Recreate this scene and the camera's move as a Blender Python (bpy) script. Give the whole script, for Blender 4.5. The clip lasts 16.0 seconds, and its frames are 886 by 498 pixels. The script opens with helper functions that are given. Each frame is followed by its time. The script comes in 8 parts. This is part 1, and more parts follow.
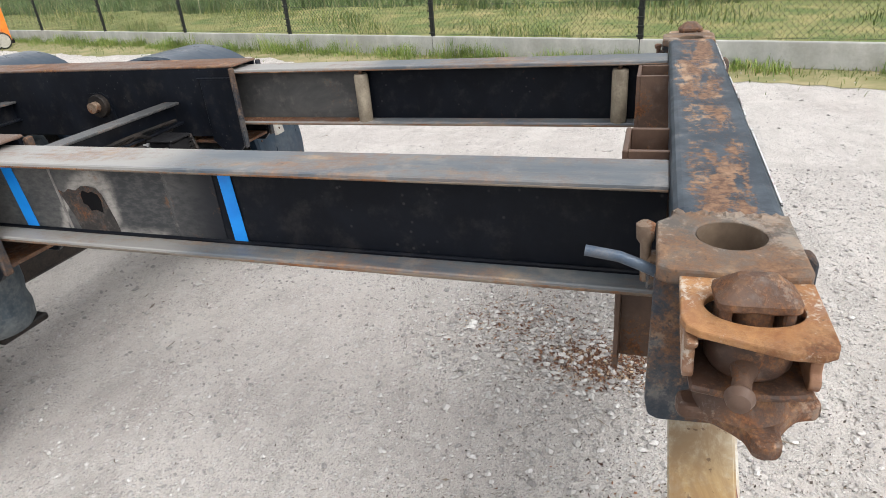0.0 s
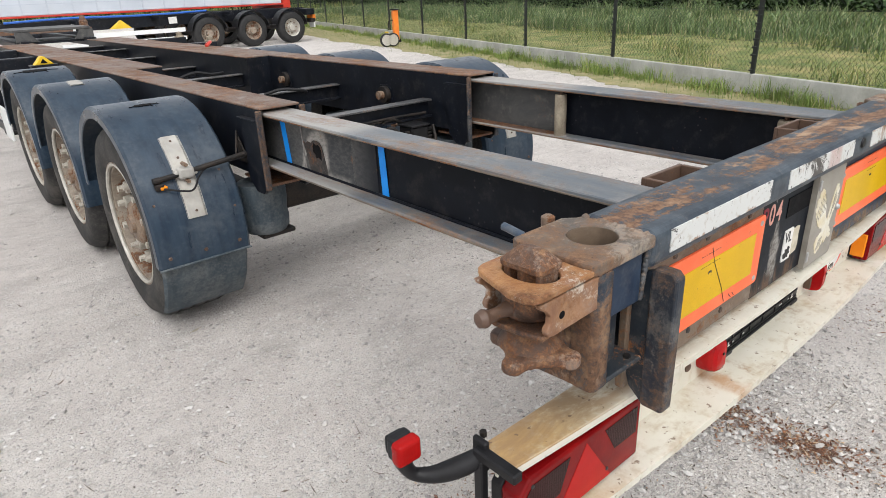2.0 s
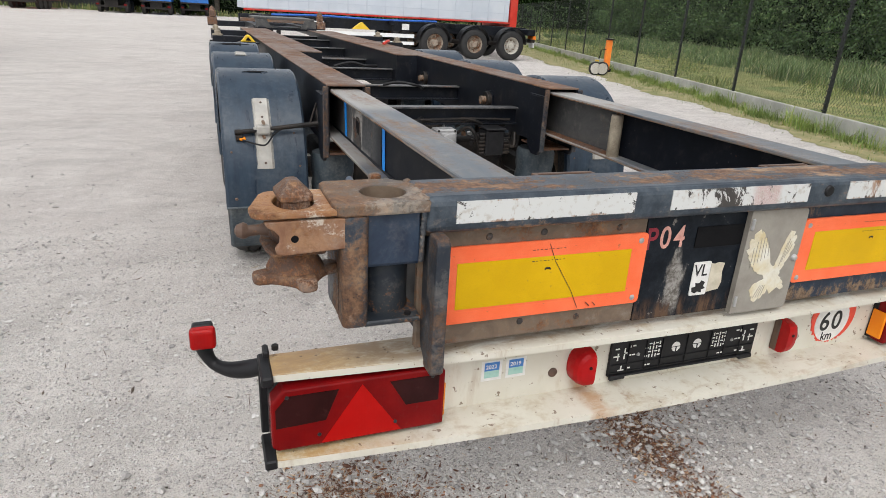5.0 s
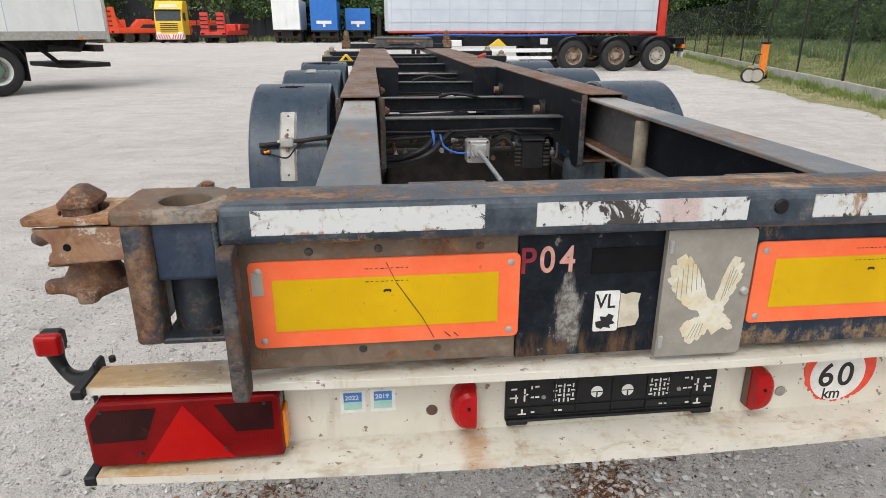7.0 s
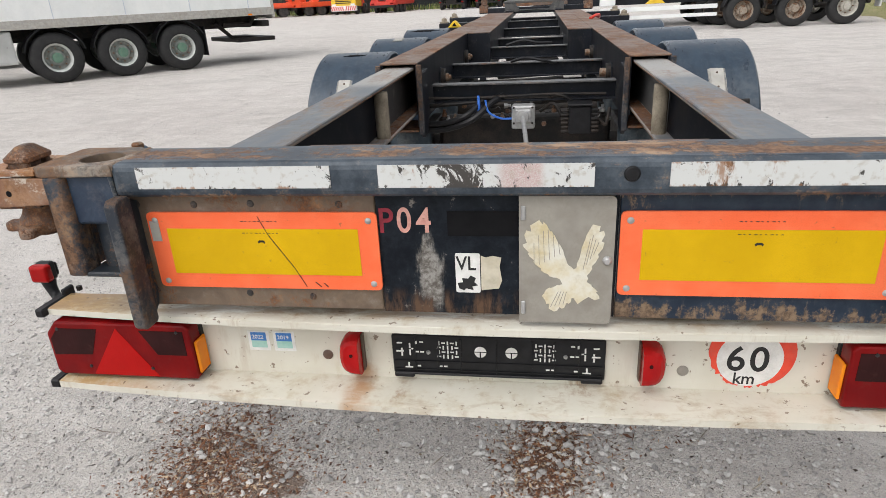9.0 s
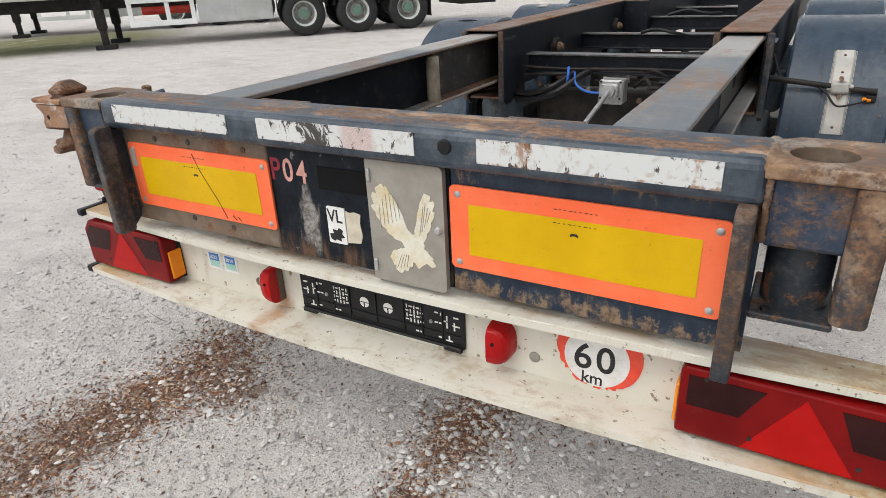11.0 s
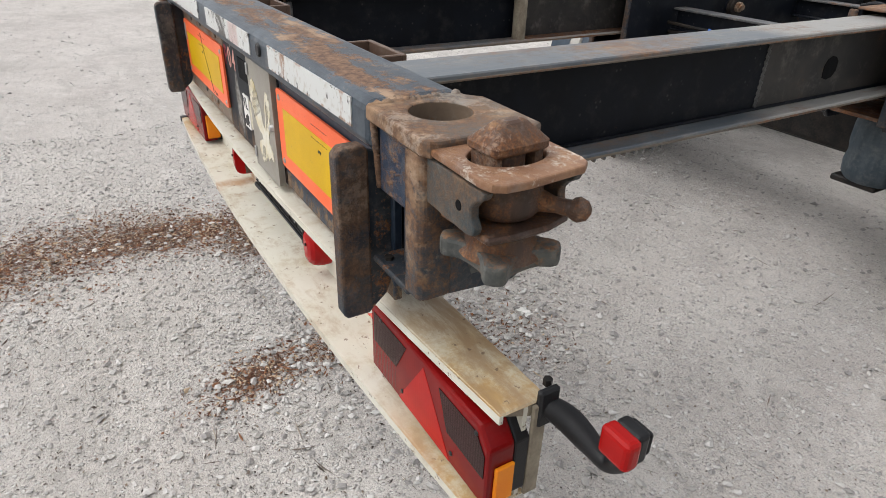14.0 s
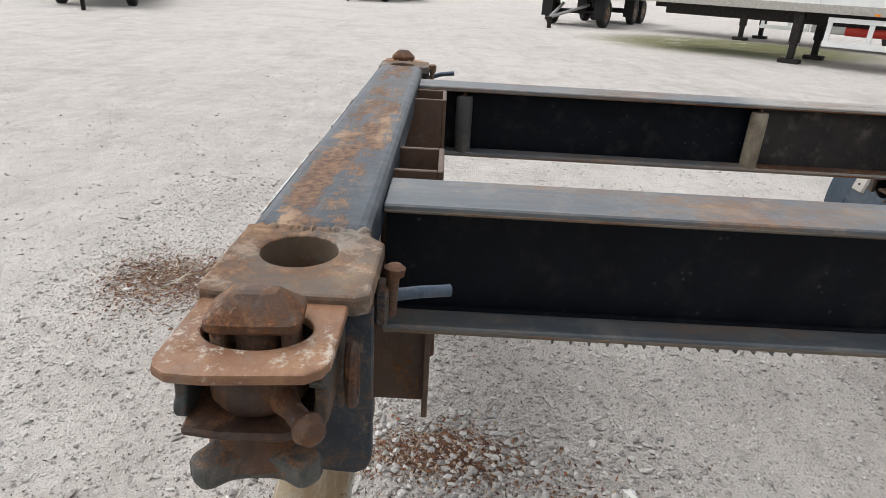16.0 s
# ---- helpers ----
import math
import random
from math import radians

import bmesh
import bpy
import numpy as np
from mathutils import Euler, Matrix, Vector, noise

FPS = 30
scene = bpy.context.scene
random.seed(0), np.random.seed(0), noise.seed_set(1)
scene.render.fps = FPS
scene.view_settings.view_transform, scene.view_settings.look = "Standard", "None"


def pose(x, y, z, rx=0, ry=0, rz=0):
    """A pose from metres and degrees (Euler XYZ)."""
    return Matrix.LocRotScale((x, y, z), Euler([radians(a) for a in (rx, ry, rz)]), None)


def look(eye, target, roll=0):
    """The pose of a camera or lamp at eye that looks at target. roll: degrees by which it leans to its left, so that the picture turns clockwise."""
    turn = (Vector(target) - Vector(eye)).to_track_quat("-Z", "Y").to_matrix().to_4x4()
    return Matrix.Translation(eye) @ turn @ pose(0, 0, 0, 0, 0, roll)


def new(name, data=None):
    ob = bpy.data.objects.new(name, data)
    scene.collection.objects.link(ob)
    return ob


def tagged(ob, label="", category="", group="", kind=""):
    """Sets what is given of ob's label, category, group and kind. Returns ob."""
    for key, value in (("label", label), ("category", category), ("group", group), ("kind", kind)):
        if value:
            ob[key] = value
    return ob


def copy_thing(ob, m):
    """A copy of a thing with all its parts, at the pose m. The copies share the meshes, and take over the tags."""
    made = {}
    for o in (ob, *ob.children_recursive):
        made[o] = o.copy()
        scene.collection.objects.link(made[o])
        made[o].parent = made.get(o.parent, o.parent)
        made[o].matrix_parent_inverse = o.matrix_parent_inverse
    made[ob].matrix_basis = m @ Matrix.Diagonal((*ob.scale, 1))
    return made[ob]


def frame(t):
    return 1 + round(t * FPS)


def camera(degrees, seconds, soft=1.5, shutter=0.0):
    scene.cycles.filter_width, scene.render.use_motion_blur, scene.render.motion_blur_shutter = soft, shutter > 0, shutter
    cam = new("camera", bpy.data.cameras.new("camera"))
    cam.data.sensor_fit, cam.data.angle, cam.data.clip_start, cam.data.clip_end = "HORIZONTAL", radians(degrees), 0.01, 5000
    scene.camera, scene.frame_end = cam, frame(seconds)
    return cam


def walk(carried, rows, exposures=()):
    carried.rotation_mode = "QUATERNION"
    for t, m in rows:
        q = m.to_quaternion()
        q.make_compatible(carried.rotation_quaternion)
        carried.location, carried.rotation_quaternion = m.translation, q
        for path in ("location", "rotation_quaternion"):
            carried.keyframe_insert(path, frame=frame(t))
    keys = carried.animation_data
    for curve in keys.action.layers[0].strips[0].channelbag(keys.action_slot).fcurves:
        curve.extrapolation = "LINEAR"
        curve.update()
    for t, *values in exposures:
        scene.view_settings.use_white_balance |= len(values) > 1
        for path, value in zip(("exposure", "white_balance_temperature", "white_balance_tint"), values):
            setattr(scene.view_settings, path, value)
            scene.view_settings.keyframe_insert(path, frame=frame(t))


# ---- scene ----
cam = camera(70.8, 16.0, soft=0.5)
PATH = [
    (0, (-1.859, 0.175, 1.471), (-0.171, 0.786, 0.588), -5.0),
    (0.5, (-1.942, -0.04, 1.469), (-0.374, 0.808, 0.561), -1.7),
    (1, (-1.951, -0.211, 1.485), (-0.465, 0.82, 0.631), -2.1),
    (1.5, (-1.895, -0.425, 1.482), (-0.544, 0.823, 0.697), -0.5),
    (2, (-1.879, -0.617, 1.498), (-0.691, 0.796, 0.728), -2.5),
    (2.5, (-1.905, -0.841, 1.513), (-0.831, 0.695, 0.817), -2.6),
    (3, (-1.884, -1.023, 1.551), (-0.837, 0.539, 0.869), -2.3),
    (3.5, (-1.766, -1.155, 1.537), (-0.776, 0.443, 0.853), -1.8),
    (3.7, (-1.689, -1.212, 1.52), (-0.77, 0.429, 0.839), -0.9),
    (5.8, (-0.967, -1.193, 1.38), (-0.475, 0.608, 0.663), 2.6),
    (6, (-0.871, -1.224, 1.392), (-0.472, 0.601, 0.679), 1.5),
    (6.5, (-0.711, -1.265, 1.394), (-0.412, 0.58, 0.683), 0.5),
    (7, (-0.561, -1.202, 1.37), (-0.353, 0.672, 0.701), 0.0),
    (7.5, (-0.4, -1.128, 1.386), (-0.311, 0.734, 0.662), -0.0),
    (8, (-0.279, -1.13, 1.376), (-0.312, 0.714, 0.602), -1.1),
    (8.5, (-0.071, -1.22, 1.376), (-0.326, 0.61, 0.611), -1.1),
    (9, (0.092, -1.278, 1.367), (-0.208, 0.55, 0.613), -3.0),
    (9.2, (0.155, -1.272, 1.362), (-0.158, 0.563, 0.63), -3.0),
    (11.3, (0.992, -1.054, 1.34), (0.011, 0.472, 0.497), -2.3),
    (11.5, (1.045, -1.015, 1.327), (0.062, 0.495, 0.459), -1.3),
    (12, (1.197, -0.868, 1.329), (0.113, 0.513, 0.37), 1.7),
    (12.5, (1.315, -0.757, 1.33), (0.118, 0.51, 0.35), 0.4),
    (13, (1.531, -0.676, 1.329), (0.185, 0.412, 0.326), 0.8),
    (13.5, (1.692, -0.606, 1.347), (0.244, 0.395, 0.398), -0.7),
    (14, (1.733, -0.427, 1.322), (0.245, 0.492, 0.352), 1.9),
    (14.5, (1.74, -0.23, 1.335), (0.122, 0.518, 0.429), 1.3),
    (15, (1.718, -0.063, 1.352), (-0.043, 0.413, 0.532), 0.8),
    (15.5, (1.72, 0.11, 1.373), (-0.108, 0.338, 0.593), 1.9),
    (16, (1.67, 0.227, 1.378), (-0.164, 0.249, 0.581), 3.4),
]
EXPOSURES = [(0, 0.18), (1.0, 0.03), (2.0, -0.05), (3.0, -0.19), (7, -0.25), (9, -0.22), (12.5, -0.23), (14.5, -0.18), (16, -0.22)]
walk(cam, [(t, look(eye, target, roll)) for t, eye, target, roll in PATH], EXPOSURES)

# ---- world and light ----
world = bpy.data.worlds.new("overcast_sky")
scene.world = world
world.use_nodes = True
wn, wl = world.node_tree.nodes, world.node_tree.links
sky = wn.new("ShaderNodeTexSky")
sky.sky_type = "NISHITA"
sky.sun_disc = False
sky.sun_elevation, sky.sun_rotation = radians(56), radians(205)
sky.air_density, sky.dust_density, sky.ozone_density = 1.0, 3.0, 1.0
grey = wn.new("ShaderNodeHueSaturation")
grey.inputs["Saturation"].default_value = 0.12
wl.new(sky.outputs[0], grey.inputs["Color"])
wl.new(grey.outputs[0], wn["Background"].inputs["Color"])
wn["Background"].inputs["Strength"].default_value = 0.275
sun = new("sun", bpy.data.lights.new("sun", "SUN"))
sun.data.energy, sun.data.angle, sun.data.color = 0.5, radians(60), (1.0, 0.96, 0.9)
sun.matrix_world = look((-5, -9, 24), (0, 0, 0))
scene.view_settings.exposure = 0.0

# ---- materials ----


class Nodes:
    """Short-hand for building one node material."""

    def __init__(self, name):
        self.mat = bpy.data.materials.new(name)
        self.mat.use_nodes = True
        self.t = self.mat.node_tree
        self.bsdf = self.t.nodes["Principled BSDF"]
        self.co = self.t.nodes.new("ShaderNodeTexCoord").outputs["Object"]

    def put(self, socket, value):
        if isinstance(value, bpy.types.NodeSocket):
            self.t.links.new(value, socket)
        elif isinstance(value, tuple) and len(value) == 3 and socket.type == "RGBA":
            socket.default_value = (*value, 1)
        else:
            socket.default_value = value

    def noise(self, scale, detail=4, rough=0.55, stretch=None, dist=0.0):
        n = self.t.nodes.new("ShaderNodeTexNoise")
        n.inputs["Scale"].default_value, n.inputs["Detail"].default_value = scale, detail
        n.inputs["Roughness"].default_value, n.inputs["Distortion"].default_value = rough, dist
        self.t.links.new(self.stretched(stretch), n.inputs["Vector"])
        return n.outputs["Fac"]

    def stretched(self, s):
        if s is None:
            return self.co
        m = self.t.nodes.new("ShaderNodeMapping")
        m.inputs["Scale"].default_value = s
        self.t.links.new(self.co, m.inputs["Vector"])
        return m.outputs[0]

    def cells(self, scale, feature="F1", out="Distance"):
        n = self.t.nodes.new("ShaderNodeTexVoronoi")
        n.feature = feature
        n.inputs["Scale"].default_value = scale
        self.t.links.new(self.co, n.inputs["Vector"])
        return n.outputs[out]

    def axis(self, i):
        s = self.t.nodes.new("ShaderNodeSeparateXYZ")
        self.t.links.new(self.co, s.inputs[0])
        return s.outputs[i]

    def up(self):
        g = self.t.nodes.new("ShaderNodeNewGeometry")
        s = self.t.nodes.new("ShaderNodeSeparateXYZ")
        self.t.links.new(g.outputs["Normal"], s.inputs[0])
        return s.outputs[2]

    def each(self):
        return self.t.nodes.new("ShaderNodeNewGeometry").outputs["Random Per Island"]

    def op(self, kind, a, b=0.0, c=None):
        n = self.t.nodes.new("ShaderNodeMath")
        n.operation = kind
        for s, v in zip(n.inputs, (a, b, c)):
            if v is not None:
                self.put(s, v)
        return n.outputs[0]

    def step(self, v, lo, hi, a=0.0, b=1.0):
        n = self.t.nodes.new("ShaderNodeMapRange")
        n.interpolation_type = "SMOOTHSTEP"
        for key, x in zip(("Value", "From Min", "From Max", "To Min", "To Max"), (v, lo, hi, a, b)):
            self.put(n.inputs[key], x)
        return n.outputs[0]

    def mix(self, f, a, b, kind="MIX"):
        n = self.t.nodes.new("ShaderNodeMix")
        n.data_type, n.blend_type = "RGBA", kind
        self.put(n.inputs[0], f), self.put(n.inputs[6], a), self.put(n.inputs[7], b)
        return n.outputs[2]

    def bump(self, h, strength=0.3, dist=0.002, under=None):
        n = self.t.nodes.new("ShaderNodeBump")
        n.inputs["Strength"].default_value, n.inputs["Distance"].default_value = strength, dist
        self.put(n.inputs["Height"], h)
        if under is not None:
            self.put(n.inputs["Normal"], under)
        return n.outputs[0]

    def done(self, color, rough=0.6, metal=0.0, normal=None, **more):
        self.put(self.bsdf.inputs["Base Color"], color)
        self.put(self.bsdf.inputs["Roughness"], rough)
        self.put(self.bsdf.inputs["Metallic"], metal)
        if normal is not None:
            self.put(self.bsdf.inputs["Normal"], normal)
        for key, v in more.items():
            self.put(self.bsdf.inputs[key.replace("_", " ")], v)
        return self.mat


RUST_A, RUST_B, RUST_C = (0.075, 0.033, 0.019), (0.24, 0.105, 0.045), (0.40, 0.235, 0.125)
TAN = ((0.16, 0.076, 0.040), (0.31, 0.168, 0.088), (0.45, 0.31, 0.19))


def rusty(name, paint, paint2, amount, top=0.0, scale=9.0, rough=0.5, dust=0.15, orange=0.5, scuff=0.0, streak=None, chalk=0.0, spec=0.4, soft=0.07, tones=(RUST_A, RUST_B, RUST_C), pale=None):
    """Worn paint on steel: rust breaks through in patches, more on faces that look up; pale dust and scuffs on top."""
    n = Nodes(name)
    big, mid, fine = n.noise(scale * 0.35, 3, 0.6), n.noise(scale, 7, 0.7, streak, 0.6), n.noise(scale * 9, 5, 0.75)
    field = n.op("ADD", n.op("MULTIPLY", big, 0.5), n.op("MULTIPLY", mid, 0.5))
    field = n.op("ADD", field, n.op("MULTIPLY", n.op("SUBTRACT", fine, 0.5), 0.32))
    if top:
        field = n.op("ADD", field, n.op("MULTIPLY", n.op("MAXIMUM", n.up(), 0.0), top))
    mask = n.step(field, 0.715 - soft / 2 - amount * 0.4, 0.715 + soft / 2 - amount * 0.4)
    coat = n.mix(n.step(mid, 0.3, 0.7), paint, paint2)
    coat = n.mix(n.op("MULTIPLY", n.step(n.noise(scale * 2.3, 5, 0.7), 0.5, 0.75), dust), coat, (0.30, 0.27, 0.24))
    if scuff:
        coat = n.mix(n.op("MULTIPLY", n.step(n.cells(38, "F1"), 0.2, 0.06), n.step(n.noise(5, 2), 0.5, 0.62, 0.0, scuff)), coat, (0.36, 0.34, 0.32))
    if pale:
        coat = n.mix(n.op("MULTIPLY", n.step(n.axis(1), pale - 0.06, pale + 0.10), n.step(mid, 0.25, 0.5, 0.55, 0.95)), coat, (0.31, 0.30, 0.285))
    rust = n.mix(n.step(fine, 0.35, 0.7), tones[0], tones[1])
    rust = n.mix(n.step(n.noise(scale * 1.7, 5, 0.6), 0.48, 0.72, 0.0, orange), rust, tones[2])
    rust = n.mix(n.step(n.noise(scale * 20, 3), 0.55, 0.8, 0.0, 0.5), rust, (0.09, 0.05, 0.035))
    rust = n.mix(n.op("MULTIPLY", n.step(n.cells(scale * 12), 0.30, 0.12), n.step(n.noise(scale * 1.3, 3), 0.48, 0.6, 0.0, 0.8)), rust, (0.045, 0.03, 0.025))
    body = n.mix(mask, coat, rust)
    if chalk:
        body = n.mix(n.step(n.op("ADD", n.op("MULTIPLY", n.noise(scale * 0.9, 6, 0.75), 0.8), n.op("MULTIPLY", fine, 0.2)), 0.53, 0.60, 0.0, chalk), body, (0.62, 0.57, 0.49))
    bump = n.bump(n.op("ADD", n.op("MULTIPLY", fine, mask), n.op("MULTIPLY", mask, 0.5)), 0.5, 0.0025)
    return n.done(body, n.op("ADD", n.op("MULTIPLY", mask, 0.85 - rough), n.op("ADD", rough - 0.08, n.op("MULTIPLY", mid, 0.16))), 0.0, bump, Specular_IOR_Level=spec)


def plain(name, a, b, scale=12.0, rough=0.55, metal=0.0, bump=0.2, fine=8.0, dirt=0.0, dirt_color=(0.22, 0.19, 0.16), stretch=None, spec=0.4):
    n = Nodes(name)
    v, f = n.noise(scale, 5, 0.6, stretch), n.noise(scale * fine, 3, 0.6)
    col = n.mix(n.step(v, 0.3, 0.7), a, b)
    if dirt:
        col = n.mix(n.op("MULTIPLY", n.step(n.op("ADD", n.op("MULTIPLY", n.noise(scale * 0.6, 6, 0.7), 0.7), n.op("MULTIPLY", f, 0.3)), 0.42, 0.68), dirt), col, dirt_color)
    return n.done(col, n.step(v, 0.2, 0.8, rough - 0.1, min(1.0, rough + 0.1)), metal, n.bump(f, bump, 0.002), Specular_IOR_Level=spec)


NAVY, BLACK = (0.016, 0.026, 0.044), (0.004, 0.0052, 0.0085)


def beam_paint():
    """Navy paint on the rear beam, worn to brown rust along the middle of its top."""
    n = Nodes("navy_beam_paint")
    up, y = n.op("MAXIMUM", n.up(), 0.0), n.axis(1)
    long, mid, fine = n.noise(5, 6, 0.7, (0.45, 2.4, 2.4), 0.5), n.noise(13, 6, 0.72), n.noise(70, 4, 0.7)
    coat = n.mix(n.step(mid, 0.35, 0.68), (0.018, 0.028, 0.042), (0.066, 0.084, 0.104))
    coat = n.mix(n.step(n.noise(22, 6, 0.75), 0.55, 0.72, 0.0, 0.55), coat, (0.20, 0.17, 0.145))
    band = n.op("MULTIPLY", up, n.step(n.op("ABSOLUTE", n.op("SUBTRACT", y, 0.055)), 0.085, 0.035, -0.02, 0.130))
    field = n.op("ADD", n.op("ADD", n.op("MULTIPLY", long, 0.6), n.op("MULTIPLY", mid, 0.4)), n.op("MULTIPLY", n.op("SUBTRACT", fine, 0.5), 0.30))
    z = n.axis(2)
    rims = n.op("MULTIPLY", n.op("MAXIMUM", n.step(z, 0.986, 0.972), n.step(z, 1.042, 1.050)), n.op("SUBTRACT", 1.0, up))
    field = n.op("ADD", field, n.op("MULTIPLY", rims, 0.075))
    mask = n.step(n.op("ADD", field, band), 0.575, 0.665)
    rust = n.mix(n.step(fine, 0.35, 0.68), (0.105, 0.056, 0.036), (0.245, 0.142, 0.084))
    rust = n.mix(n.step(n.noise(9, 5, 0.6, (0.6, 1.5, 1.5)), 0.46, 0.68, 0.0, 0.85), rust, (0.40, 0.275, 0.180))
    rust = n.mix(n.step(n.noise(45, 4, 0.7), 0.58, 0.72, 0.0, 0.7), rust, (0.055, 0.032, 0.024))
    bump = n.bump(n.op("ADD", n.op("MULTIPLY", fine, mask), n.op("MULTIPLY", mask, 0.5)), 0.5, 0.0025)
    return n.done(n.mix(mask, coat, rust), n.op("ADD", 0.42, n.op("MULTIPLY", mask, 0.36)), 0.0, bump, Specular_IOR_Level=0.45)


def scraped_panel():
    """Black panel with chipped paint and one pale scraped patch."""
    n = Nodes("scraped_black_panel")
    x, z = n.axis(0), n.axis(2)
    mid, fine, drip = n.noise(14, 7, 0.75), n.noise(60, 5, 0.75), n.noise(20, 6, 0.7, (1.4, 1.0, 0.35))
    col = n.mix(n.step(mid, 0.35, 0.7), (0.004, 0.006, 0.010), (0.016, 0.021, 0.028))
    chips = n.step(n.op("ADD", n.op("MULTIPLY", mid, 0.55), n.op("MULTIPLY", fine, 0.45)), 0.585, 0.64, 0.0, 0.8)
    col = n.mix(chips, col, n.mix(n.step(fine, 0.4, 0.6), (0.10, 0.085, 0.072), (0.27, 0.25, 0.225)))
    ex, ez = n.op("DIVIDE", n.op("ADD", x, 0.150), 0.045), n.op("DIVIDE", n.op("SUBTRACT", z, 0.778), 0.12)
    d = n.op("SQRT", n.op("ADD", n.op("MULTIPLY", ex, ex), n.op("MULTIPLY", ez, ez)))
    patch = n.step(n.op("ADD", d, n.op("MULTIPLY", n.op("SUBTRACT", drip, 0.5), 2.6)), 0.85, 0.35, 0.0, 0.85)
    col = n.mix(patch, col, n.mix(n.step(fine, 0.35, 0.65), (0.12, 0.105, 0.09), (0.36, 0.345, 0.32)))
    low = n.op("MULTIPLY", n.step(z, 0.745, 0.70), n.step(drip, 0.42, 0.62))
    col = n.mix(n.op("MULTIPLY", low, 0.8), col, (0.13, 0.075, 0.045))
    return n.done(col, 0.5, 0.0, n.bump(n.op("ADD", chips, fine), 0.25, 0.001), Specular_IOR_Level=0.15)


def navy_panel_paint():
    """Navy panel, brown with rust along its foot and streaked from above."""
    n = Nodes("navy_rear_panel")
    x, z = n.axis(0), n.axis(2)
    mid, fine, drip = n.noise(11, 7, 0.72), n.noise(60, 5, 0.75), n.noise(16, 6, 0.7, (1.8, 1.0, 0.3))
    col = n.mix(n.step(mid, 0.35, 0.7), (0.012, 0.022, 0.040), (0.034, 0.050, 0.072))
    col = n.mix(n.step(drip, 0.55, 0.74, 0.0, 0.45), col, (0.15, 0.135, 0.12))
    foot = n.op("ADD", n.step(z, 0.738, 0.690, 0.0, 0.13), n.step(x, 0.42, 0.28, 0.0, 0.06))
    foot = n.op("ADD", foot, n.step(z, 0.944, 0.968, 0.0, 0.08))
    field = n.op("ADD", n.op("ADD", n.op("MULTIPLY", drip, 0.5), n.op("MULTIPLY", mid, 0.5)), n.op("ADD", foot, n.op("MULTIPLY", n.op("SUBTRACT", fine, 0.5), 0.28)))
    mask = n.step(field, 0.575, 0.66)
    rust = n.mix(n.step(fine, 0.35, 0.65), (0.085, 0.056, 0.038), (0.225, 0.155, 0.100))
    return n.done(n.mix(mask, col, rust), n.op("ADD", 0.42, n.op("MULTIPLY", mask, 0.35)), 0.0, n.bump(n.op("ADD", mask, fine), 0.3, 0.0015), Specular_IOR_Level=0.3)


m_beam_coat = beam_paint()
m_web = rusty("black_beam_paint", BLACK, (0.007, 0.009, 0.014), 0.02, scale=5, rough=0.45, dust=0.05, scuff=0.10, spec=0.12, soft=0.12)
m_flange = rusty("scuffed_flange_steel", (0.075, 0.094, 0.118), (0.18, 0.185, 0.185), 0.32, scale=4.5, rough=0.42, dust=0.6, orange=1.0, streak=(3.0, 0.5, 3.0), spec=0.45, soft=0.28, tones=TAN, pale=1.30)
m_lip = rusty("worn_flange_edge", (0.10, 0.085, 0.07), (0.24, 0.19, 0.14), 0.5, scale=6, rough=0.5, dust=0.4, orange=0.8, soft=0.15, streak=(3, 0.4, 3))
m_grey = rusty("bare_grey_steel", (0.045, 0.046, 0.048), (0.10, 0.098, 0.095), 0.14, scale=6, rough=0.5, dust=0.3, streak=(1, 0.4, 1), soft=0.15)
m_browngrey = rusty("brown_stained_web", (0.020, 0.019, 0.020), (0.052, 0.046, 0.042), 0.2, scale=5, rough=0.5, dust=0.35, soft=0.2)
m_scorch = rusty("scorched_bare_edge", (0.14, 0.13, 0.125), (0.30, 0.285, 0.27), 0.2, scale=22, rough=0.6, dust=0.5, soft=0.2)
m_top = rusty("rusted_top_plate", (0.12, 0.085, 0.068), (0.19, 0.145, 0.12), 0.50, scale=6, dust=0.6, orange=0.8, streak=(1.6, 0.7, 1.0), soft=0.3)
m_rust = rusty("heavy_rust", (0.07, 0.038, 0.026), (0.15, 0.08, 0.048), 0.52, scale=16, orange=0.7, dust=0.3, chalk=0.18, soft=0.15)
m_lockrust = rusty("orange_rust_plate", (0.23, 0.092, 0.036), (0.50, 0.27, 0.115), 0.40, scale=13, orange=0.9, dust=0.35, chalk=0.75, soft=0.16)
m_lockbrown = rusty("brown_rust_plate", (0.18, 0.085, 0.048), (0.38, 0.215, 0.12), 0.38, scale=13, orange=0.8, dust=0.35, chalk=0.7, soft=0.16)
m_corner = rusty("corner_block_paint", (0.012, 0.021, 0.036), (0.055, 0.070, 0.082), 0.52, top=0.06, scale=8.5, rough=0.5, dust=0.25, orange=0.7, chalk=0.12, soft=0.14, tones=((0.085, 0.046, 0.029), (0.19, 0.105, 0.060), (0.31, 0.20, 0.12)))
m_buffer = rusty("buffer_plate_rust", (0.012, 0.019, 0.031), (0.038, 0.042, 0.048), 0.50, top=0.10, scale=9, rough=0.5, dust=0.25, orange=0.55, chalk=0.08, soft=0.16, tones=((0.060, 0.036, 0.025), (0.135, 0.078, 0.048), (0.23, 0.15, 0.095)))
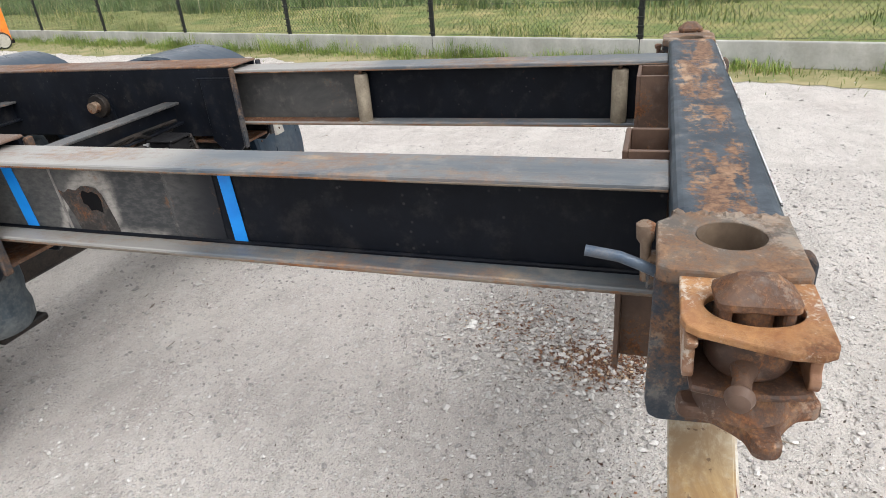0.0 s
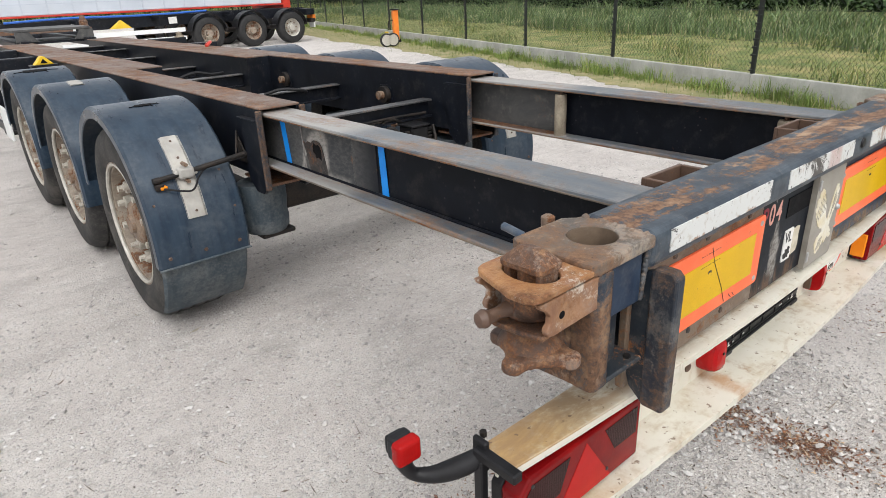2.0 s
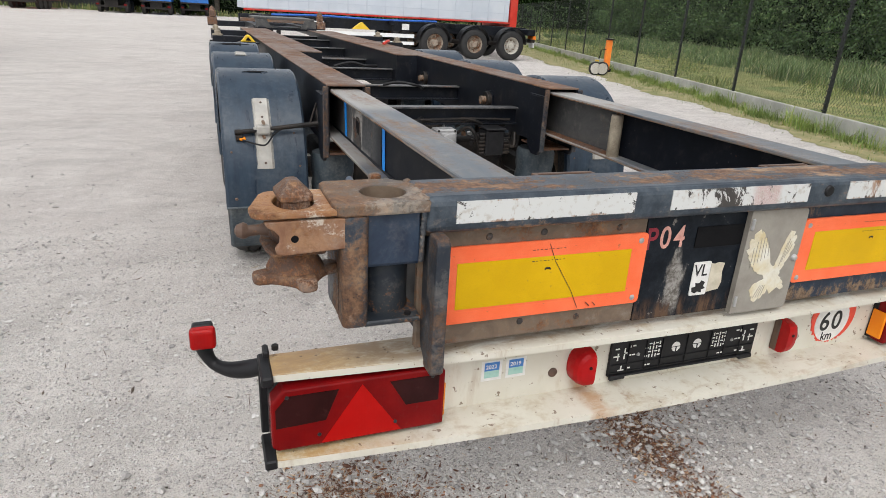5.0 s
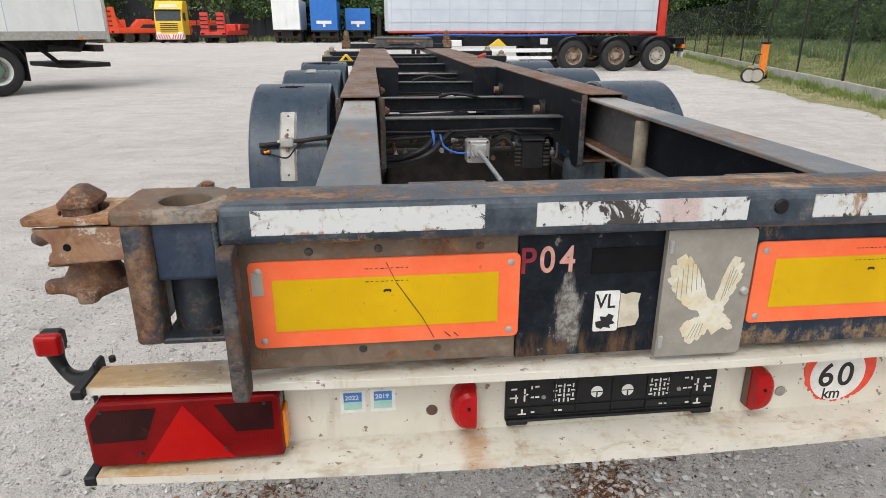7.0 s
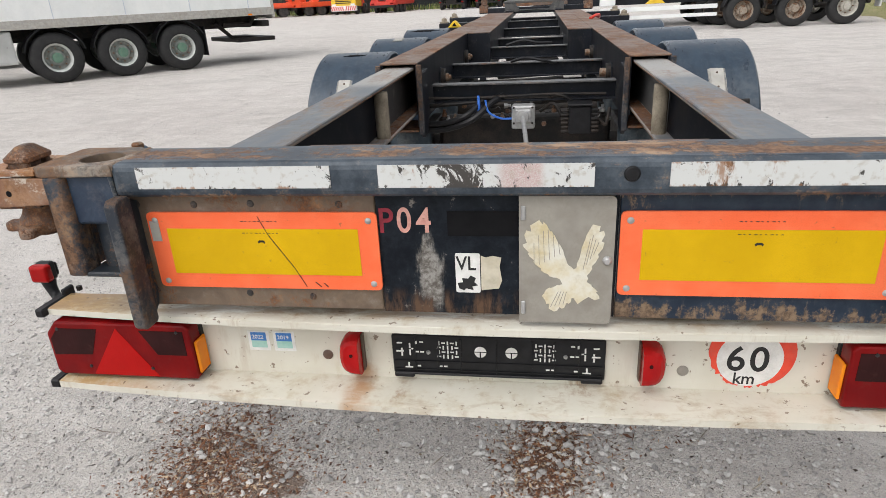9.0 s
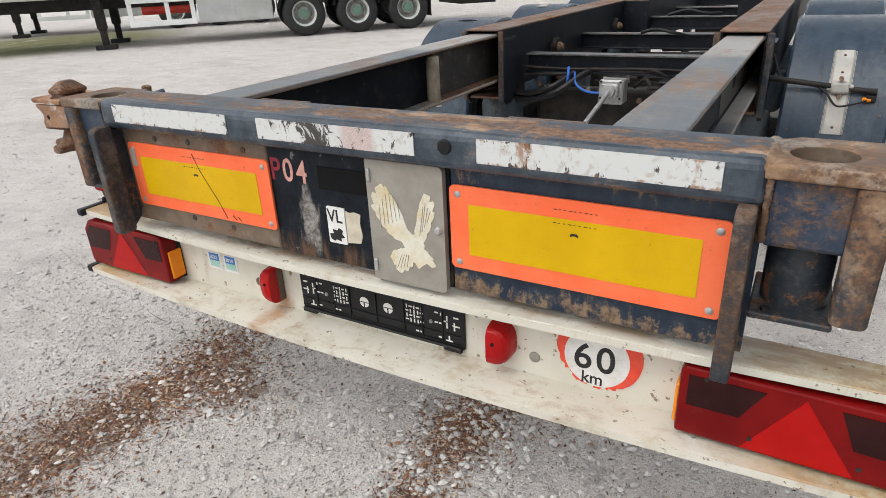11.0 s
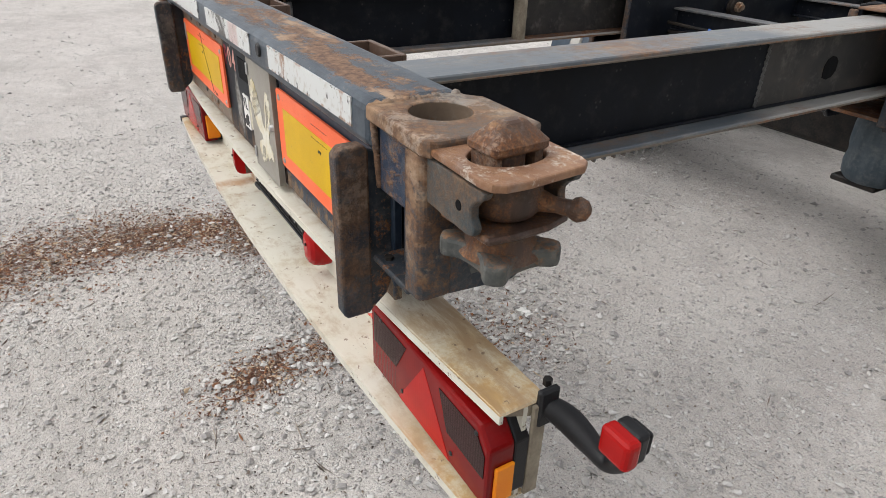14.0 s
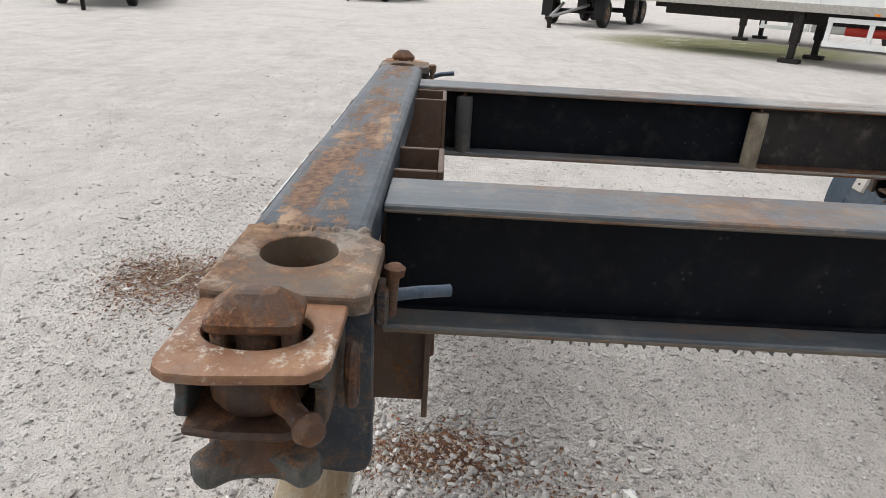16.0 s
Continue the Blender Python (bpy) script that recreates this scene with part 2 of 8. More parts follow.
m_cheek = rusty("patinated_cheek", (0.030, 0.043, 0.050), (0.085, 0.088, 0.080), 0.46, scale=10, rough=0.55, dust=0.35, orange=0.6, soft=0.2, tones=((0.085, 0.052, 0.033), (0.17, 0.105, 0.066), (0.27, 0.18, 0.115)))
m_star = rusty("weathered_casting", (0.045, 0.050, 0.050), (0.115, 0.115, 0.105), 0.30, top=0.08, scale=14, rough=0.6, dust=0.35, orange=0.7, soft=0.16)
m_darkrust = rusty("dark_brown_rust", (0.042, 0.024, 0.018), (0.095, 0.050, 0.032), 0.45, scale=15, orange=0.5, dust=0.2, soft=0.15)
# sleeve's navy paint; also painted shade on the floor plate and buffer web
m_inside = rusty("navy_paint_and_recess_shade", (0.010, 0.016, 0.026), (0.03, 0.035, 0.04), 0.34, scale=12, rough=0.5, dust=0.2, orange=0.4)
m_brown = rusty("brown_rusted_panel", (0.118, 0.084, 0.060), (0.19, 0.138, 0.096), 0.36, scale=11, orange=0.55, dust=0.4, soft=0.12)
m_panel = scraped_panel()
m_navypanel = navy_panel_paint()
m_cornertop = rusty("worn_corner_plate", (0.085, 0.074, 0.066), (0.215, 0.170, 0.130), 0.60, scale=8, rough=0.6, dust=0.4, orange=0.8, chalk=0.22, soft=0.20, tones=((0.105, 0.058, 0.036), (0.235, 0.132, 0.074), (0.37, 0.245, 0.150)))
m_cover = rusty("navy_cover_plate", (0.012, 0.023, 0.048), (0.034, 0.054, 0.088), 0.30, scale=8, rough=0.42, dust=0.2, orange=0.6, soft=0.10, tones=((0.09, 0.05, 0.034), (0.20, 0.115, 0.07), (0.33, 0.22, 0.14)))
m_hanger = rusty("brown_hanger", (0.085, 0.05, 0.037), (0.13, 0.08, 0.055), 0.32, scale=10, orange=0.35)
m_chassis = rusty("black_chassis", (0.0035, 0.0045, 0.0075), (0.0075, 0.010, 0.016), 0.06, scale=7, rough=0.4, dust=0.07, scuff=0.14, spec=0.28, streak=(1.0, 1.0, 0.4))
m_under = plain("grimy_black", (0.006, 0.006, 0.007), (0.018, 0.017, 0.016), 15, 0.55, dirt=0.4, dirt_color=(0.075, 0.052, 0.037), spec=0.25)
m_blackplastic = plain("black_plastic", (0.009, 0.009, 0.010), (0.016, 0.016, 0.018), 30, 0.45, bump=0.1, spec=0.25)
m_clean_rubber = plain("dark_tyre_rubber", (0.012, 0.012, 0.013), (0.022, 0.022, 0.023), 10, 0.7, dirt=0.25, dirt_color=(0.07, 0.066, 0.06))
m_rubber = plain("tyre_rubber", (0.015, 0.015, 0.016), (0.034, 0.033, 0.032), 10, 0.8, dirt=0.55, dirt_color=(0.13, 0.118, 0.105))
m_guard = plain("faded_mudguard_plastic", (0.012, 0.025, 0.045), (0.028, 0.049, 0.076), 5, 0.34, bump=0.08, dirt=0.42, dirt_color=(0.125, 0.140, 0.152), stretch=(4, 1.5, 0.5))
m_flap = plain("dusty_flap_rubber", (0.022, 0.036, 0.050), (0.058, 0.076, 0.090), 9, 0.6, dirt=0.55, dirt_color=(0.19, 0.195, 0.19), stretch=(3, 1, 0.5))
m_rimedge = plain("pale_rim_edge", (0.42, 0.40, 0.36), (0.58, 0.56, 0.51), 20, 0.45, 0.2, dirt=0.3, dirt_color=(0.28, 0.2, 0.13))
m_char = rusty("burnt_plate_steel", (0.022, 0.020, 0.020), (0.060, 0.052, 0.048), 0.38, scale=25, rough=0.6, dust=0.3, soft=0.15)
m_rim = rusty("dirty_wheel_rim", (0.20, 0.155, 0.12), (0.36, 0.31, 0.25), 0.42, scale=14, orange=0.3, dust=0.4)
m_studs = rusty("pale_wheel_nuts", (0.33, 0.30, 0.25), (0.50, 0.47, 0.41), 0.26, scale=26, orange=0.3, dust=0.4, soft=0.2)
m_nut = rusty("rusty_wheel_nut", (0.15, 0.10, 0.07), (0.28, 0.21, 0.15), 0.42, scale=30, orange=0.4)
m_alu = plain("stained_aluminium", (0.34, 0.33, 0.31), (0.47, 0.455, 0.42), 14, 0.5, 0.15, 0.1, dirt=0.4, dirt_color=(0.3, 0.25, 0.19))
m_zinc = plain("dull_zinc", (0.36, 0.36, 0.36), (0.5, 0.5, 0.5), 25, 0.45, 0.5, dirt=0.3)
m_pin = plain("blue_grey_pin_steel", (0.05, 0.078, 0.12), (0.10, 0.135, 0.18), 30, 0.4, 0.3, dirt=0.3)
m_pipe = plain("weathered_pipe", (0.20, 0.168, 0.125), (0.38, 0.33, 0.25), 18, 0.7, dirt=0.5, dirt_color=(0.09, 0.06, 0.04), stretch=(1, 1, 0.5))
m_blue = plain("blue_spray_paint", (0.005, 0.22, 0.74), (0.01, 0.28, 0.82), 20, 0.5, bump=0.15)


def cream_paint():
    n = Nodes("stained_cream_paint")
    run = n.noise(14, 6, 0.7, (1.2, 1.0, 0.35))
    spots = n.noise(55, 3, 0.6)
    col = n.mix(n.step(n.noise(5, 4), 0.35, 0.7), (0.60, 0.57, 0.485), (0.67, 0.645, 0.565))
    ends = n.step(n.op("ABSOLUTE", n.axis(0)), 0.80, 1.12)
    grime = n.step(n.op("ADD", run, n.op("MULTIPLY", n.op("MAXIMUM", n.up(), 0.0), 0.07)), 0.56, 0.78, 0.0, 0.55)
    col = n.mix(grime, col, (0.44, 0.35, 0.22))
    col = n.mix(n.op("MULTIPLY", n.step(n.noise(7, 6, 0.75, (1.6, 1.0, 0.25)), 0.56, 0.70), n.step(n.noise(3, 2), 0.4, 0.6, 0.1, 0.8)), col, (0.30, 0.17, 0.08))
    col = n.mix(n.op("MULTIPLY", n.op("MULTIPLY", ends, n.op("MAXIMUM", n.up(), 0.0)), 0.5), col, (0.52, 0.43, 0.235))
    worn = n.op("MULTIPLY", n.op("MULTIPLY", ends, n.op("MAXIMUM", n.up(), 0.0)), n.step(n.noise(10, 7, 0.78), 0.34, 0.56))
    col = n.mix(n.op("MULTIPLY", worn, 0.95), col, (0.43, 0.27, 0.105))
    x, y, z = n.axis(0), n.axis(1), n.axis(2)
    flat = n.op("MAXIMUM", n.up(), 0.0)
    smear = n.noise(9, 7, 0.75, (0.7, 2.0, 1.0), 0.5)
    top = n.op("MULTIPLY", n.step(z, 0.60, 0.64), flat)
    seep = n.op("MULTIPLY", n.op("MULTIPLY", top, n.step(y, -0.012, 0.030)), n.step(smear, 0.36, 0.58))
    col = n.mix(n.op("MULTIPLY", seep, 0.75), col, (0.30, 0.185, 0.095))
    reach = n.op("ABSOLUTE", n.op("ADD", n.op("ADD", x, 0.352), n.op("MULTIPLY", n.op("SUBTRACT", n.noise(22, 5, 0.7), 0.5), 0.07)))
    run_ = n.op("MULTIPLY", n.op("MULTIPLY", n.step(reach, 0.050, 0.004), n.step(z, 0.520, 0.470)), n.step(smear, 0.30, 0.6, 0.25, 0.8))
    col = n.mix(run_, col, (0.42, 0.22, 0.09))
    foot = n.op("MULTIPLY", n.step(z, 0.470, 0.445), n.step(n.noise(12, 7, 0.75, (0.8, 1.5, 1.0), 0.4), 0.50, 0.70, 0.0, 0.6))
    col = n.mix(foot, col, (0.36, 0.255, 0.15))
    col = n.mix(n.step(spots, 0.645, 0.70, 0.0, 0.85), col, (0.16, 0.10, 0.06))
    return n.done(col, n.step(run, 0.3, 0.7, 0.32, 0.55), 0.0, n.bump(n.noise(80, 3), 0.12, 0.001))


def burnt_web():
    """Bare grey web with a pale scorched ring round the cut and a weld line."""
    n = Nodes("scorched_grey_web")
    y, z = n.axis(1), n.axis(2)
    grain, cloud = n.noise(60, 4, 0.7, (1, 0.6, 1.4)), n.noise(6, 5, 0.65)
    base = n.mix(n.step(n.op("ADD", n.op("MULTIPLY", cloud, 0.6), n.op("MULTIPLY", grain, 0.4)), 0.38, 0.62), (0.045, 0.047, 0.050), (0.115, 0.113, 0.11))
    welded = n.op("MULTIPLY", n.step(y, 1.365, 1.385), n.step(y, 1.57, 1.53))
    base = n.mix(n.step(y, 1.40, 1.22), base, (0.010, 0.012, 0.017))
    base = n.mix(n.op("MULTIPLY", welded, n.step(grain, 0.65, 0.40, 0.35, 0.85)), base, (0.035, 0.038, 0.043))
    dy = n.op("DIVIDE", n.op("SUBTRACT", n.op("ADD", y, n.op("MULTIPLY", n.op("SUBTRACT", z, 0.86), 0.35)), 1.668), 0.085)
    dz = n.op("DIVIDE", n.op("SUBTRACT", z, 0.835), 0.125)
    d = n.op("SQRT", n.op("ADD", n.op("MULTIPLY", dy, dy), n.op("MULTIPLY", dz, dz)))
    d = n.op("ADD", d, n.op("MULTIPLY", n.op("SUBTRACT", n.noise(16, 5, 0.7), 0.5), 0.5))
    ring = n.op("MULTIPLY", n.step(d, 0.85, 1.0), n.step(d, 1.38, 1.08))
    foot = n.op("MULTIPLY", n.op("MULTIPLY", n.step(y, 1.39, 1.43), n.step(y, 1.62, 1.56)), n.step(n.op("ADD", z, n.op("MULTIPLY", cloud, 0.05)), 0.865, 0.825))
    pale = n.op("MULTIPLY", n.op("MAXIMUM", ring, foot), n.step(grain, 0.3, 0.6, 0.55, 1.0))
    col = n.mix(n.op("MULTIPLY", pale, 0.85), base, (0.40, 0.375, 0.345))
    col = n.mix(n.step(n.noise(9, 6, 0.7), 0.60, 0.70, 0.0, 0.6), col, (0.20, 0.10, 0.05))
    return n.done(col, 0.55, 0.0, n.bump(grain, 0.35, 0.002), Specular_IOR_Level=0.35)


def peeled_strip():
    n = Nodes("peeling_white_reflective_strip")
    x = n.axis(0)
    bad = n.op("MULTIPLY", n.step(x, -0.17, -0.13), n.step(x, 0.04, -0.06))
    z = n.axis(2)
    rough = n.noise(26, 7, 0.75, (1.0, 1.0, 0.8), 0.8)
    torn = n.op("MULTIPLY", n.step(x, 0.400, 0.425), n.step(x, 0.500, 0.455))
    edge = n.op("MAXIMUM", n.step(z, 1.003, 0.995), n.step(z, 1.038, 1.043, 0.0, 0.6))
    gone = n.step(n.op("ADD", n.op("ADD", rough, n.op("MULTIPLY", edge, 0.045)), n.op("MULTIPLY", n.op("MAXIMUM", bad, n.op("MULTIPLY", torn, 0.7)), 0.12)), 0.60, 0.625)
    mesh = n.step(n.cells(320, "DISTANCE_TO_EDGE"), 0.0, 0.25)
    white = n.mix(n.op("MULTIPLY", n.step(x, 0.0, 0.03), n.step(x, 0.11, 0.09)), (0.60, 0.61, 0.60), n.mix(mesh, (0.48, 0.33, 0.31), (0.58, 0.53, 0.52)))
    white = n.mix(n.step(n.noise(60, 4), 0.54, 0.70, 0.0, 0.5), white, (0.38, 0.33, 0.27))
    lift = n.op("MULTIPLY", n.op("MAXIMUM", edge, torn), 0.10)
    rust = n.step(n.op("ADD", n.noise(17, 5, 0.7, (1.3, 1.0, 0.5)), lift), 0.60, 0.70, 0.0, 0.8)
    col = n.mix(rust, n.mix(gone, white, (0.05, 0.045, 0.042)), (0.28, 0.13, 0.055))
    return n.done(col, 0.35, 0.0, n.bump(gone, 0.4, -0.0006))


def board(name, a, b, rough=0.35):
    n = Nodes(name)
    hex_ = n.step(n.cells(260, "DISTANCE_TO_EDGE"), 0.0, 0.12)
    col = n.mix(n.step(n.noise(7, 5, 0.6), 0.35, 0.7), a, b)
    col = n.mix(n.op("MULTIPLY", n.op("SUBTRACT", 1.0, hex_), 0.22), col, tuple(c * 0.7 for c in a))
    col = n.mix(n.step(n.noise(70, 3), 0.68, 0.76, 0.0, 0.55), col, (0.2, 0.12, 0.06))
    return n.done(col, rough, 0.0, n.bump(hex_, 0.05, 0.0005), Specular_IOR_Level=0.18)


def lens(name, a, b, rough=0.22):
    n = Nodes(name)
    ribs = n.step(n.op("SINE", n.op("MULTIPLY", n.axis(0), 900.0)), -1.0, 1.0)
    col = n.mix(n.step(n.noise(9, 4), 0.3, 0.7), a, b)
    col = n.mix(n.step(n.noise(30, 5, 0.7), 0.56, 0.78, 0.0, 0.22), col, (0.12, 0.05, 0.04))
    return n.done(col, rough, 0.0, n.bump(ribs, 0.12, 0.0008), Specular_IOR_Level=0.16)


m_cream, m_strip, m_burnt = cream_paint(), peeled_strip(), burnt_web()
m_orange = board("fluorescent_orange_film", (0.90, 0.15, 0.055), (0.95, 0.20, 0.085))
m_yellow = board("yellow_reflective_film", (0.62, 0.375, 0.002), (0.70, 0.43, 0.004))
m_red = lens("red_lamp_lens", (0.135, 0.003, 0.004), (0.20, 0.005, 0.005))
m_marker = lens("marker_lamp_lens", (0.30, 0.006, 0.008), (0.42, 0.010, 0.010), 0.14)
m_triangle = lens("red_triangle_reflector", (0.37, 0.005, 0.004), (0.44, 0.007, 0.006))
m_redbright = lens("bright_red_reflector", (0.30, 0.005, 0.005), (0.38, 0.008, 0.007))
m_reddark = lens("smoked_red_lens", (0.020, 0.005, 0.005), (0.034, 0.008, 0.008))
m_amber = lens("amber_lens", (0.80, 0.22, 0.012), (0.85, 0.30, 0.02))
m_white = plain("white_vinyl", (0.72, 0.71, 0.68), (0.80, 0.79, 0.77), 30, 0.4, bump=0.05, dirt=0.25)
m_beige = plain("torn_beige_paper", (0.50, 0.45, 0.34), (0.62, 0.57, 0.46), 40, 0.8, dirt=0.3)
m_ink = plain("black_ink", (0.012, 0.012, 0.013), (0.02, 0.02, 0.02), 40, 0.5)
# matt black for the tape, and for flat patches painted as dark openings
m_tape_and_holes = plain("matt_black_tape_and_holes", (0.005, 0.005, 0.006), (0.009, 0.009, 0.010), 30, 0.7, spec=0.1)
# worn black edge, with the highlight on the flange tops put into its colour
m_worn_bright = rusty("worn_edge_and_highlight", (0.03, 0.032, 0.036), (0.10, 0.10, 0.10), 0.25, scale=12, rough=0.4, dust=0.4, spec=0.4, soft=0.15)
m_signred = plain("sign_red", (0.72, 0.05, 0.025), (0.80, 0.075, 0.035), 40, 0.4, bump=0.05, dirt=0.2)
m_letter_red = plain("dark_red_stencil_paint", (0.27, 0.022, 0.04), (0.20, 0.018, 0.03), 60, 0.6)
m_letter_pink = plain("faded_pink_stencil_paint", (0.55, 0.24, 0.20), (0.65, 0.36, 0.30), 60, 0.6)
m_lid = plain("greasy_grey_sheet", (0.27, 0.25, 0.22), (0.33, 0.31, 0.27), 20, 0.5, 0.1, 0.08, dirt=0.35, dirt_color=(0.18, 0.15, 0.12))
m_emblem = plain("pale_foil_emblem", (0.70, 0.68, 0.60), (0.62, 0.52, 0.30), 16, 0.4, dirt=0.25, bump=0.3)
m_sticker_blue = plain("blue_sticker", (0.05, 0.18, 0.50), (0.06, 0.22, 0.55), 40, 0.4)
m_sticker_green = plain("pale_green_sticker", (0.30, 0.55, 0.48), (0.40, 0.62, 0.55), 40, 0.4)
m_hose_blue = plain("blue_air_hose", (0.02, 0.10, 0.45), (0.03, 0.14, 0.5), 20, 0.4)
m_yellowpaint = plain("yellow_paint", (0.72, 0.46, 0.02), (0.80, 0.55, 0.04), 10, 0.45, dirt=0.2)
m_orangepaint = plain("orange_paint", (0.85, 0.20, 0.015), (0.9, 0.26, 0.03), 10, 0.45, dirt=0.2)
m_redpaint = plain("red_truck_paint", (0.55, 0.03, 0.02), (0.65, 0.05, 0.03), 3, 0.4, dirt=0.2)
m_orangered = plain("orange_red_paint", (0.75, 0.07, 0.02), (0.8, 0.10, 0.03), 3, 0.4, dirt=0.2)
m_bluetarp = plain("blue_tarpaulin", (0.012, 0.13, 0.46), (0.02, 0.17, 0.55), 3, 0.5, dirt=0.15)
m_whitebody = plain("white_body_panel", (0.72, 0.74, 0.74), (0.80, 0.81, 0.80), 2, 0.4, dirt=0.18, dirt_color=(0.5, 0.49, 0.46), stretch=(1, 1, 0.4))
m_curtain = plain("white_curtain", (0.56, 0.61, 0.68), (0.64, 0.68, 0.74), 1.5, 0.5, bump=0.1, dirt=0.15, dirt_color=(0.5, 0.52, 0.55))
m_seam = plain("pale_grey_strap", (0.51, 0.56, 0.63), (0.58, 0.62, 0.69), 5, 0.6)
m_glass = plain("dark_window_glass", (0.02, 0.03, 0.035), (0.03, 0.04, 0.045), 3, 0.08, bump=0.0)
m_post = plain("green_black_fence_coating", (0.008, 0.011, 0.010), (0.014, 0.018, 0.016), 20, 0.45)
m_wire = plain("fence_wire", (0.016, 0.022, 0.018), (0.03, 0.035, 0.03), 20, 0.5)
m_concrete = plain("weathered_concrete", (0.40, 0.40, 0.38), (0.55, 0.545, 0.52), 4, 0.85, bump=0.4, dirt=0.4, dirt_color=(0.26, 0.25, 0.21), stretch=(1, 1, 0.5))


# where brown leaf litter has rotted into the gravel: centre and half-widths
LITTER = ((-1.0, -0.95, 0.30, 0.45), (-0.98, -0.25, 0.23, 0.58), (0.12, 0.30, 0.11, 0.18), (0.14, -0.11, 0.09, 0.16), (-0.72, 0.12, 0.2, 0.18))


def gravel_ground():
    n = Nodes("compacted_limestone_gravel")
    wide, mid, fine = n.noise(0.22, 4, 0.6), n.noise(2.2, 6, 0.65), n.noise(30, 6, 0.75)
    grit, dust = n.noise(150, 3, 0.7), n.noise(420, 2, 0.6)
    lane = n.noise(1.1, 5, 0.6, (0.5, 2.2, 1.0), 0.5)
    col = n.mix(n.step(mid, 0.32, 0.68), (0.515, 0.47, 0.440), (0.635, 0.592, 0.557))
    col = n.mix(n.step(wide, 0.35, 0.65, 0.0, 0.55), col, (0.68, 0.645, 0.608))
    patchy = n.noise(1.3, 9, 0.78, (0.6, 1.3, 1.0), 1.0)
    col = n.mix(n.step(patchy, 0.52, 0.66, 0.0, 0.34), col, (0.33, 0.31, 0.285))
    drift = n.noise(0.55, 6, 0.7, (0.4, 1.6, 1.0), 1.2)
    col = n.mix(n.step(drift, 0.52, 0.72, 0.0, 0.33), col, (0.32, 0.305, 0.285))
    col = n.mix(n.step(lane, 0.55, 0.72, 0.0, 0.35), col, (0.35, 0.325, 0.305))
    col = n.mix(n.step(fine, 0.54, 0.70, 0.0, 0.5), col, (0.29, 0.27, 0.25))
    rough = n.step(n.noise(2.6, 6, 0.72, None, 0.8), 0.38, 0.64, 0.25, 1.0)
    col = n.mix(n.op("MULTIPLY", n.step(n.noise(4.2, 7, 0.75, (0.7, 1.5, 1.0), 0.6), 0.50, 0.68), 0.45), col, (0.33, 0.31, 0.285))
    col = n.mix(n.op("MULTIPLY", n.step(grit, 0.55, 0.66, 0.0, 0.8), rough), col, (0.73, 0.71, 0.685))
    col = n.mix(n.op("MULTIPLY", n.step(grit, 0.45, 0.36, 0.0, 0.95), rough), col, (0.14, 0.13, 0.12))
    col = n.mix(n.step(dust, 0.42, 0.31, 0.0, 0.62), col, (0.13, 0.12, 0.11))
    col = n.mix(n.step(n.noise(300, 2, 0.6), 0.60, 0.70, 0.0, 0.6), col, (0.80, 0.78, 0.75))
    spots = n.noise(9, 7, 0.78)
    col = n.mix(n.step(spots, 0.54, 0.66, 0.0, 0.33), col, (0.30, 0.28, 0.26))
    col = n.mix(n.step(spots, 0.46, 0.36, 0.0, 0.5), col, (0.72, 0.69, 0.66))
    for px, py, gap in ((-9.0, 30.0, 2.2), (14.0, -16.0, 1.9), (-30.0, -6.0, 2.4)):
        ex, ey = n.op("SUBTRACT", n.axis(0), px), n.op("SUBTRACT", n.axis(1), py)
        way = n.op("DIVIDE", n.op("SQRT", n.op("ADD", n.op("MULTIPLY", ex, ex), n.op("MULTIPLY", ey, ey))), gap)
        way = n.op("ADD", way, n.op("MULTIPLY", n.noise(0.25, 2), 1.5))
        rut = n.step(n.op("ABSOLUTE", n.op("SUBTRACT", n.op("FRACT", way), 0.5)), 0.10, 0.03)
        rut = n.op("MULTIPLY", rut, n.step(n.noise(0.5, 5, 0.7), 0.48, 0.62))
        col = n.mix(n.op("MULTIPLY", rut, n.step(fine, 0.35, 0.6, 0.12, 0.42)), col, (0.36, 0.34, 0.315))
    out = None
    for sc, keep in ((60, 0.60), (120, 0.66)):
        tone = n.cells(sc, "F1", "Color")
        keepers = n.op("MULTIPLY", n.step(n.cells(sc), 0.44, 0.26), n.step(tone, keep, keep + 0.03))
        col = n.mix(n.op("MULTIPLY", keepers, 0.7), col, n.mix(n.step(tone, keep, keep + 0.25), (0.42, 0.40, 0.385), (0.72, 0.70, 0.68)))
        out = keepers if out is None else n.op("MAXIMUM", out, n.op("MULTIPLY", keepers, 0.5))
    b = n.bump(n.op("ADD", n.op("MULTIPLY", fine, 0.7), n.op("MULTIPLY", grit, 0.5)), 0.9, 0.016)
    gx, gy = n.op("DIVIDE", n.op("ADD", n.axis(0), 17.3), 3.6), n.op("DIVIDE", n.op("SUBTRACT", n.axis(1), 8.6), 4.4)
    moss = n.step(n.op("ADD", n.op("MULTIPLY", gx, gx), n.op("MULTIPLY", gy, gy)), 1.3, 0.2)
    moss = n.op("MULTIPLY", moss, n.step(n.noise(1.0, 7, 0.75, (1.3, 0.6, 1.0), 0.6), 0.27, 0.48))
    col = n.mix(n.op("MULTIPLY", moss, 0.97), col, n.mix(n.step(fine, 0.38, 0.62), (0.21, 0.205, 0.085), (0.095, 0.10, 0.032)))
    soil = None
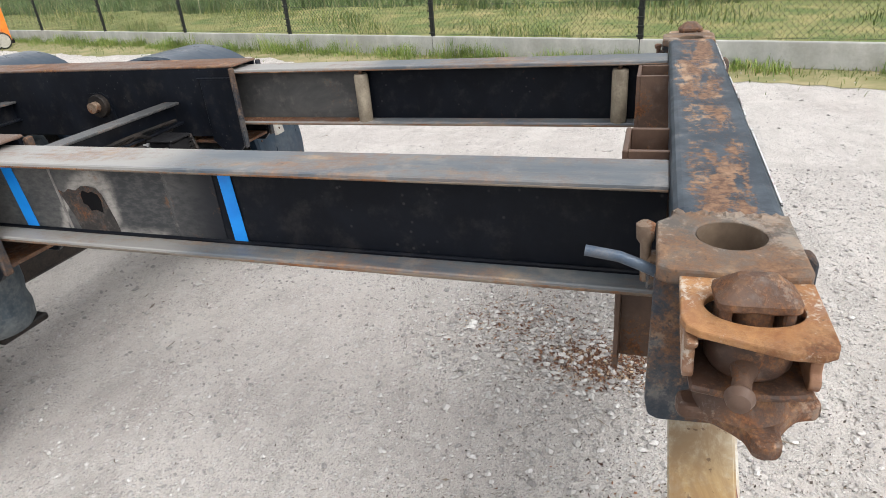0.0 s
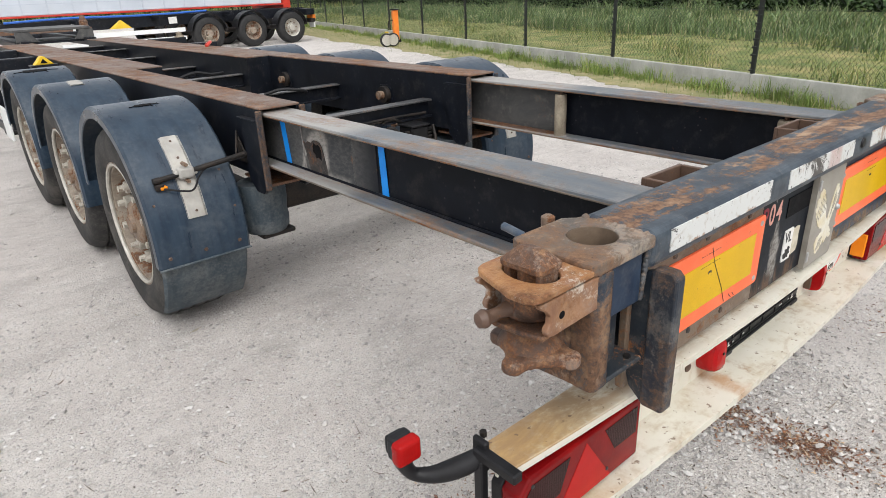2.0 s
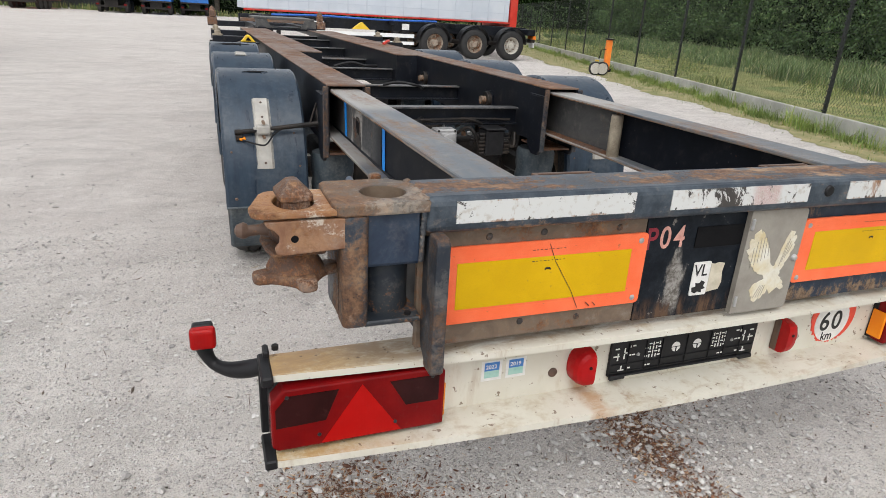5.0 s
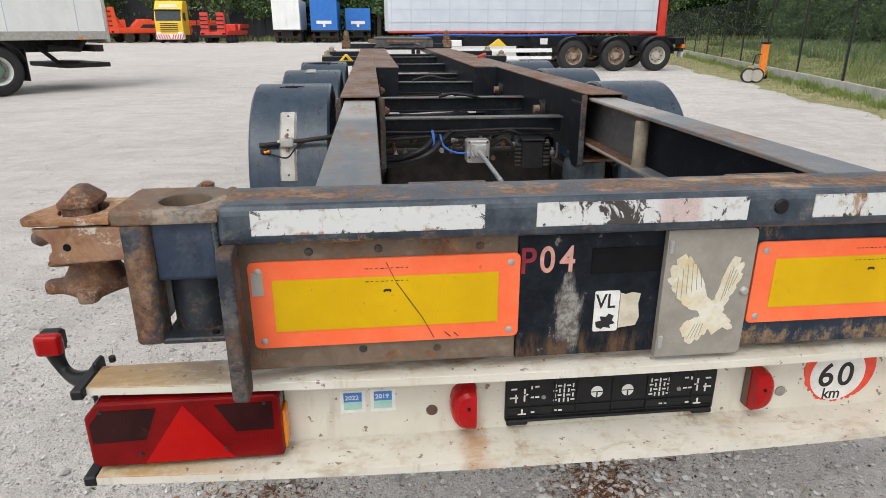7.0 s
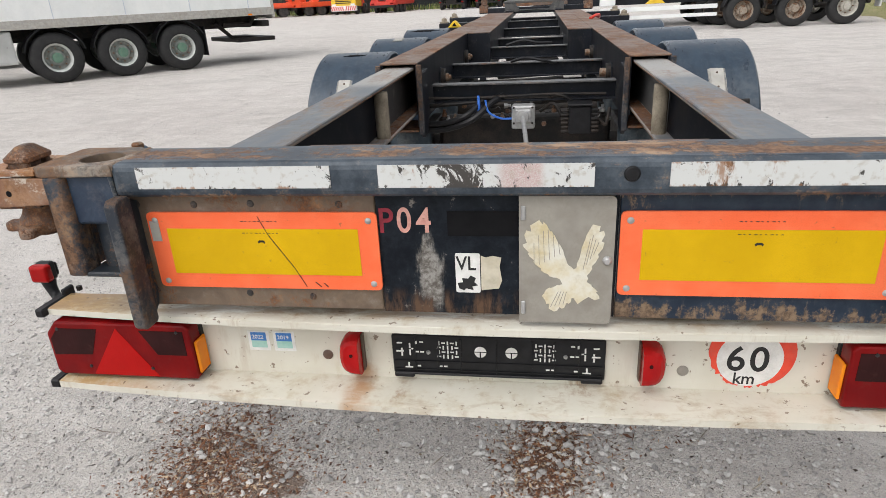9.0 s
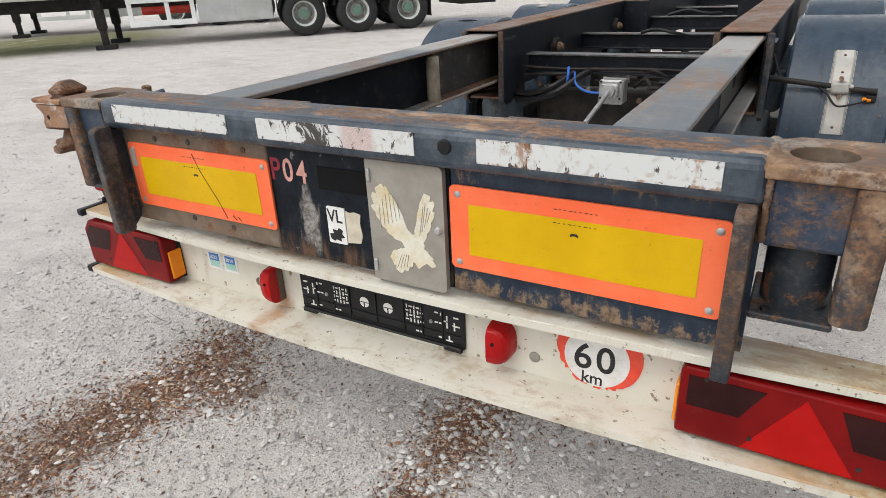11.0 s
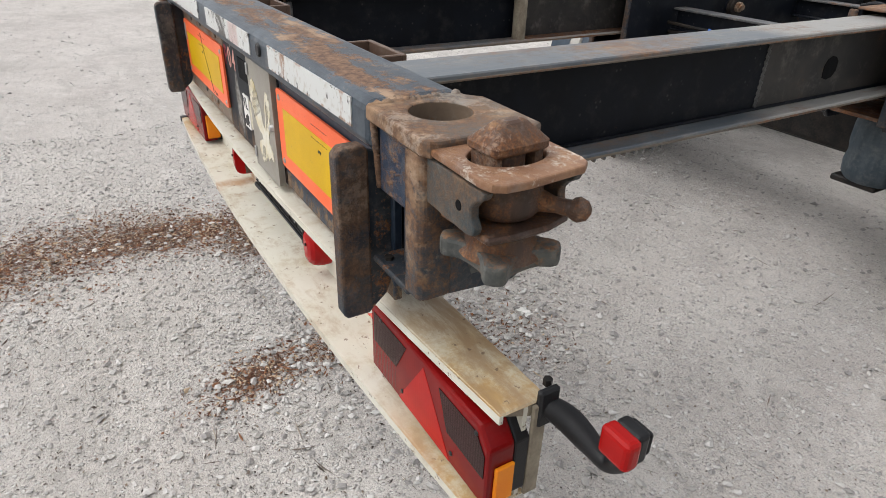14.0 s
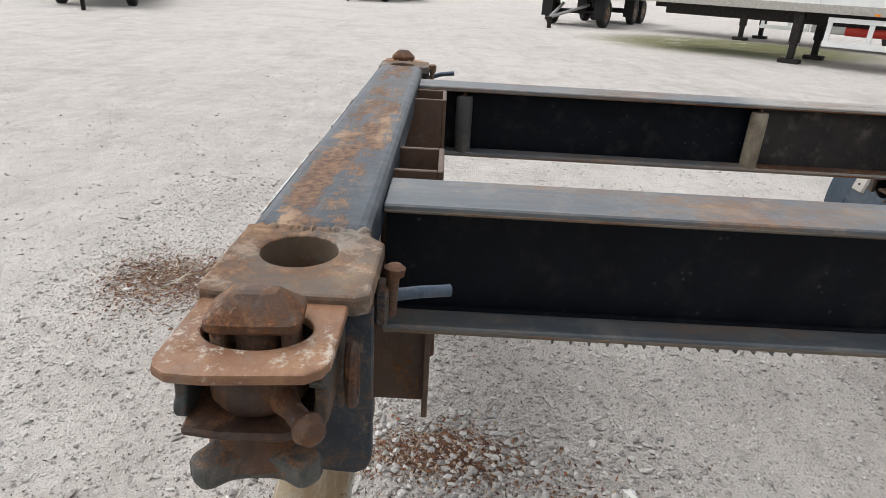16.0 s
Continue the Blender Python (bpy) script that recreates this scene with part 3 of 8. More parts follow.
    for cx, cy, rx, ry in LITTER:
        ex, ey = n.op("DIVIDE", n.op("SUBTRACT", n.axis(0), cx), rx), n.op("DIVIDE", n.op("SUBTRACT", n.axis(1), cy), ry)
        e = n.op("SUBTRACT", 1.0, n.op("SQRT", n.op("ADD", n.op("MULTIPLY", ex, ex), n.op("MULTIPLY", ey, ey))))
        soil = e if soil is None else n.op("MAXIMUM", soil, e)
    soil = n.step(n.op("ADD", soil, n.op("MULTIPLY", n.op("SUBTRACT", n.noise(11, 6, 0.75), 0.5), 2.6)), 0.25, 0.7)
    col = n.mix(n.op("MULTIPLY", soil, 0.8), col, n.mix(n.step(grit, 0.35, 0.65), (0.095, 0.048, 0.029), (0.25, 0.155, 0.10)))
    return n.done(col, 0.92, 0.0, n.bump(out, 0.8, 0.008, b))


def stones(name, a, b, c):
    n = Nodes(name)
    e = n.each()
    col = n.mix(n.step(e, 0.1, 0.9), a, b)
    col = n.mix(n.step(e, 0.80, 0.82), col, c)
    col = n.mix(n.step(n.noise(120, 3), 0.5, 0.7, 0.0, 0.35), col, (0.3, 0.28, 0.26))
    return n.done(col, 0.85, 0.0, n.bump(n.noise(300, 3), 0.2, 0.001))


def greens(name, a, b, c, rough=0.6):
    n = Nodes(name)
    e = n.each()
    col = n.mix(n.step(e, 0.0, 0.8), a, b)
    col = n.mix(n.step(e, 0.82, 0.95), col, c)
    col = n.mix(n.step(n.noise(0.9, 4, 0.65), 0.42, 0.64, 0.0, 0.6), col, tuple(v * 0.55 for v in a))
    return n.done(col, rough, 0.0, Subsurface_Weight=0.0)


m_ground = gravel_ground()
m_pebble = stones("pale_pebbles", (0.42, 0.40, 0.38), (0.66, 0.64, 0.62), (0.30, 0.285, 0.275))
m_litter = stones("brown_litter", (0.085, 0.034, 0.018), (0.29, 0.13, 0.062), (0.50, 0.38, 0.26))
m_twig = stones("dry_twigs", (0.12, 0.09, 0.07), (0.22, 0.18, 0.14), (0.3, 0.26, 0.2))
m_crumb = stones("dark_crumbs", (0.055, 0.042, 0.034), (0.12, 0.095, 0.078), (0.19, 0.14, 0.10))
m_stalk = stones("broken_stalks", (0.10, 0.075, 0.058), (0.34, 0.29, 0.23), (0.55, 0.50, 0.42))
m_grass = greens("dry_and_green_grass", (0.105, 0.170, 0.040), (0.245, 0.275, 0.078), (0.50, 0.42, 0.20))
m_reed = greens("tall_green_reed", (0.075, 0.135, 0.042), (0.18, 0.25, 0.09), (0.42, 0.40, 0.23))
m_tuft = greens("fresh_verge_grass", (0.135, 0.225, 0.045), (0.30, 0.385, 0.090), (0.46, 0.42, 0.18))
m_leaf = greens("hedge_leaves", (0.032, 0.075, 0.020), (0.105, 0.190, 0.055), (0.23, 0.32, 0.12))
m_bark = plain("grey_bark", (0.07, 0.06, 0.05), (0.14, 0.12, 0.10), 8, 0.9, bump=0.6, stretch=(2, 2, 0.4))


def meadow():
    n = Nodes("mown_meadow")
    col = n.mix(n.step(n.noise(1.2, 6, 0.65), 0.35, 0.68), (0.125, 0.175, 0.045), (0.34, 0.295, 0.125))
    col = n.mix(n.step(n.noise(18, 4, 0.7), 0.5, 0.75, 0.0, 0.6), col, (0.05, 0.075, 0.02))
    return n.done(col, 0.95, 0.0, n.bump(n.noise(30, 4), 0.8, 0.03))


m_meadow = meadow()
m_verge = plain("sandy_verge", (0.21, 0.20, 0.085), (0.38, 0.32, 0.18), 3, 0.95, bump=0.6, dirt=0.6, dirt_color=(0.11, 0.16, 0.04))

# ---- building helpers ----


def link(name, bm, material, parent=None, label="", smooth=False):
    me = bpy.data.meshes.new(name)
    bmesh.ops.recalc_face_normals(bm, faces=bm.faces)
    bm.to_mesh(me)
    bm.free()
    if smooth:
        me.shade_smooth()
        me.set_sharp_from_angle(angle=radians(38))
    for m in material if isinstance(material, (list, tuple)) else (material,):
        me.materials.append(m)
    ob = new(name, me)
    if parent is not None:
        ob.parent = parent
    if label:
        tagged(ob, label)
    return ob


def part(name, bm, material, parent, label="", smooth=False):
    return link(name, bm, material, parent, label, smooth)


def thing(name, label, category, at=None, group="", kind=""):
    ob = new(name)
    if at is not None:
        ob.matrix_basis = at
    return tagged(ob, label, category, group, kind)


def box(x0, x1, y0, y1, z0, z1, bevel=0.0, seg=1, bm=None):
    own = bm is None
    b = bmesh.new()
    v = [b.verts.new((x, y, z)) for x in (x0, x1) for y in (y0, y1) for z in (z0, z1)]
    for f in ((0, 1, 3, 2), (4, 6, 7, 5), (0, 4, 5, 1), (2, 3, 7, 6), (0, 2, 6, 4), (1, 5, 7, 3)):
        b.faces.new([v[i] for i in f])
    if bevel:
        bmesh.ops.bevel(b, geom=list(b.edges), offset=bevel, segments=seg, affect="EDGES", profile=0.5)
    return b if own else merge(bm, b)


def merge(into, b, m=None):
    me = bpy.data.meshes.new("part_of")
    b.to_mesh(me)
    b.free()
    if m is not None:
        me.transform(m)
    into.from_mesh(me)
    bpy.data.meshes.remove(me)
    return into


def prism(points, axis, a, b, bevel=0.0, seg=1, bm=None):
    """A flat outline, drawn out along an axis from a to b. The outline's two coordinates are the other axes in order."""
    own = bm is None
    o = bmesh.new()
    put = {"x": lambda p, d: (d, p[0], p[1]), "y": lambda p, d: (p[0], d, p[1]), "z": lambda p, d: (p[0], p[1], d)}[axis]
    lo, hi = [o.verts.new(put(p, a)) for p in points], [o.verts.new(put(p, b)) for p in points]
    o.faces.new(lo), o.faces.new(hi[::-1])
    k = len(points)
    for i in range(k):
        o.faces.new((lo[i], hi[i], hi[(i + 1) % k], lo[(i + 1) % k]))
    bmesh.ops.recalc_face_normals(o, faces=o.faces)
    if bevel:
        bmesh.ops.bevel(o, geom=list(o.edges), offset=bevel, segments=seg, affect="EDGES", profile=0.5)
    return o if own else merge(bm, o)


def rounded(x0, x1, y0, y1, r, n=5, corners=(1, 1, 1, 1)):
    out = []
    for i, (cx, cy) in enumerate(((x1, y1), (x0, y1), (x0, y0), (x1, y0))):
        if not corners[i]:
            out.append((cx, cy))
            continue
        ax, ay = cx - r * (1 if cx == x1 else -1), cy - r * (1 if cy == y1 else -1)
        for k in range(n + 1):
            t = radians(90 * i + 90 * k / n)
            out.append((ax + r * math.cos(t), ay + r * math.sin(t)))
    return out


def ellipse(cx, cy, rx, ry, n=24):
    return [(cx + rx * math.cos(2 * math.pi * i / n), cy + ry * math.sin(2 * math.pi * i / n)) for i in range(n)]


def holed(outline, hole, z0, z1, edge=0.0):
    """A plate with one hole: both outlines are sampled by angle about the hole's centre."""
    b = bmesh.new()
    cx, cy = sum(p[0] for p in hole) / len(hole), sum(p[1] for p in hole) / len(hole)
    n = 48

    def reach(poly, ang):
        dx, dy = math.cos(ang), math.sin(ang)
        best = 0
        for (ax, ay), (bx, by) in zip(poly, poly[1:] + poly[:1]):
            ex, ey = bx - ax, by - ay
            det = dx * ey - dy * ex
            if abs(det) < 1e-12:
                continue
            t = ((ax - cx) * ey - (ay - cy) * ex) / det
            s = ((ax - cx) * dy - (ay - cy) * dx) / det
            if t > 0 and -1e-6 <= s <= 1 + 1e-6:
                best = max(best, t)
        return cx + dx * best, cy + dy * best

    angles = sorted({round(2 * math.pi * i / n, 5) for i in range(n)} | {round(math.atan2(p[1] - cy, p[0] - cx) % (2 * math.pi), 5) for p in outline})
    rings = []
    for poly, z in ((outline, z1), (hole, z1), (hole, z0), (outline, z0)):
        rings.append([b.verts.new((*reach(poly, a), z)) for a in angles])
    k = len(angles)
    for r0, r1 in zip(rings, rings[1:] + rings[:1]):
        for i in range(k):
            b.faces.new((r0[i], r0[(i + 1) % k], r1[(i + 1) % k], r1[i]))
    if edge:
        bmesh.ops.remove_doubles(b, verts=b.verts, dist=0.0008)
        rim = [e for e in b.edges if e.verts[0].co.z == e.verts[1].co.z and len(e.link_faces) == 2 and abs(e.calc_face_angle(0.0)) > 0.8]
        bmesh.ops.bevel(b, geom=rim, offset=edge, segments=2, affect="EDGES", profile=0.5)
    return b


def lathe(profile, n=24, axis="z", at=(0, 0, 0), bm=None):
    """Spins (radius, height) pairs about an axis."""
    own = bm is None
    b = bmesh.new()
    rings = []
    for r, h in profile:
        if r < 1e-6:
            rings.append([b.verts.new((0, 0, h))])
        else:
            rings.append([b.verts.new((r * math.cos(2 * math.pi * i / n), r * math.sin(2 * math.pi * i / n), h)) for i in range(n)])
    for r0, r1 in zip(rings, rings[1:]):
        for i in range(n):
            j = (i + 1) % n
            if len(r0) == 1 and len(r1) == 1:
                continue
            if len(r0) == 1:
                b.faces.new((r0[0], r1[i], r1[j]))
            elif len(r1) == 1:
                b.faces.new((r0[i], r0[j], r1[0]))
            else:
                b.faces.new((r0[i], r0[j], r1[j], r1[i]))
    turn = {"z": Matrix(), "x": Matrix.Rotation(radians(90), 4, "Y"), "y": Matrix.Rotation(radians(-90), 4, "X")}[axis]
    m = Matrix.Translation(at) @ turn
    bmesh.ops.transform(b, matrix=m, verts=b.verts)
    return b if own else merge(bm, b)


def rod(path, r, n=10, bm=None, caps=True):
    """A round rod along a line of points; r is one radius or one for each point."""
    own = bm is None
    b = bmesh.new()
    pts = [Vector(p) for p in path]
    rad = r if isinstance(r, (list, tuple)) else [r] * len(pts)
    rings, side = [], None
    for i, p in enumerate(pts):
        d = (pts[min(i + 1, len(pts) - 1)] - pts[max(i - 1, 0)]).normalized()
        if side is None:
            side = d.orthogonal().normalized()
        side = (side - d * side.dot(d)).normalized()
        up = d.cross(side)
        rings.append([b.verts.new(p + (side * math.cos(2 * math.pi * k / n) + up * math.sin(2 * math.pi * k / n)) * rad[i]) for k in range(n)])
    for r0, r1 in zip(rings, rings[1:]):
        for k in range(n):
            b.faces.new((r0[k], r0[(k + 1) % n], r1[(k + 1) % n], r1[k]))
    if caps:
        b.faces.new(rings[0][::-1]), b.faces.new(rings[-1])
    return b if own else merge(bm, b)


def bend(points, n=6):
    """A smooth line through the points."""
    p = [Vector(q) for q in points]
    p = [p[0] * 2 - p[1]] + p + [p[-1] * 2 - p[-2]]
    out = []
    for a, b, c, d in zip(p, p[1:], p[2:], p[3:]):
        for k in range(n):
            t = k / n
            out.append(0.5 * ((2 * b) + (c - a) * t + (2 * a - 5 * b + 4 * c - d) * t * t + (3 * b - a - 3 * c + d) * t ** 3))
    return out + [p[-2]]


def lettering(name, text, size, at, material, parent, width=1.0, label=""):
    """Words on an upright face that looks towards -y."""
    cu = bpy.data.curves.new(name, "FONT")
    cu.body, cu.size, cu.extrude, cu.offset = text, size, 0.0004, size * 0.012
    tmp = bpy.data.objects.new(name, cu)
    scene.collection.objects.link(tmp)
    me = bpy.data.meshes.new_from_object(tmp.evaluated_get(bpy.context.evaluated_depsgraph_get()))
    bpy.data.objects.remove(tmp)
    me.transform(Matrix.Translation(at) @ Matrix.Rotation(radians(90), 4, "X") @ Matrix.Diagonal((width, 1, 1, 1)))
    me.materials.clear()
    me.materials.append(material)
    ob = new(name, me)
    ob.parent = parent
    return tagged(ob, label) if label else ob


# ---- the container trailer ----
trailer = thing("container_trailer", "extendable black container chassis trailer with rusty frame", "trailer")
BEAM_Y0, BEAM_Y1, BEAM_Z0, BEAM_Z1 = -0.035, 0.135, 0.970, 1.052
rear_beam = part("rear_beam", box(-0.868, 0.868, BEAM_Y0, BEAM_Y1, BEAM_Z0, BEAM_Z1, 0.018, 3), m_beam_coat, trailer, "blue-black rear cross beam with rusty top")
for x0, x1 in ((-0.80, -0.348), (-0.243, 0.204), (0.35, 0.80)):
    part("reflective_strip", box(x0, x1, -0.0372, -0.034, 0.994, 1.043), m_strip, rear_beam, "peeling white reflective strip")
part("plug", lathe([(0, -0.040), (0.013, -0.040), (0.016, -0.037), (0.017, -0.03)], 18, "y", (0.277, 0, 1.020)), m_blackplastic, rear_beam, "round black rubber plug", True)

# rear panel under the beam: a rusty left half, a dark right half
panel = part("rear_panel", box(-0.265, 0.262, 0.006, 0.022, 0.676, 0.973), m_panel, trailer, "scratched black rear panel")
navy_panel = part("rear_panel", box(0.264, 0.868, 0.006, 0.022, 0.674, 0.973, 0.002), m_navypanel, trailer, "streaked navy rear panel")
side_panel = part("side_panel", box(-0.868, -0.268, 0.004, 0.024, 0.680, 0.973, 0.003), m_brown, trailer, "brown rusted rear panel")


def marker_board(x0, x1, z0, z1, parent, scratch):
    b = part("marker_board", prism(rounded(x0, x1, z0, z1, 0.012), "y", -0.003, 0.003), m_orange, parent, "fluorescent orange and yellow marker board")
    part("yellow_field", box(x0 + 0.046, x1 - 0.046, -0.0042, -0.0025, z0 + 0.037, z1 - 0.040), m_yellow, b)
    for x in (x0 + 0.02, x1 - 0.02):
        for z in (z0 + 0.016, z1 - 0.02):
            part("rivet", lathe([(0, -0.006), (0.004, -0.0058), (0.0075, -0.004), (0.0078, -0.002)], 12, "y", (x, 0, z)), m_zinc, b, "", True)
    mid = (x0 + x1) / 2
    for zz, y in ((z1 - 0.022, -0.0036), (z1 - 0.05, -0.0048)):
        for k in range(9):
            w = 0.004 if k % 3 else 0.007
            part("print_bar", box(mid - 0.045 + k * 0.0105, mid - 0.045 + k * 0.0105 + w, y, y + 0.001, zz - 0.0008, zz + 0.0008), m_ink, b)
    mark = [(-0.010, 0.0), (-0.012, 0.006), (-0.007, 0.010), (0.006, 0.010), (0.010, 0.006), (0.008, 0.0), (0.004, 0.004), (-0.005, 0.004)]
    part("print_mark", prism([(mid + u * 0.8, z1 - 0.076 + w * 0.8) for u, w in mark], "y", -0.005, -0.004), m_ink, b)
    if scratch:
        for ax, az, bx, bz, w in ((-0.545, 0.918, -0.525, 0.872, 0.0005), (-0.525, 0.872, -0.472, 0.790, 0.0008), (-0.472, 0.790, -0.448, 0.742, 0.0006), (-0.425, 0.754, -0.412, 0.742, 0.0009), (-0.405, 0.752, -0.395, 0.742, 0.0008)):
            d = Vector((bz - az, 0, ax - bx)).normalized() * w
            part("scratch", prism([(ax - d.x, az - d.z), (bx - d.x, bz - d.z), (bx + d.x, bz + d.z), (ax + d.x, az + d.z)], "y", -0.0052, -0.004), m_ink, b)
        part("scuff", box(-0.818, -0.795, -0.0045, -0.003, 0.855, 0.905), m_alu, b, "scraped pale patch")
    return b


# dark discs laid on the panel for the drilled spots round the board
for x, z in ((-0.845, 0.945), (-0.70, 0.944), (-0.56, 0.946), (-0.44, 0.712), (-0.60, 0.718), (-0.845, 0.72), (-0.35, 0.944)):
    part("drill_spot", lathe([(0, 0.0005), (0.007, 0.001), (0.009, 0.004)], 12, "y", (x, 0, z)), m_char, side_panel, "", True)
marker_board(-0.823, -0.264, 0.735, 0.927, side_panel, True)
marker_board(0.265, 0.826, 0.736, 0.930, navy_panel, False)

lettering("stencil_letter", "P", 0.083, (-0.264, 0.0055, 0.877), m_letter_red, panel, 0.86, "dark red stencilled letter")
for x, digit in ((-0.221, "0"), (-0.1766, "4")):
    lettering("stencil_digit", digit, 0.083, (x, 0.0055, 0.878), m_letter_pink, panel, 0.84, "faded pink stencilled digit")
part("tape", box(-0.106, 0.050, 0.0035, 0.006, 0.870, 0.928), m_tape_and_holes, panel, "strip of matt black tape")
sticker = part("sticker", prism(rounded(-0.092, -0.036, 0.731, 0.828, 0.004), "y", 0.003, 0.006), m_white, panel, "white sticker with black letters")
lettering("letters", "VL", 0.048, (-0.090, 0.0028, 0.788), m_ink, sticker, 0.86)
part("dark_emblem", prism([(-0.085, 0.742), (-0.088, 0.755), (-0.075, 0.757), (-0.078, 0.768), (-0.064, 0.766), (-0.058, 0.774), (-0.046, 0.768), (-0.05, 0.758), (-0.042, 0.75), (-0.055, 0.747), (-0.052, 0.738), (-0.068, 0.742), (-0.074, 0.737)], "y", 0.0018, 0.003), m_ink, sticker)
part("torn_label", prism([(-0.034, 0.737), (0.006, 0.742), (0.013, 0.762), (0.008, 0.795), (0.012, 0.818), (-0.008, 0.822), (-0.022, 0.818), (-0.034, 0.822)], "y", 0.004, 0.006), m_beige, panel, "torn beige paper label")
hatch = part("hatch", prism(rounded(0.052, 0.254, 0.667, 0.967, 0.012, 5, (1, 0, 0, 1)), "y", -0.012, 0.004), m_lid, panel, "grey sheet metal hatch with a pale emblem")
outline = [(0.060, 0.857), (0.068, 0.890), (0.083, 0.906), (0.095, 0.914), (0.110, 0.904), (0.129, 0.877), (0.147, 0.843), (0.156, 0.814), (0.170, 0.800), (0.176, 0.803), (0.185, 0.843), (0.195, 0.881), (0.207, 0.904), (0.223, 0.900), (0.233, 0.881), (0.230, 0.850), (0.216, 0.817), (0.204, 0.792), (0.199, 0.770), (0.210, 0.763), (0.223, 0.747), (0.228, 0.730), (0.218, 0.726), (0.204, 0.734), (0.193, 0.726), (0.181, 0.716), (0.172, 0.730), (0.162, 0.716), (0.147, 0.703), (0.129, 0.696), (0.118, 0.703), (0.110, 0.723), (0.103, 0.734), (0.112, 0.750), (0.129, 0.757), (0.147, 0.764), (0.141, 0.776), (0.118, 0.783), (0.100, 0.797), (0.083, 0.817), (0.071, 0.837)]
ragged = []
for p, q in zip(outline, outline[1:] + outline[:1]):
    ragged.append(p)
    if math.hypot(q[0] - p[0], q[1] - p[1]) > 0.017:
        for f in (0.3, 0.62):
            mx, mz = p[0] + (q[0] - p[0]) * f, p[1] + (q[1] - p[1]) * f
            pull = 0.0045 if f < 0.5 else -0.001
            ragged.append((mx + (0.152 - mx) * pull / 0.06, mz + (0.79 - mz) * pull / 0.06))
part("emblem", prism(ragged, "y", -0.0135, -0.012), m_emblem, hatch, "pale spread foil emblem")
quills = [(0.140 - 0.011 * k, 0.835 - 0.006 * k, 0.118 - 0.010 * k + 0.016, 0.893 - 0.007 * (k - 2) ** 2 / 2) for k in range(6)]
quills += [(0.190 + 0.007 * k, 0.800 + 0.012 * k, 0.203 + 0.006 * k, 0.880 - 0.008 * abs(k - 1)) for k in range(4)]
quills += [(0.122 + 0.009 * k, 0.708 + 0.002 * k, 0.138 + 0.006 * k, 0.746) for k in range(4)]
for ax, az, bx, bz in quills:
    d = Vector((bz - az, 0, ax - bx)).normalized() * 0.0006
    part("emblem_line", prism([(ax - d.x, az - d.z), (bx - d.x, bz - d.z), (bx + d.x, bz + d.z), (ax + d.x, az + d.z)], "y", -0.0142, -0.0130), m_lid, hatch)
for z in (0.705, 0.93):
    part("hinge", box(0.056, 0.066, -0.017, -0.011, z - 0.016, z + 0.016, 0.002), m_zinc, hatch)
part("hatch_lock", lathe([(0, -0.021), (0.006, -0.021), (0.009, -0.018), (0.010, -0.012)], 14, "y", (0.240, 0, 0.822)), m_zinc, hatch, "", True)

# ---- rear corners, one each side ----


def mirror(s, x0, x1):
    return (x0, x1) if s > 0 else (-x1, -x0)


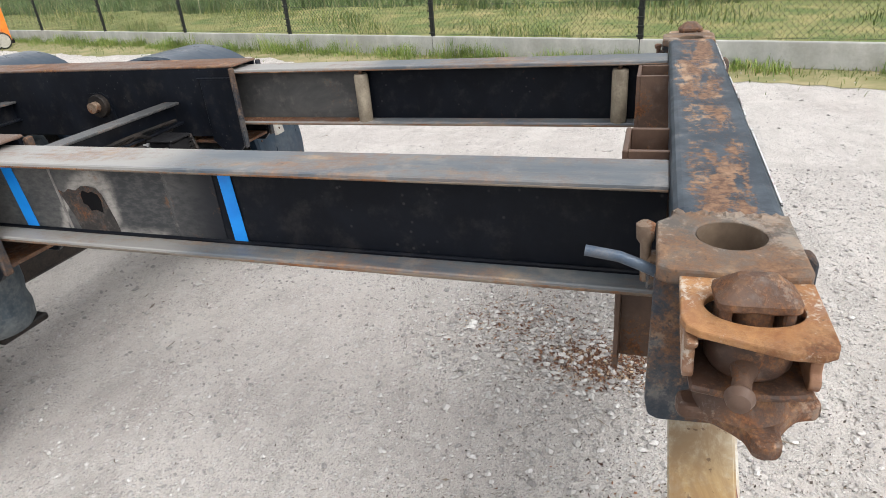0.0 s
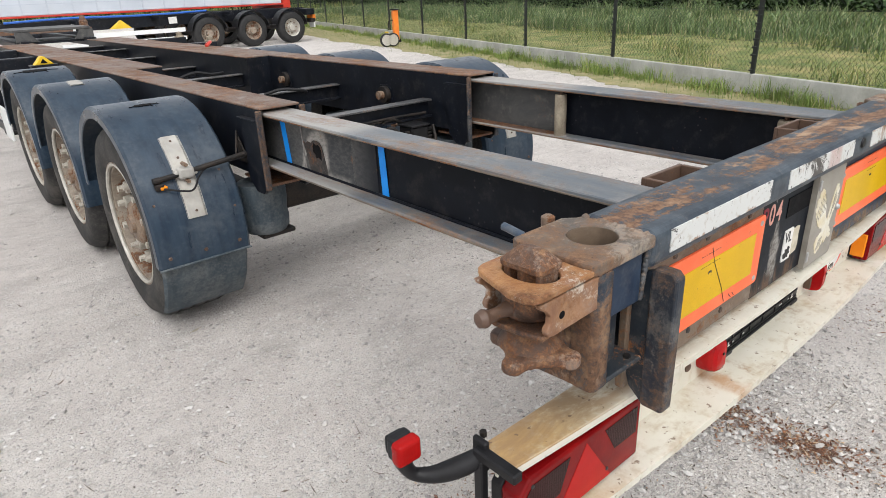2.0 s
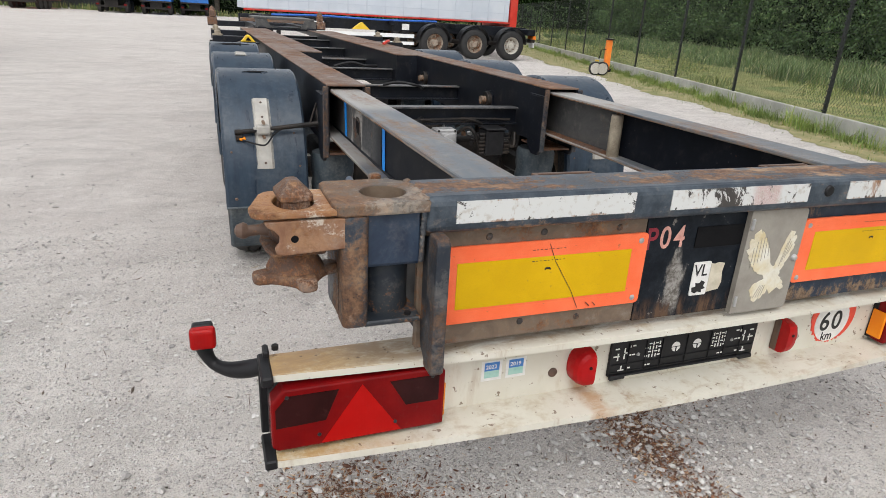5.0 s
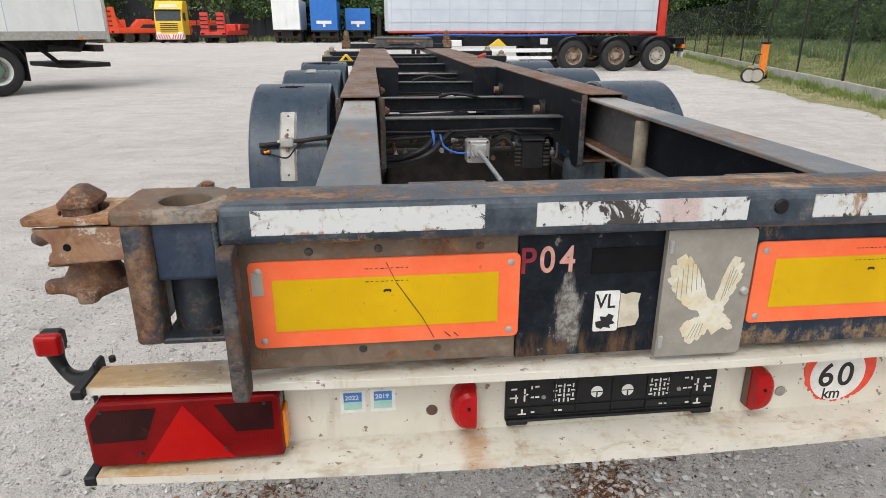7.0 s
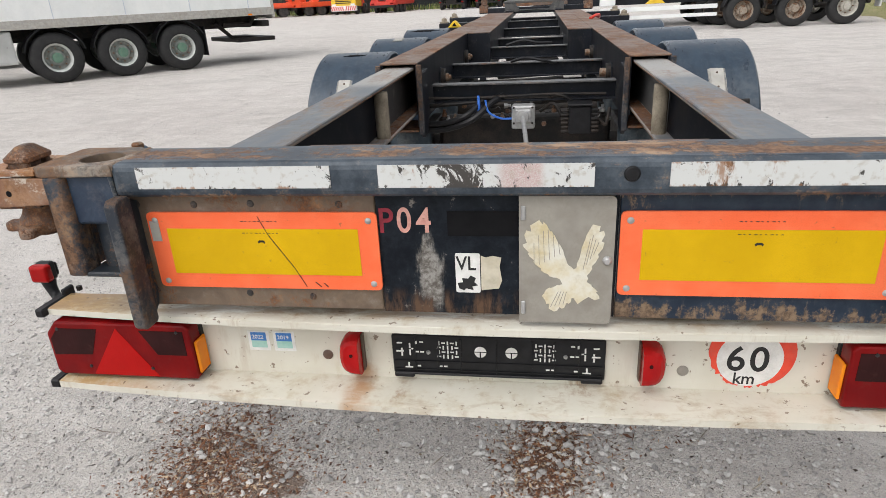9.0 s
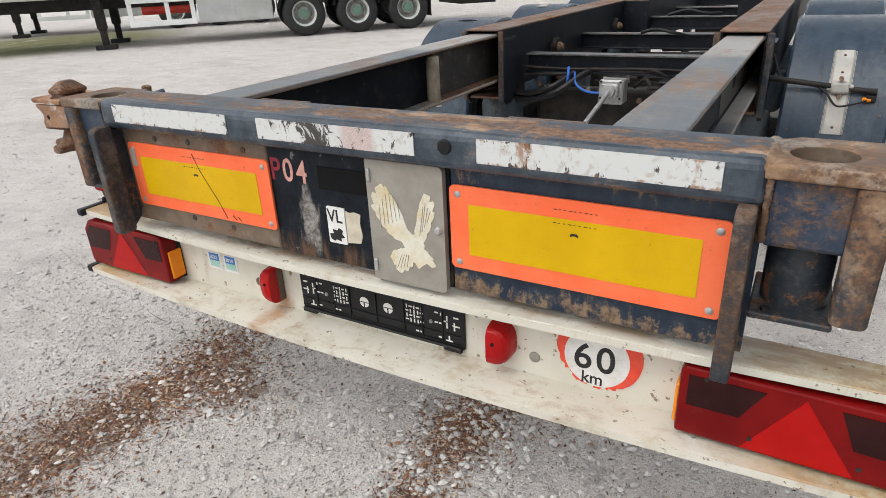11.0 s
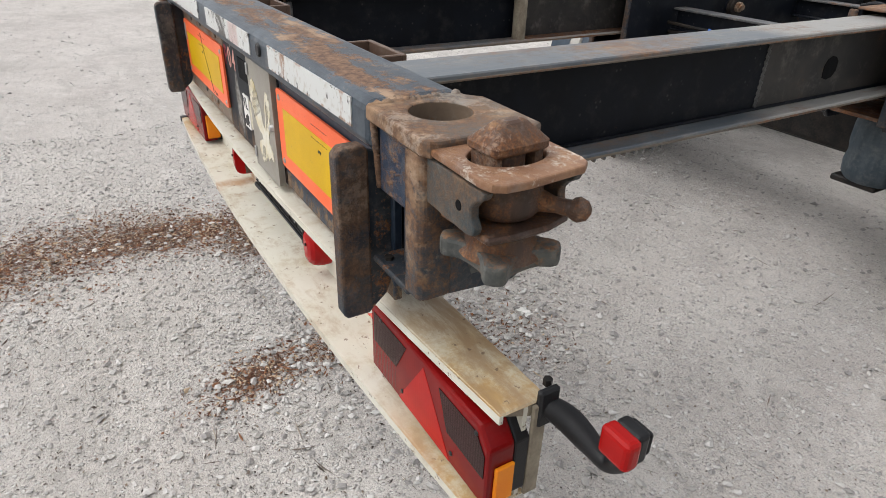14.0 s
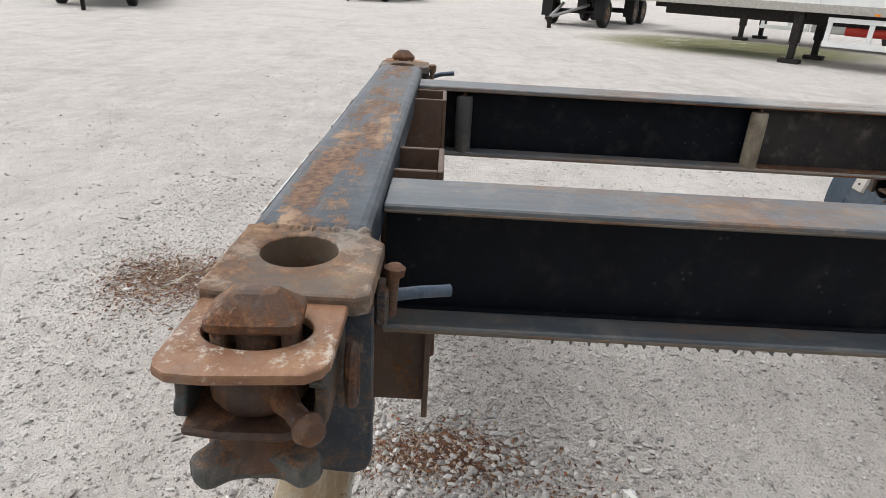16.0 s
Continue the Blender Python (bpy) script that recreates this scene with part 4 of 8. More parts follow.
def corner(s):
    flip = lambda pts: [(s * p[0], p[1]) for p in pts][::s]
    hx, hy = 0.938, 0.052
    plan = [(0.860, -0.037), (1.040, -0.041), (1.055, -0.034), (1.060, -0.018), (1.060, 0.140), (1.050, 0.156), (0.900, 0.158), (0.878, 0.138), (0.860, 0.133)]
    c = part("corner_block", holed(flip(plan), ellipse(s * hx, hy, 0.049, 0.049), 1.022, 1.048, 0.005), m_cornertop, trailer, "worn rusty corner block with a round hole")
    low = 0.0 if s < 0 else 0.012
    post = prism(flip(rounded(0.988, 1.043, -0.041, 0.022, 0.015)), "z", 0.774 + low, 1.023, 0.006, 2)
    part("cheek_post", post, m_corner, c, "rounded rusty post under the corner", True)
    cheek = [(0.010, 1.022), (0.010, 0.773 + low), (0.136, 0.764 + low), (0.152, 0.771 + low), (0.158, 0.80), (0.158, 1.022)]
    part("cheek_plate", prism(cheek, "x", *mirror(s, 1.020, 1.040), 0.005, 2), m_corner, c, "thick side plate in worn navy paint", True)
    x0, x1 = mirror(s, 0.874, 0.990)
    part("cover_plate", box(x0, x1, -0.022, -0.008, 0.907, 1.022, 0.004, 2), m_cover, c, "navy cover plate with rust at its edge")
    part("cover_lip", box(x0, x1, -0.018, -0.003, 0.903, 0.910, 0.002), m_cover, c)
    # floor plate in the dark tone, so the gap's shade is in its colour
    part("floor_plate", box(*mirror(s, 0.868, 0.996), -0.036, 0.14, 0.772, 0.784, 0.003), m_inside, c, "brown floor plate darkened to paint the recess shade")
    part("floor_bolt", lathe([(0, 0.790), (0.008, 0.790), (0.008, 0.783)], 6, "z", (s * 0.895, -0.018, 0)), m_under, c)
    part("sleeve", lathe([(0.054, 0.784), (0.054, 1.022), (0.050, 1.022), (0.050, 0.784)], 28, "z", (s * 0.934, hy, 0)), m_inside, c, "dark round sleeve", True)
    part("sleeve_lining", lathe([(0.0, 0.80), (0.0485, 0.80), (0.0485, 1.0455)], 28, "z", (s * hx, hy, 0)), m_brown, c, "brown rusted bore", True)
    part("inner_plate", box(*mirror(s, 0.858, 0.870), 0.0, 0.135, 0.90, 1.022, 0.003), m_corner, c)
    # guessed plate, black to paint the dark void beside the sleeve
    part("inner_web", box(*mirror(s, 0.840, 0.852), 0.024, 0.134, 0.70, 0.968, 0.002), m_web, c)
    rng = random.Random(5)
    line = [(s * (0.864 + rng.uniform(-0.003, 0.003)), -0.034 + k * 0.0052, 1.0405 + rng.uniform(-0.001, 0.001)) for k in range(33)]
    part("weld_seam", rod(line, [rng.uniform(0.0085, 0.0125) for _ in line], 12), m_cornertop, c, "lumpy rusty weld", True)
    line = [(s * (0.8695 + rng.uniform(-0.001, 0.001)), -0.031 + 0.0003 * k, 1.038 - k * 0.0033) for k in range(40)]
    part("weld_bead", rod(line, [rng.uniform(0.0045, 0.0065) for _ in line], 10), m_corner, c, "upright weld bead", True)
    # lock plate, its cheeks and the lock, all about the lock's own axis
    cx, cy = (-1.128, 0.041) if s < 0 else (1.116, 0.048)
    rear, fore = (0.088, 0.060) if s < 0 else (0.086, 0.076)
    inner = -0.074 if s < 0 else -0.060
    out = [(inner, -0.080), (rear - 0.026, -0.082), (rear - 0.010, -0.077), (rear, -0.062), (rear + 0.002, -0.03), (fore + 0.003, 0.065), (fore - 0.008, 0.079), (fore - 0.024, 0.085), (inner, 0.085)]
    out = [(s * p[0], p[1]) for p in out][::s]
    lockplate = part("lock_plate", holed(out, ellipse(0, 0, 0.041, 0.057, 32), 1.026, 1.038, 0.003), m_lockrust if s < 0 else m_lockbrown, trailer, "bright orange rusted lock plate" if s < 0 else "brown rusted lock plate with pale scale")
    lockplate.matrix_basis = Matrix.Translation((cx, cy, 0))
    for y in (-0.078, 0.064):
        sh = [(-0.095, 1.021), (0.066, 1.021), (0.060, 1.010), (0.046, 1.002), (0.036, 0.990), (0.037, 0.976), (0.043, 0.970), (0.046, 0.963), (0.042, 0.953), (0.028, 0.950), (-0.095, 0.956)]
        part("lock_cheek", prism([(s * p[0], p[1]) for p in sh], "y", y, y + 0.014, 0.003, 2), m_cheek if s > 0 else m_lockbrown, lockplate, "patchy blue-green and brown cheek" if s > 0 else "orange-brown rusted cheek")
    # dark disc on the solid cheek paints the shade inside a bolt hole
    part("cheek_hole_disc", lathe([(0.0, -0.0787), (0.0062, -0.0787), (0.0085, -0.0775)], 16, "y", (s * 0.008, 0, 0.984)), m_tape_and_holes, lockplate, "small dark disc painted as a bolt hole")
    lock = thing_part("twist_lock", trailer)
    lock.matrix_basis = Matrix.Translation((cx, cy, 0)) @ Matrix.Rotation(radians(4), 4, "Z")
    head = bmesh.new()
    loops = []
    for rx, ry, z, e in ((0.026, 0.040, 1.047, 0.5), (0.032, 0.046, 1.048, 0.3), (0.034, 0.048, 1.051, 0.3), (0.034, 0.048, 1.059, 0.3), (0.031, 0.045, 1.062, 0.3), (0.012, 0.024, 1.0825, 0.45), (0.007, 0.016, 1.085, 0.6)):
        loop = []
        for i in range(24):
            ca, sa = math.cos(2 * math.pi * i / 24), math.sin(2 * math.pi * i / 24)
            loop.append(head.verts.new((rx * math.copysign(abs(ca) ** e, ca), ry * math.copysign(abs(sa) ** e, sa), z)))
        loops.append(loop)
    for l0, l1 in zip(loops, loops[1:]):
        for i in range(24):
            head.faces.new((l0[i], l0[(i + 1) % 24], l1[(i + 1) % 24], l1[i]))
    head.faces.new(loops[0][::-1]), head.faces.new(loops[-1])
    part("lock_head", head, m_rust, lock, "rusty wedge-shaped lock head")
    for y in (-0.042, 0.028):
        part("head_foot", box(-0.026, 0.026, y, y + 0.014, 1.004, 1.052, 0.003), m_rust, lock)
    part("shaft", lathe([(0.0, 1.050), (0.024, 1.050), (0.024, 0.86)], 18, "z"), m_darkrust, lock, "", True)
    part("collar", lathe([(0.03, 1.012), (0.048, 1.010), (0.052, 0.995), (0.052, 0.970), (0.046, 0.960), (0.03, 0.958)], 26, "z"), m_darkrust, lock, "", True)
    ux, uy = (-0.97, 0.24) if s < 0 else (0.80, 0.60)
    part("lock_lever", rod([(ux * d, uy * d, 0.980 - h) for d, h in ((0.04, 0), (0.07, 0.003), (0.090, 0.005), (0.094, 0.005), (0.101, 0.005), (0.113, 0.005), (0.118, 0.005))], [0.018, 0.011, 0.012, 0.015, 0.0175, 0.013, 0.004], 14), m_hanger if s < 0 else m_rust, lock, "lever with a ball end", True)
    bracket = prism([(-0.05, -0.07), (s * 0.056, -0.07), (s * 0.064, -0.03), (s * 0.066, 0.03), (s * 0.056, 0.072), (-0.05, 0.072)] if s > 0 else [(0.05, -0.07), (0.05, 0.072), (-0.056, 0.072), (-0.066, 0.03), (-0.064, -0.03), (-0.056, -0.07)], "z", 0.944, 0.954, 0.003)
    part("lock_bracket", bracket, m_darkrust, lock, "bent rusty bracket")
    part("nut_cone", lathe([(0.036, 0.946), (0.044, 0.930), (0.048, 0.918), (0.056, 0.906), (0.060, 0.898), (0.0, 0.885)], 26, "z"), m_rust, lock, "", True)
    star, size = [], 0.91 if s < 0 else 0.86
    for k in range(4):
        a0 = radians(90 * k + (97 if s < 0 else 46))
        for da, r in ((-0.56, 0.062), (-0.34, 0.070), (-0.21, 0.094), (-0.10, 0.100), (0.10, 0.100), (0.21, 0.094), (0.34, 0.070), (0.56, 0.062)):
            star.append((r * size * math.cos(a0 + da), r * size * math.sin(a0 + da) - (0.010 if s < 0 else 0.0)))
    part("star_nut", prism(star, "z", 0.874 if s < 0 else 0.882, 0.899 if s < 0 else 0.914, 0.007, 2), m_rust if s < 0 else m_star, lock, "four-armed star nut")
    if s > 0:
        part("stub_bolt", rod([(0.0, 0.0, 0.896), (-0.010, -0.012, 0.872), (-0.022, -0.034, 0.862)], [0.013, 0.009, 0.0075], 10), m_star, lock, "", True)
        ring = [(1.088 + 0.014 * math.cos(a), 0.141, 0.966 + 0.036 * math.sin(a)) for a in (2 * math.pi * k / 20 for k in range(21))]
        part("lock_link", rod(ring, 0.0075, 8, None, False), m_darkrust, c, "rusty oval link", True)
    # locking pin on the front side
    if s < 0:
        pin = [(-0.972, 0.15, 0.992), (-0.970, 0.18, 1.004), (-0.968, 0.21, 1.014), (-0.966, 0.262, 1.020)]
    else:
        pin = [(0.915, 0.148, 0.974), (0.905, 0.175, 0.973), (0.890, 0.205, 0.971), (0.872, 0.250, 0.967)]
    part("pin_rod", rod(pin, 0.0092, 12), m_pin, c, "steel pin rod with worn blue paint", True)
    part("pin_head", rod([(s * 0.93, 0.170, 0.955), (s * 0.928, 0.172, 1.01 if s > 0 else 1.02), (s * 0.926, 0.173, 1.014 if s > 0 else 1.028), (s * 0.925, 0.174, 1.024 if s > 0 else 1.052), (s * 0.925, 0.174, 1.028 if s > 0 else 1.056)], [0.008, 0.009, 0.014, 0.015, 0.009], 12), m_nut if s < 0 else m_rust, c, "", True)
    part("pin_lug", box(*mirror(s, 0.905, 0.955), 0.15, 0.168, 0.95, 1.0, 0.004), m_corner, c)
    # buffer plate beside the panel
    edge = [(-0.092, 0.668), (-0.084, 0.657), (-0.040, 0.657), (-0.034, 0.664), (-0.034, 0.972), (-0.042, 0.981), (-0.080, 0.981), (-0.092, 0.968)]
    bar = part("buffer_plate", prism(edge, "x", *mirror(s, 0.829, 0.860), 0.005, 2), m_buffer, trailer, "thick rusted vertical buffer bar")
    # web darkened to paint the shade of the same gap
    part("buffer_web", prism([(-0.036, 0.662), (-0.004, 0.69), (0.0055, 0.72), (0.0055, 0.955), (-0.036, 0.972)], "x", *mirror(s, 0.842, 0.856)), m_inside, bar)


def thing_part(name, parent, label=""):
    ob = new(name)
    ob.parent = parent
    return tagged(ob, label) if label else ob


corner(-1)
corner(1)

# ---- bumper ----
def bow(x, y):
    return y + 0.045 * (x / 1.19) ** 2


def flange(z0, z1, y_front, y_back, x0=-1.19, x1=1.19, n=28):
    front = [(x0 + (x1 - x0) * i / n, bow(x0 + (x1 - x0) * i / n, y_front)) for i in range(n + 1)]
    return prism(front + [(x1, y_back), (x0, y_back)], "z", z0, z1, 0.003)


bumper = part("bumper", flange(0.646, 0.652, -0.026, 0.112), m_cream, trailer, "stained cream-painted steel bumper")
part("top_lip", prism([(x, bow(x, -0.027)) for x in np.linspace(-1.19, 1.19, 29)] + [(x, bow(x, -0.020)) for x in np.linspace(1.19, -1.19, 29)], "z", 0.634, 0.651), m_cream, bumper)
part("face_plate", box(-1.188, 1.188, 0.066, 0.074, 0.450, 0.646), m_cream, bumper)
part("lower_flange", flange(0.442, 0.450, -0.060, 0.088), m_cream, bumper)
part("lower_lip", prism([(x, bow(x, -0.062)) for x in np.linspace(-1.19, 1.19, 29)] + [(x, bow(x, -0.054)) for x in np.linspace(1.19, -1.19, 29)], "z", 0.431, 0.4495), m_cream, bumper)
for s in (-1, 1):
    if s < 0:
        part("end_cap", box(-1.212, -1.186, 0.000, 0.116, 0.632, 0.656, 0.004), m_blackplastic, bumper, "black plastic end cap")
        part("end_cap", box(-1.214, -1.186, -0.020, 0.09, 0.428, 0.453, 0.004), m_blackplastic, bumper, "black plastic end cap")
        part("end_cap", box(-1.212, -1.192, 0.088, 0.112, 0.453, 0.632, 0.003), m_blackplastic, bumper, "black plastic end strip")
    else:
        part("end_plate", box(1.1885, 1.1965, 0.080, 0.108, 0.450, 0.646, 0.002), m_pipe, bumper, "brown stained end plate")
        part("end_rib", prism([(0.026, 0.646), (0.108, 0.646), (0.108, 0.628), (0.080, 0.622)], "x", 1.180, 1.187), m_pipe, bumper)


def tail_lamp(s):
    x0, x1, z0, z1 = 0.786 if s < 0 else 0.771, 1.196, 0.461, 0.622
    prof = lambda a, b: (s * a, b)
    shell = [prof(x0, z0), prof(x1 - 0.012, z0), prof(x1, z0 + 0.012), prof(x1, z1 - 0.035), prof(x1 - 0.03, z1), prof(x0 + 0.012, z1), prof(x0, z1 - 0.012)]
    lamp = part("tail_lamp", prism(shell, "y", 0.050, 0.079, 0.004, 2), m_blackplastic, trailer, "large red tail lamp with a bright triangle")
    part("lens", prism(shell, "y", 0.000, 0.051, 0.006, 2), m_red, lamp)
    tri = [prof(0.895, z0 + 0.006), prof(1.085, z0 + 0.006), prof(0.990, z1 - 0.014)]
    part("triangle", prism(tri, "y", -0.0008, 0.001), m_triangle, lamp, "bright red triangle reflector")
    part("dark_lens", prism([prof(1.186, z1 - 0.05), prof(1.186, z1 - 0.098), prof(1.075, z1 - 0.094), prof(1.045, z1 - 0.018), prof(1.16, z1 - 0.018)], "y", -0.0015, 0.001), m_reddark, lamp, "smoked dark lens")
    part("dark_lens", prism([prof(x0 + 0.017, z1 - 0.018), prof(0.925, z1 - 0.018), prof(0.885, z1 - 0.088), prof(x0 + 0.017, z1 - 0.088)], "y", -0.0015, 0.001), m_reddark, lamp, "smoked dark lens")
    part("side_lens", box(*mirror(s, x0 - 0.007, x0 + 0.0015), 0.012, 0.060, z0 + 0.012, z1 - 0.055, 0.003), m_amber, lamp, "amber side lens")
    if s > 0:
        part("side_lens", box(1.1945, 1.203, 0.012, 0.050, z0 + 0.012, z0 + 0.09, 0.003), m_amber, lamp, "amber side lens")
    for x in (0.82, 0.91, 1.09, 1.16):
        part("screw", lathe([(0, -0.003), (0.004, -0.0028), (0.005, 0.0)], 8, "y", (s * x, 0, z0 + (0.03 if x in (0.91, 1.09) else 0.14))), m_ink, lamp)


tail_lamp(-1)
tail_lamp(1)


def stalk_lamp(s):
    if s < 0:
        line, y = [(1.19, 0.105, 0.632), (1.225, 0.128, 0.611), (1.27, 0.158, 0.597), (1.305, 0.184, 0.602), (1.322, 0.192, 0.630), (1.326, 0.194, 0.657)], 0.196
    else:
        line, y = [(1.19, 0.112, 0.634), (1.225, 0.130, 0.620), (1.27, 0.136, 0.607), (1.305, 0.136, 0.602), (1.324, 0.138, 0.622), (1.329, 0.140, 0.644)], 0.142
    arm = bend([(s * p[0], p[1], p[2]) for p in line], 5)
    x, z = s * line[-1][0], line[-1][2] + 0.022
    a = part("stalk_lamp", rod(arm, [0.018 + 0.004 * math.sin(i * 0.3) for i in range(len(arm))], 12), m_blackplastic, trailer, "red marker lamp on a black rubber arm", True)
    part("lamp_holder", box(x - 0.024, x + 0.024, y - 0.010, y + 0.016, z - 0.028, z + 0.028, 0.008, 3), m_blackplastic, a)
    part("rear_lens", box(x - 0.029, x + 0.029, y - 0.034, y - 0.004, z - 0.027, z + 0.026, 0.010, 3), m_redbright, a, "red lens")
    part("front_lens", box(x - 0.021, x + 0.021, y + 0.014, y + 0.026, z - 0.022, z + 0.020, 0.006, 2), m_blackplastic, a, "dark cover")
    part("clamp_plate", box(*mirror(s, 1.186, 1.2), 0.088, 0.128, 0.60, 0.672, 0.004), m_blackplastic, a)
    part("clamp_bolt", lathe([(0.0, 0.012), (0.008, 0.012), (0.008, 0.0)], 6, "z", (s * 1.17, 0.125, 0.655)), m_under, a)


stalk_lamp(-1)
stalk_lamp(1)

FACE = -0.014
for x, way in ((-0.348, -1), (0.338, 1)):
    b = bmesh.new()
    rim, half = [], 0.055
    arc = [math.pi * (i / 14 - 0.5) for i in range(15)]
    for y, wide, tall in ((0.079, 1.0, 1.0), (0.062, 1.0, 1.0), (0.047, 0.97, 0.97), (0.035, 0.89, 0.90), (0.027, 0.72, 0.76), (0.023, 0.42, 0.50)):
        loop = [(x + way * 0.057 * wide * abs(math.cos(a)) ** 0.62, 0.532 + half * tall * math.copysign(abs(math.sin(a)) ** 0.8, a)) for a in arc]
        rim.append([b.verts.new((p, y, q)) for p, q in loop])
    for l0, l1 in zip(rim, rim[1:]):
        for i in range(15):
            b.faces.new((l0[i], l0[(i + 1) % 15], l1[(i + 1) % 15], l1[i]))
    b.faces.new(rim[-1])
    bmesh.ops.recalc_face_normals(b, faces=b.faces)
    marker = part("marker_lamp", b, m_marker, bumper, "red half-round marker lamp")
    marker.location.y = FACE
    part("lamp_base", box(*sorted((x - way * 0.004, x + way * 0.0005)), 0.056, 0.079, 0.480, 0.584, 0.002), m_hanger, marker, "brown lamp base")
    part("screw", lathe([(0, 0.019), (0.004, 0.0195), (0.006, 0.030)], 10, "y", (x + way * 0.018, 0, 0.545)), m_reddark, marker, "", True)
for x, z in ((-0.447, 0.512), (0.440, 0.502)):
    part("grommet", lathe([(0, 0.074), (0.009, 0.074), (0.0135, 0.077), (0.014, 0.081)], 16, "y", (x, 0, z)), m_lid if x > 0 else m_hanger, bumper, "", True).location.y = FACE

holder = part("plate_holder", prism(rounded(-0.269, 0.259, 0.467, 0.580, 0.006), "y", 0.070, 0.080, 0.002), m_blackplastic, bumper, "empty black number plate holder")
holder.location = (-0.002, FACE, 0.003)
part("holder_lip", box(-0.262, 0.252, 0.062, 0.071, 0.468, 0.475, 0.002), m_blackplastic, holder)
for x0, x1 in ((-0.266, -0.214), (0.202, 0.254)):
    part("holder_tab", box(x0, x1, 0.061, 0.072, 0.460, 0.474, 0.003), m_blackplastic, holder)
for z in (0.482, 0.506):
    part("holder_rib", box(-0.262, 0.252, 0.0665, 0.0705, z - 0.0014, z + 0.0014), m_blackplastic, holder)
for x in (-0.210, -0.150, -0.094, -0.006, 0.082, 0.138, 0.198):
    part("holder_rib", box(x - 0.0014, x + 0.0014, 0.0665, 0.0705, 0.475, 0.572), m_blackplastic, holder)
for way in (-1, 1):
    def slot(a0, a1, h0, h1):
        x0, x1 = sorted((-0.006 + way * (0.260 - a0), -0.006 + way * (0.260 - a1)))
        part("slot", box(x0, x1, 0.0690, 0.0705, 0.467 + h0, 0.467 + h1), m_white, holder)

    slot(0.007, 0.027, 0.064, 0.068), slot(0.020, 0.024, 0.052, 0.063), slot(0.020, 0.024, 0.069, 0.075)
    slot(0.041, 0.045, 0.055, 0.072), slot(0.041, 0.045, 0.076, 0.090), slot(0.046, 0.052, 0.072, 0.0755)
    slot(0.056, 0.066, 0.0635, 0.0675), slot(0.069, 0.079, 0.0635, 0.0675)
    slot(0.010, 0.024, 0.088, 0.092), slot(0.056, 0.062, 0.088, 0.096), slot(0.068, 0.078, 0.092, 0.096)
    for i, a in enumerate((0.116, 0.127, 0.138, 0.149, 0.160)):
        for j, h in enumerate((0.048, 0.061, 0.074, 0.087)):
            if (i + j) % 2 or i == 2:
                slot(a, a + 0.0036, h, h + 0.0105)
            else:
                slot(a - 0.003, a + 0.0065, h + 0.004, h + 0.0076)
    slot(0.036, 0.040, 0.021, 0.034), slot(0.028, 0.048, 0.018, 0.0215), slot(0.060, 0.069, 0.022, 0.026)
    slot(0.116, 0.124, 0.023, 0.027), slot(0.128, 0.137, 0.023, 0.027)
    cx = -0.006 + way * 0.0385
    for z0, z1, low in ((0.5215, 0.5355, True), (0.5385, 0.5525, False)):
        half = [(cx + 0.0150 * math.cos(a), 0.537 + (0.0155 if not low else -0.0155) * math.sin(a)) for a in (math.pi * k / 10 for k in range(11))]
        piece = [(px, max(z0, min(z1, pz))) for px, pz in half]
        part("slot", prism(piece, "y", 0.069, 0.0705), m_white, holder)
    part("slot_bar", box(cx - 0.0015, cx + 0.0015, 0.0675, 0.0692, 0.522, 0.536), m_blackplastic, holder)
    part("holder_bolt", lathe([(0, 0.0655), (0.004, 0.066), (0.006, 0.0705)], 10, "y", (-0.006 + way * 0.170, 0, 0.531)), m_zinc, holder, "", True)

def ragged_disc(cx, cz, r):
    """A disc whose rim is torn along its foot."""
    tear = random.Random(8)
    pts = []
    for k in range(96):
        a = 2 * math.pi * k / 96
        low = max(0.0, -math.sin(a + 0.35) - 0.35)
        q = r - tear.uniform(0.0, 0.013) * min(1.0, 2.0 * low)
        pts.append((cx + q * math.cos(a), cz + q * math.sin(a)))
    return pts


sign = part("speed_sign", prism(ragged_disc(0.587, 0.5555, 0.097), "y", 0.0775, 0.080), m_signred, bumper, "round red and white sixty kilometre sticker")
sign.location = (0.004, FACE, 0.0)
part("white_field", prism(ellipse(0.583, 0.5415, 0.074, 0.074, 40), "y", 0.0765, 0.078), m_white, sign)
lettering("digit", "6", 0.093, (0.530, 0.0762, 0.5105), m_ink, sign, 0.96)
lettering("digit", "0", 0.093, (0.582, 0.0762, 0.5105), m_ink, sign, 0.96)
lettering("letters", "km", 0.044, (0.550, 0.0762, 0.4735), m_ink, sign, 0.92)
for x, year in ((-0.632, "2022"), (-0.562, "2019")):
    st = part("inspection_sticker", box(x - 0.029, x + 0.029, 0.0785, 0.080, 0.518, 0.576), m_white, bumper, "small blue and green inspection sticker")
    st.location.y = FACE
    part("blue_field", box(x - 0.021, x + 0.021, 0.0775, 0.079, 0.548, 0.572), m_sticker_blue, st)
    part("green_field", box(x - 0.021, x + 0.021, 0.0775, 0.079, 0.527, 0.548), m_sticker_green, st)
    lettering("year", year, 0.016, (x - 0.018, 0.0772, 0.554), m_white, st)

# ---- sliding rear beams ----


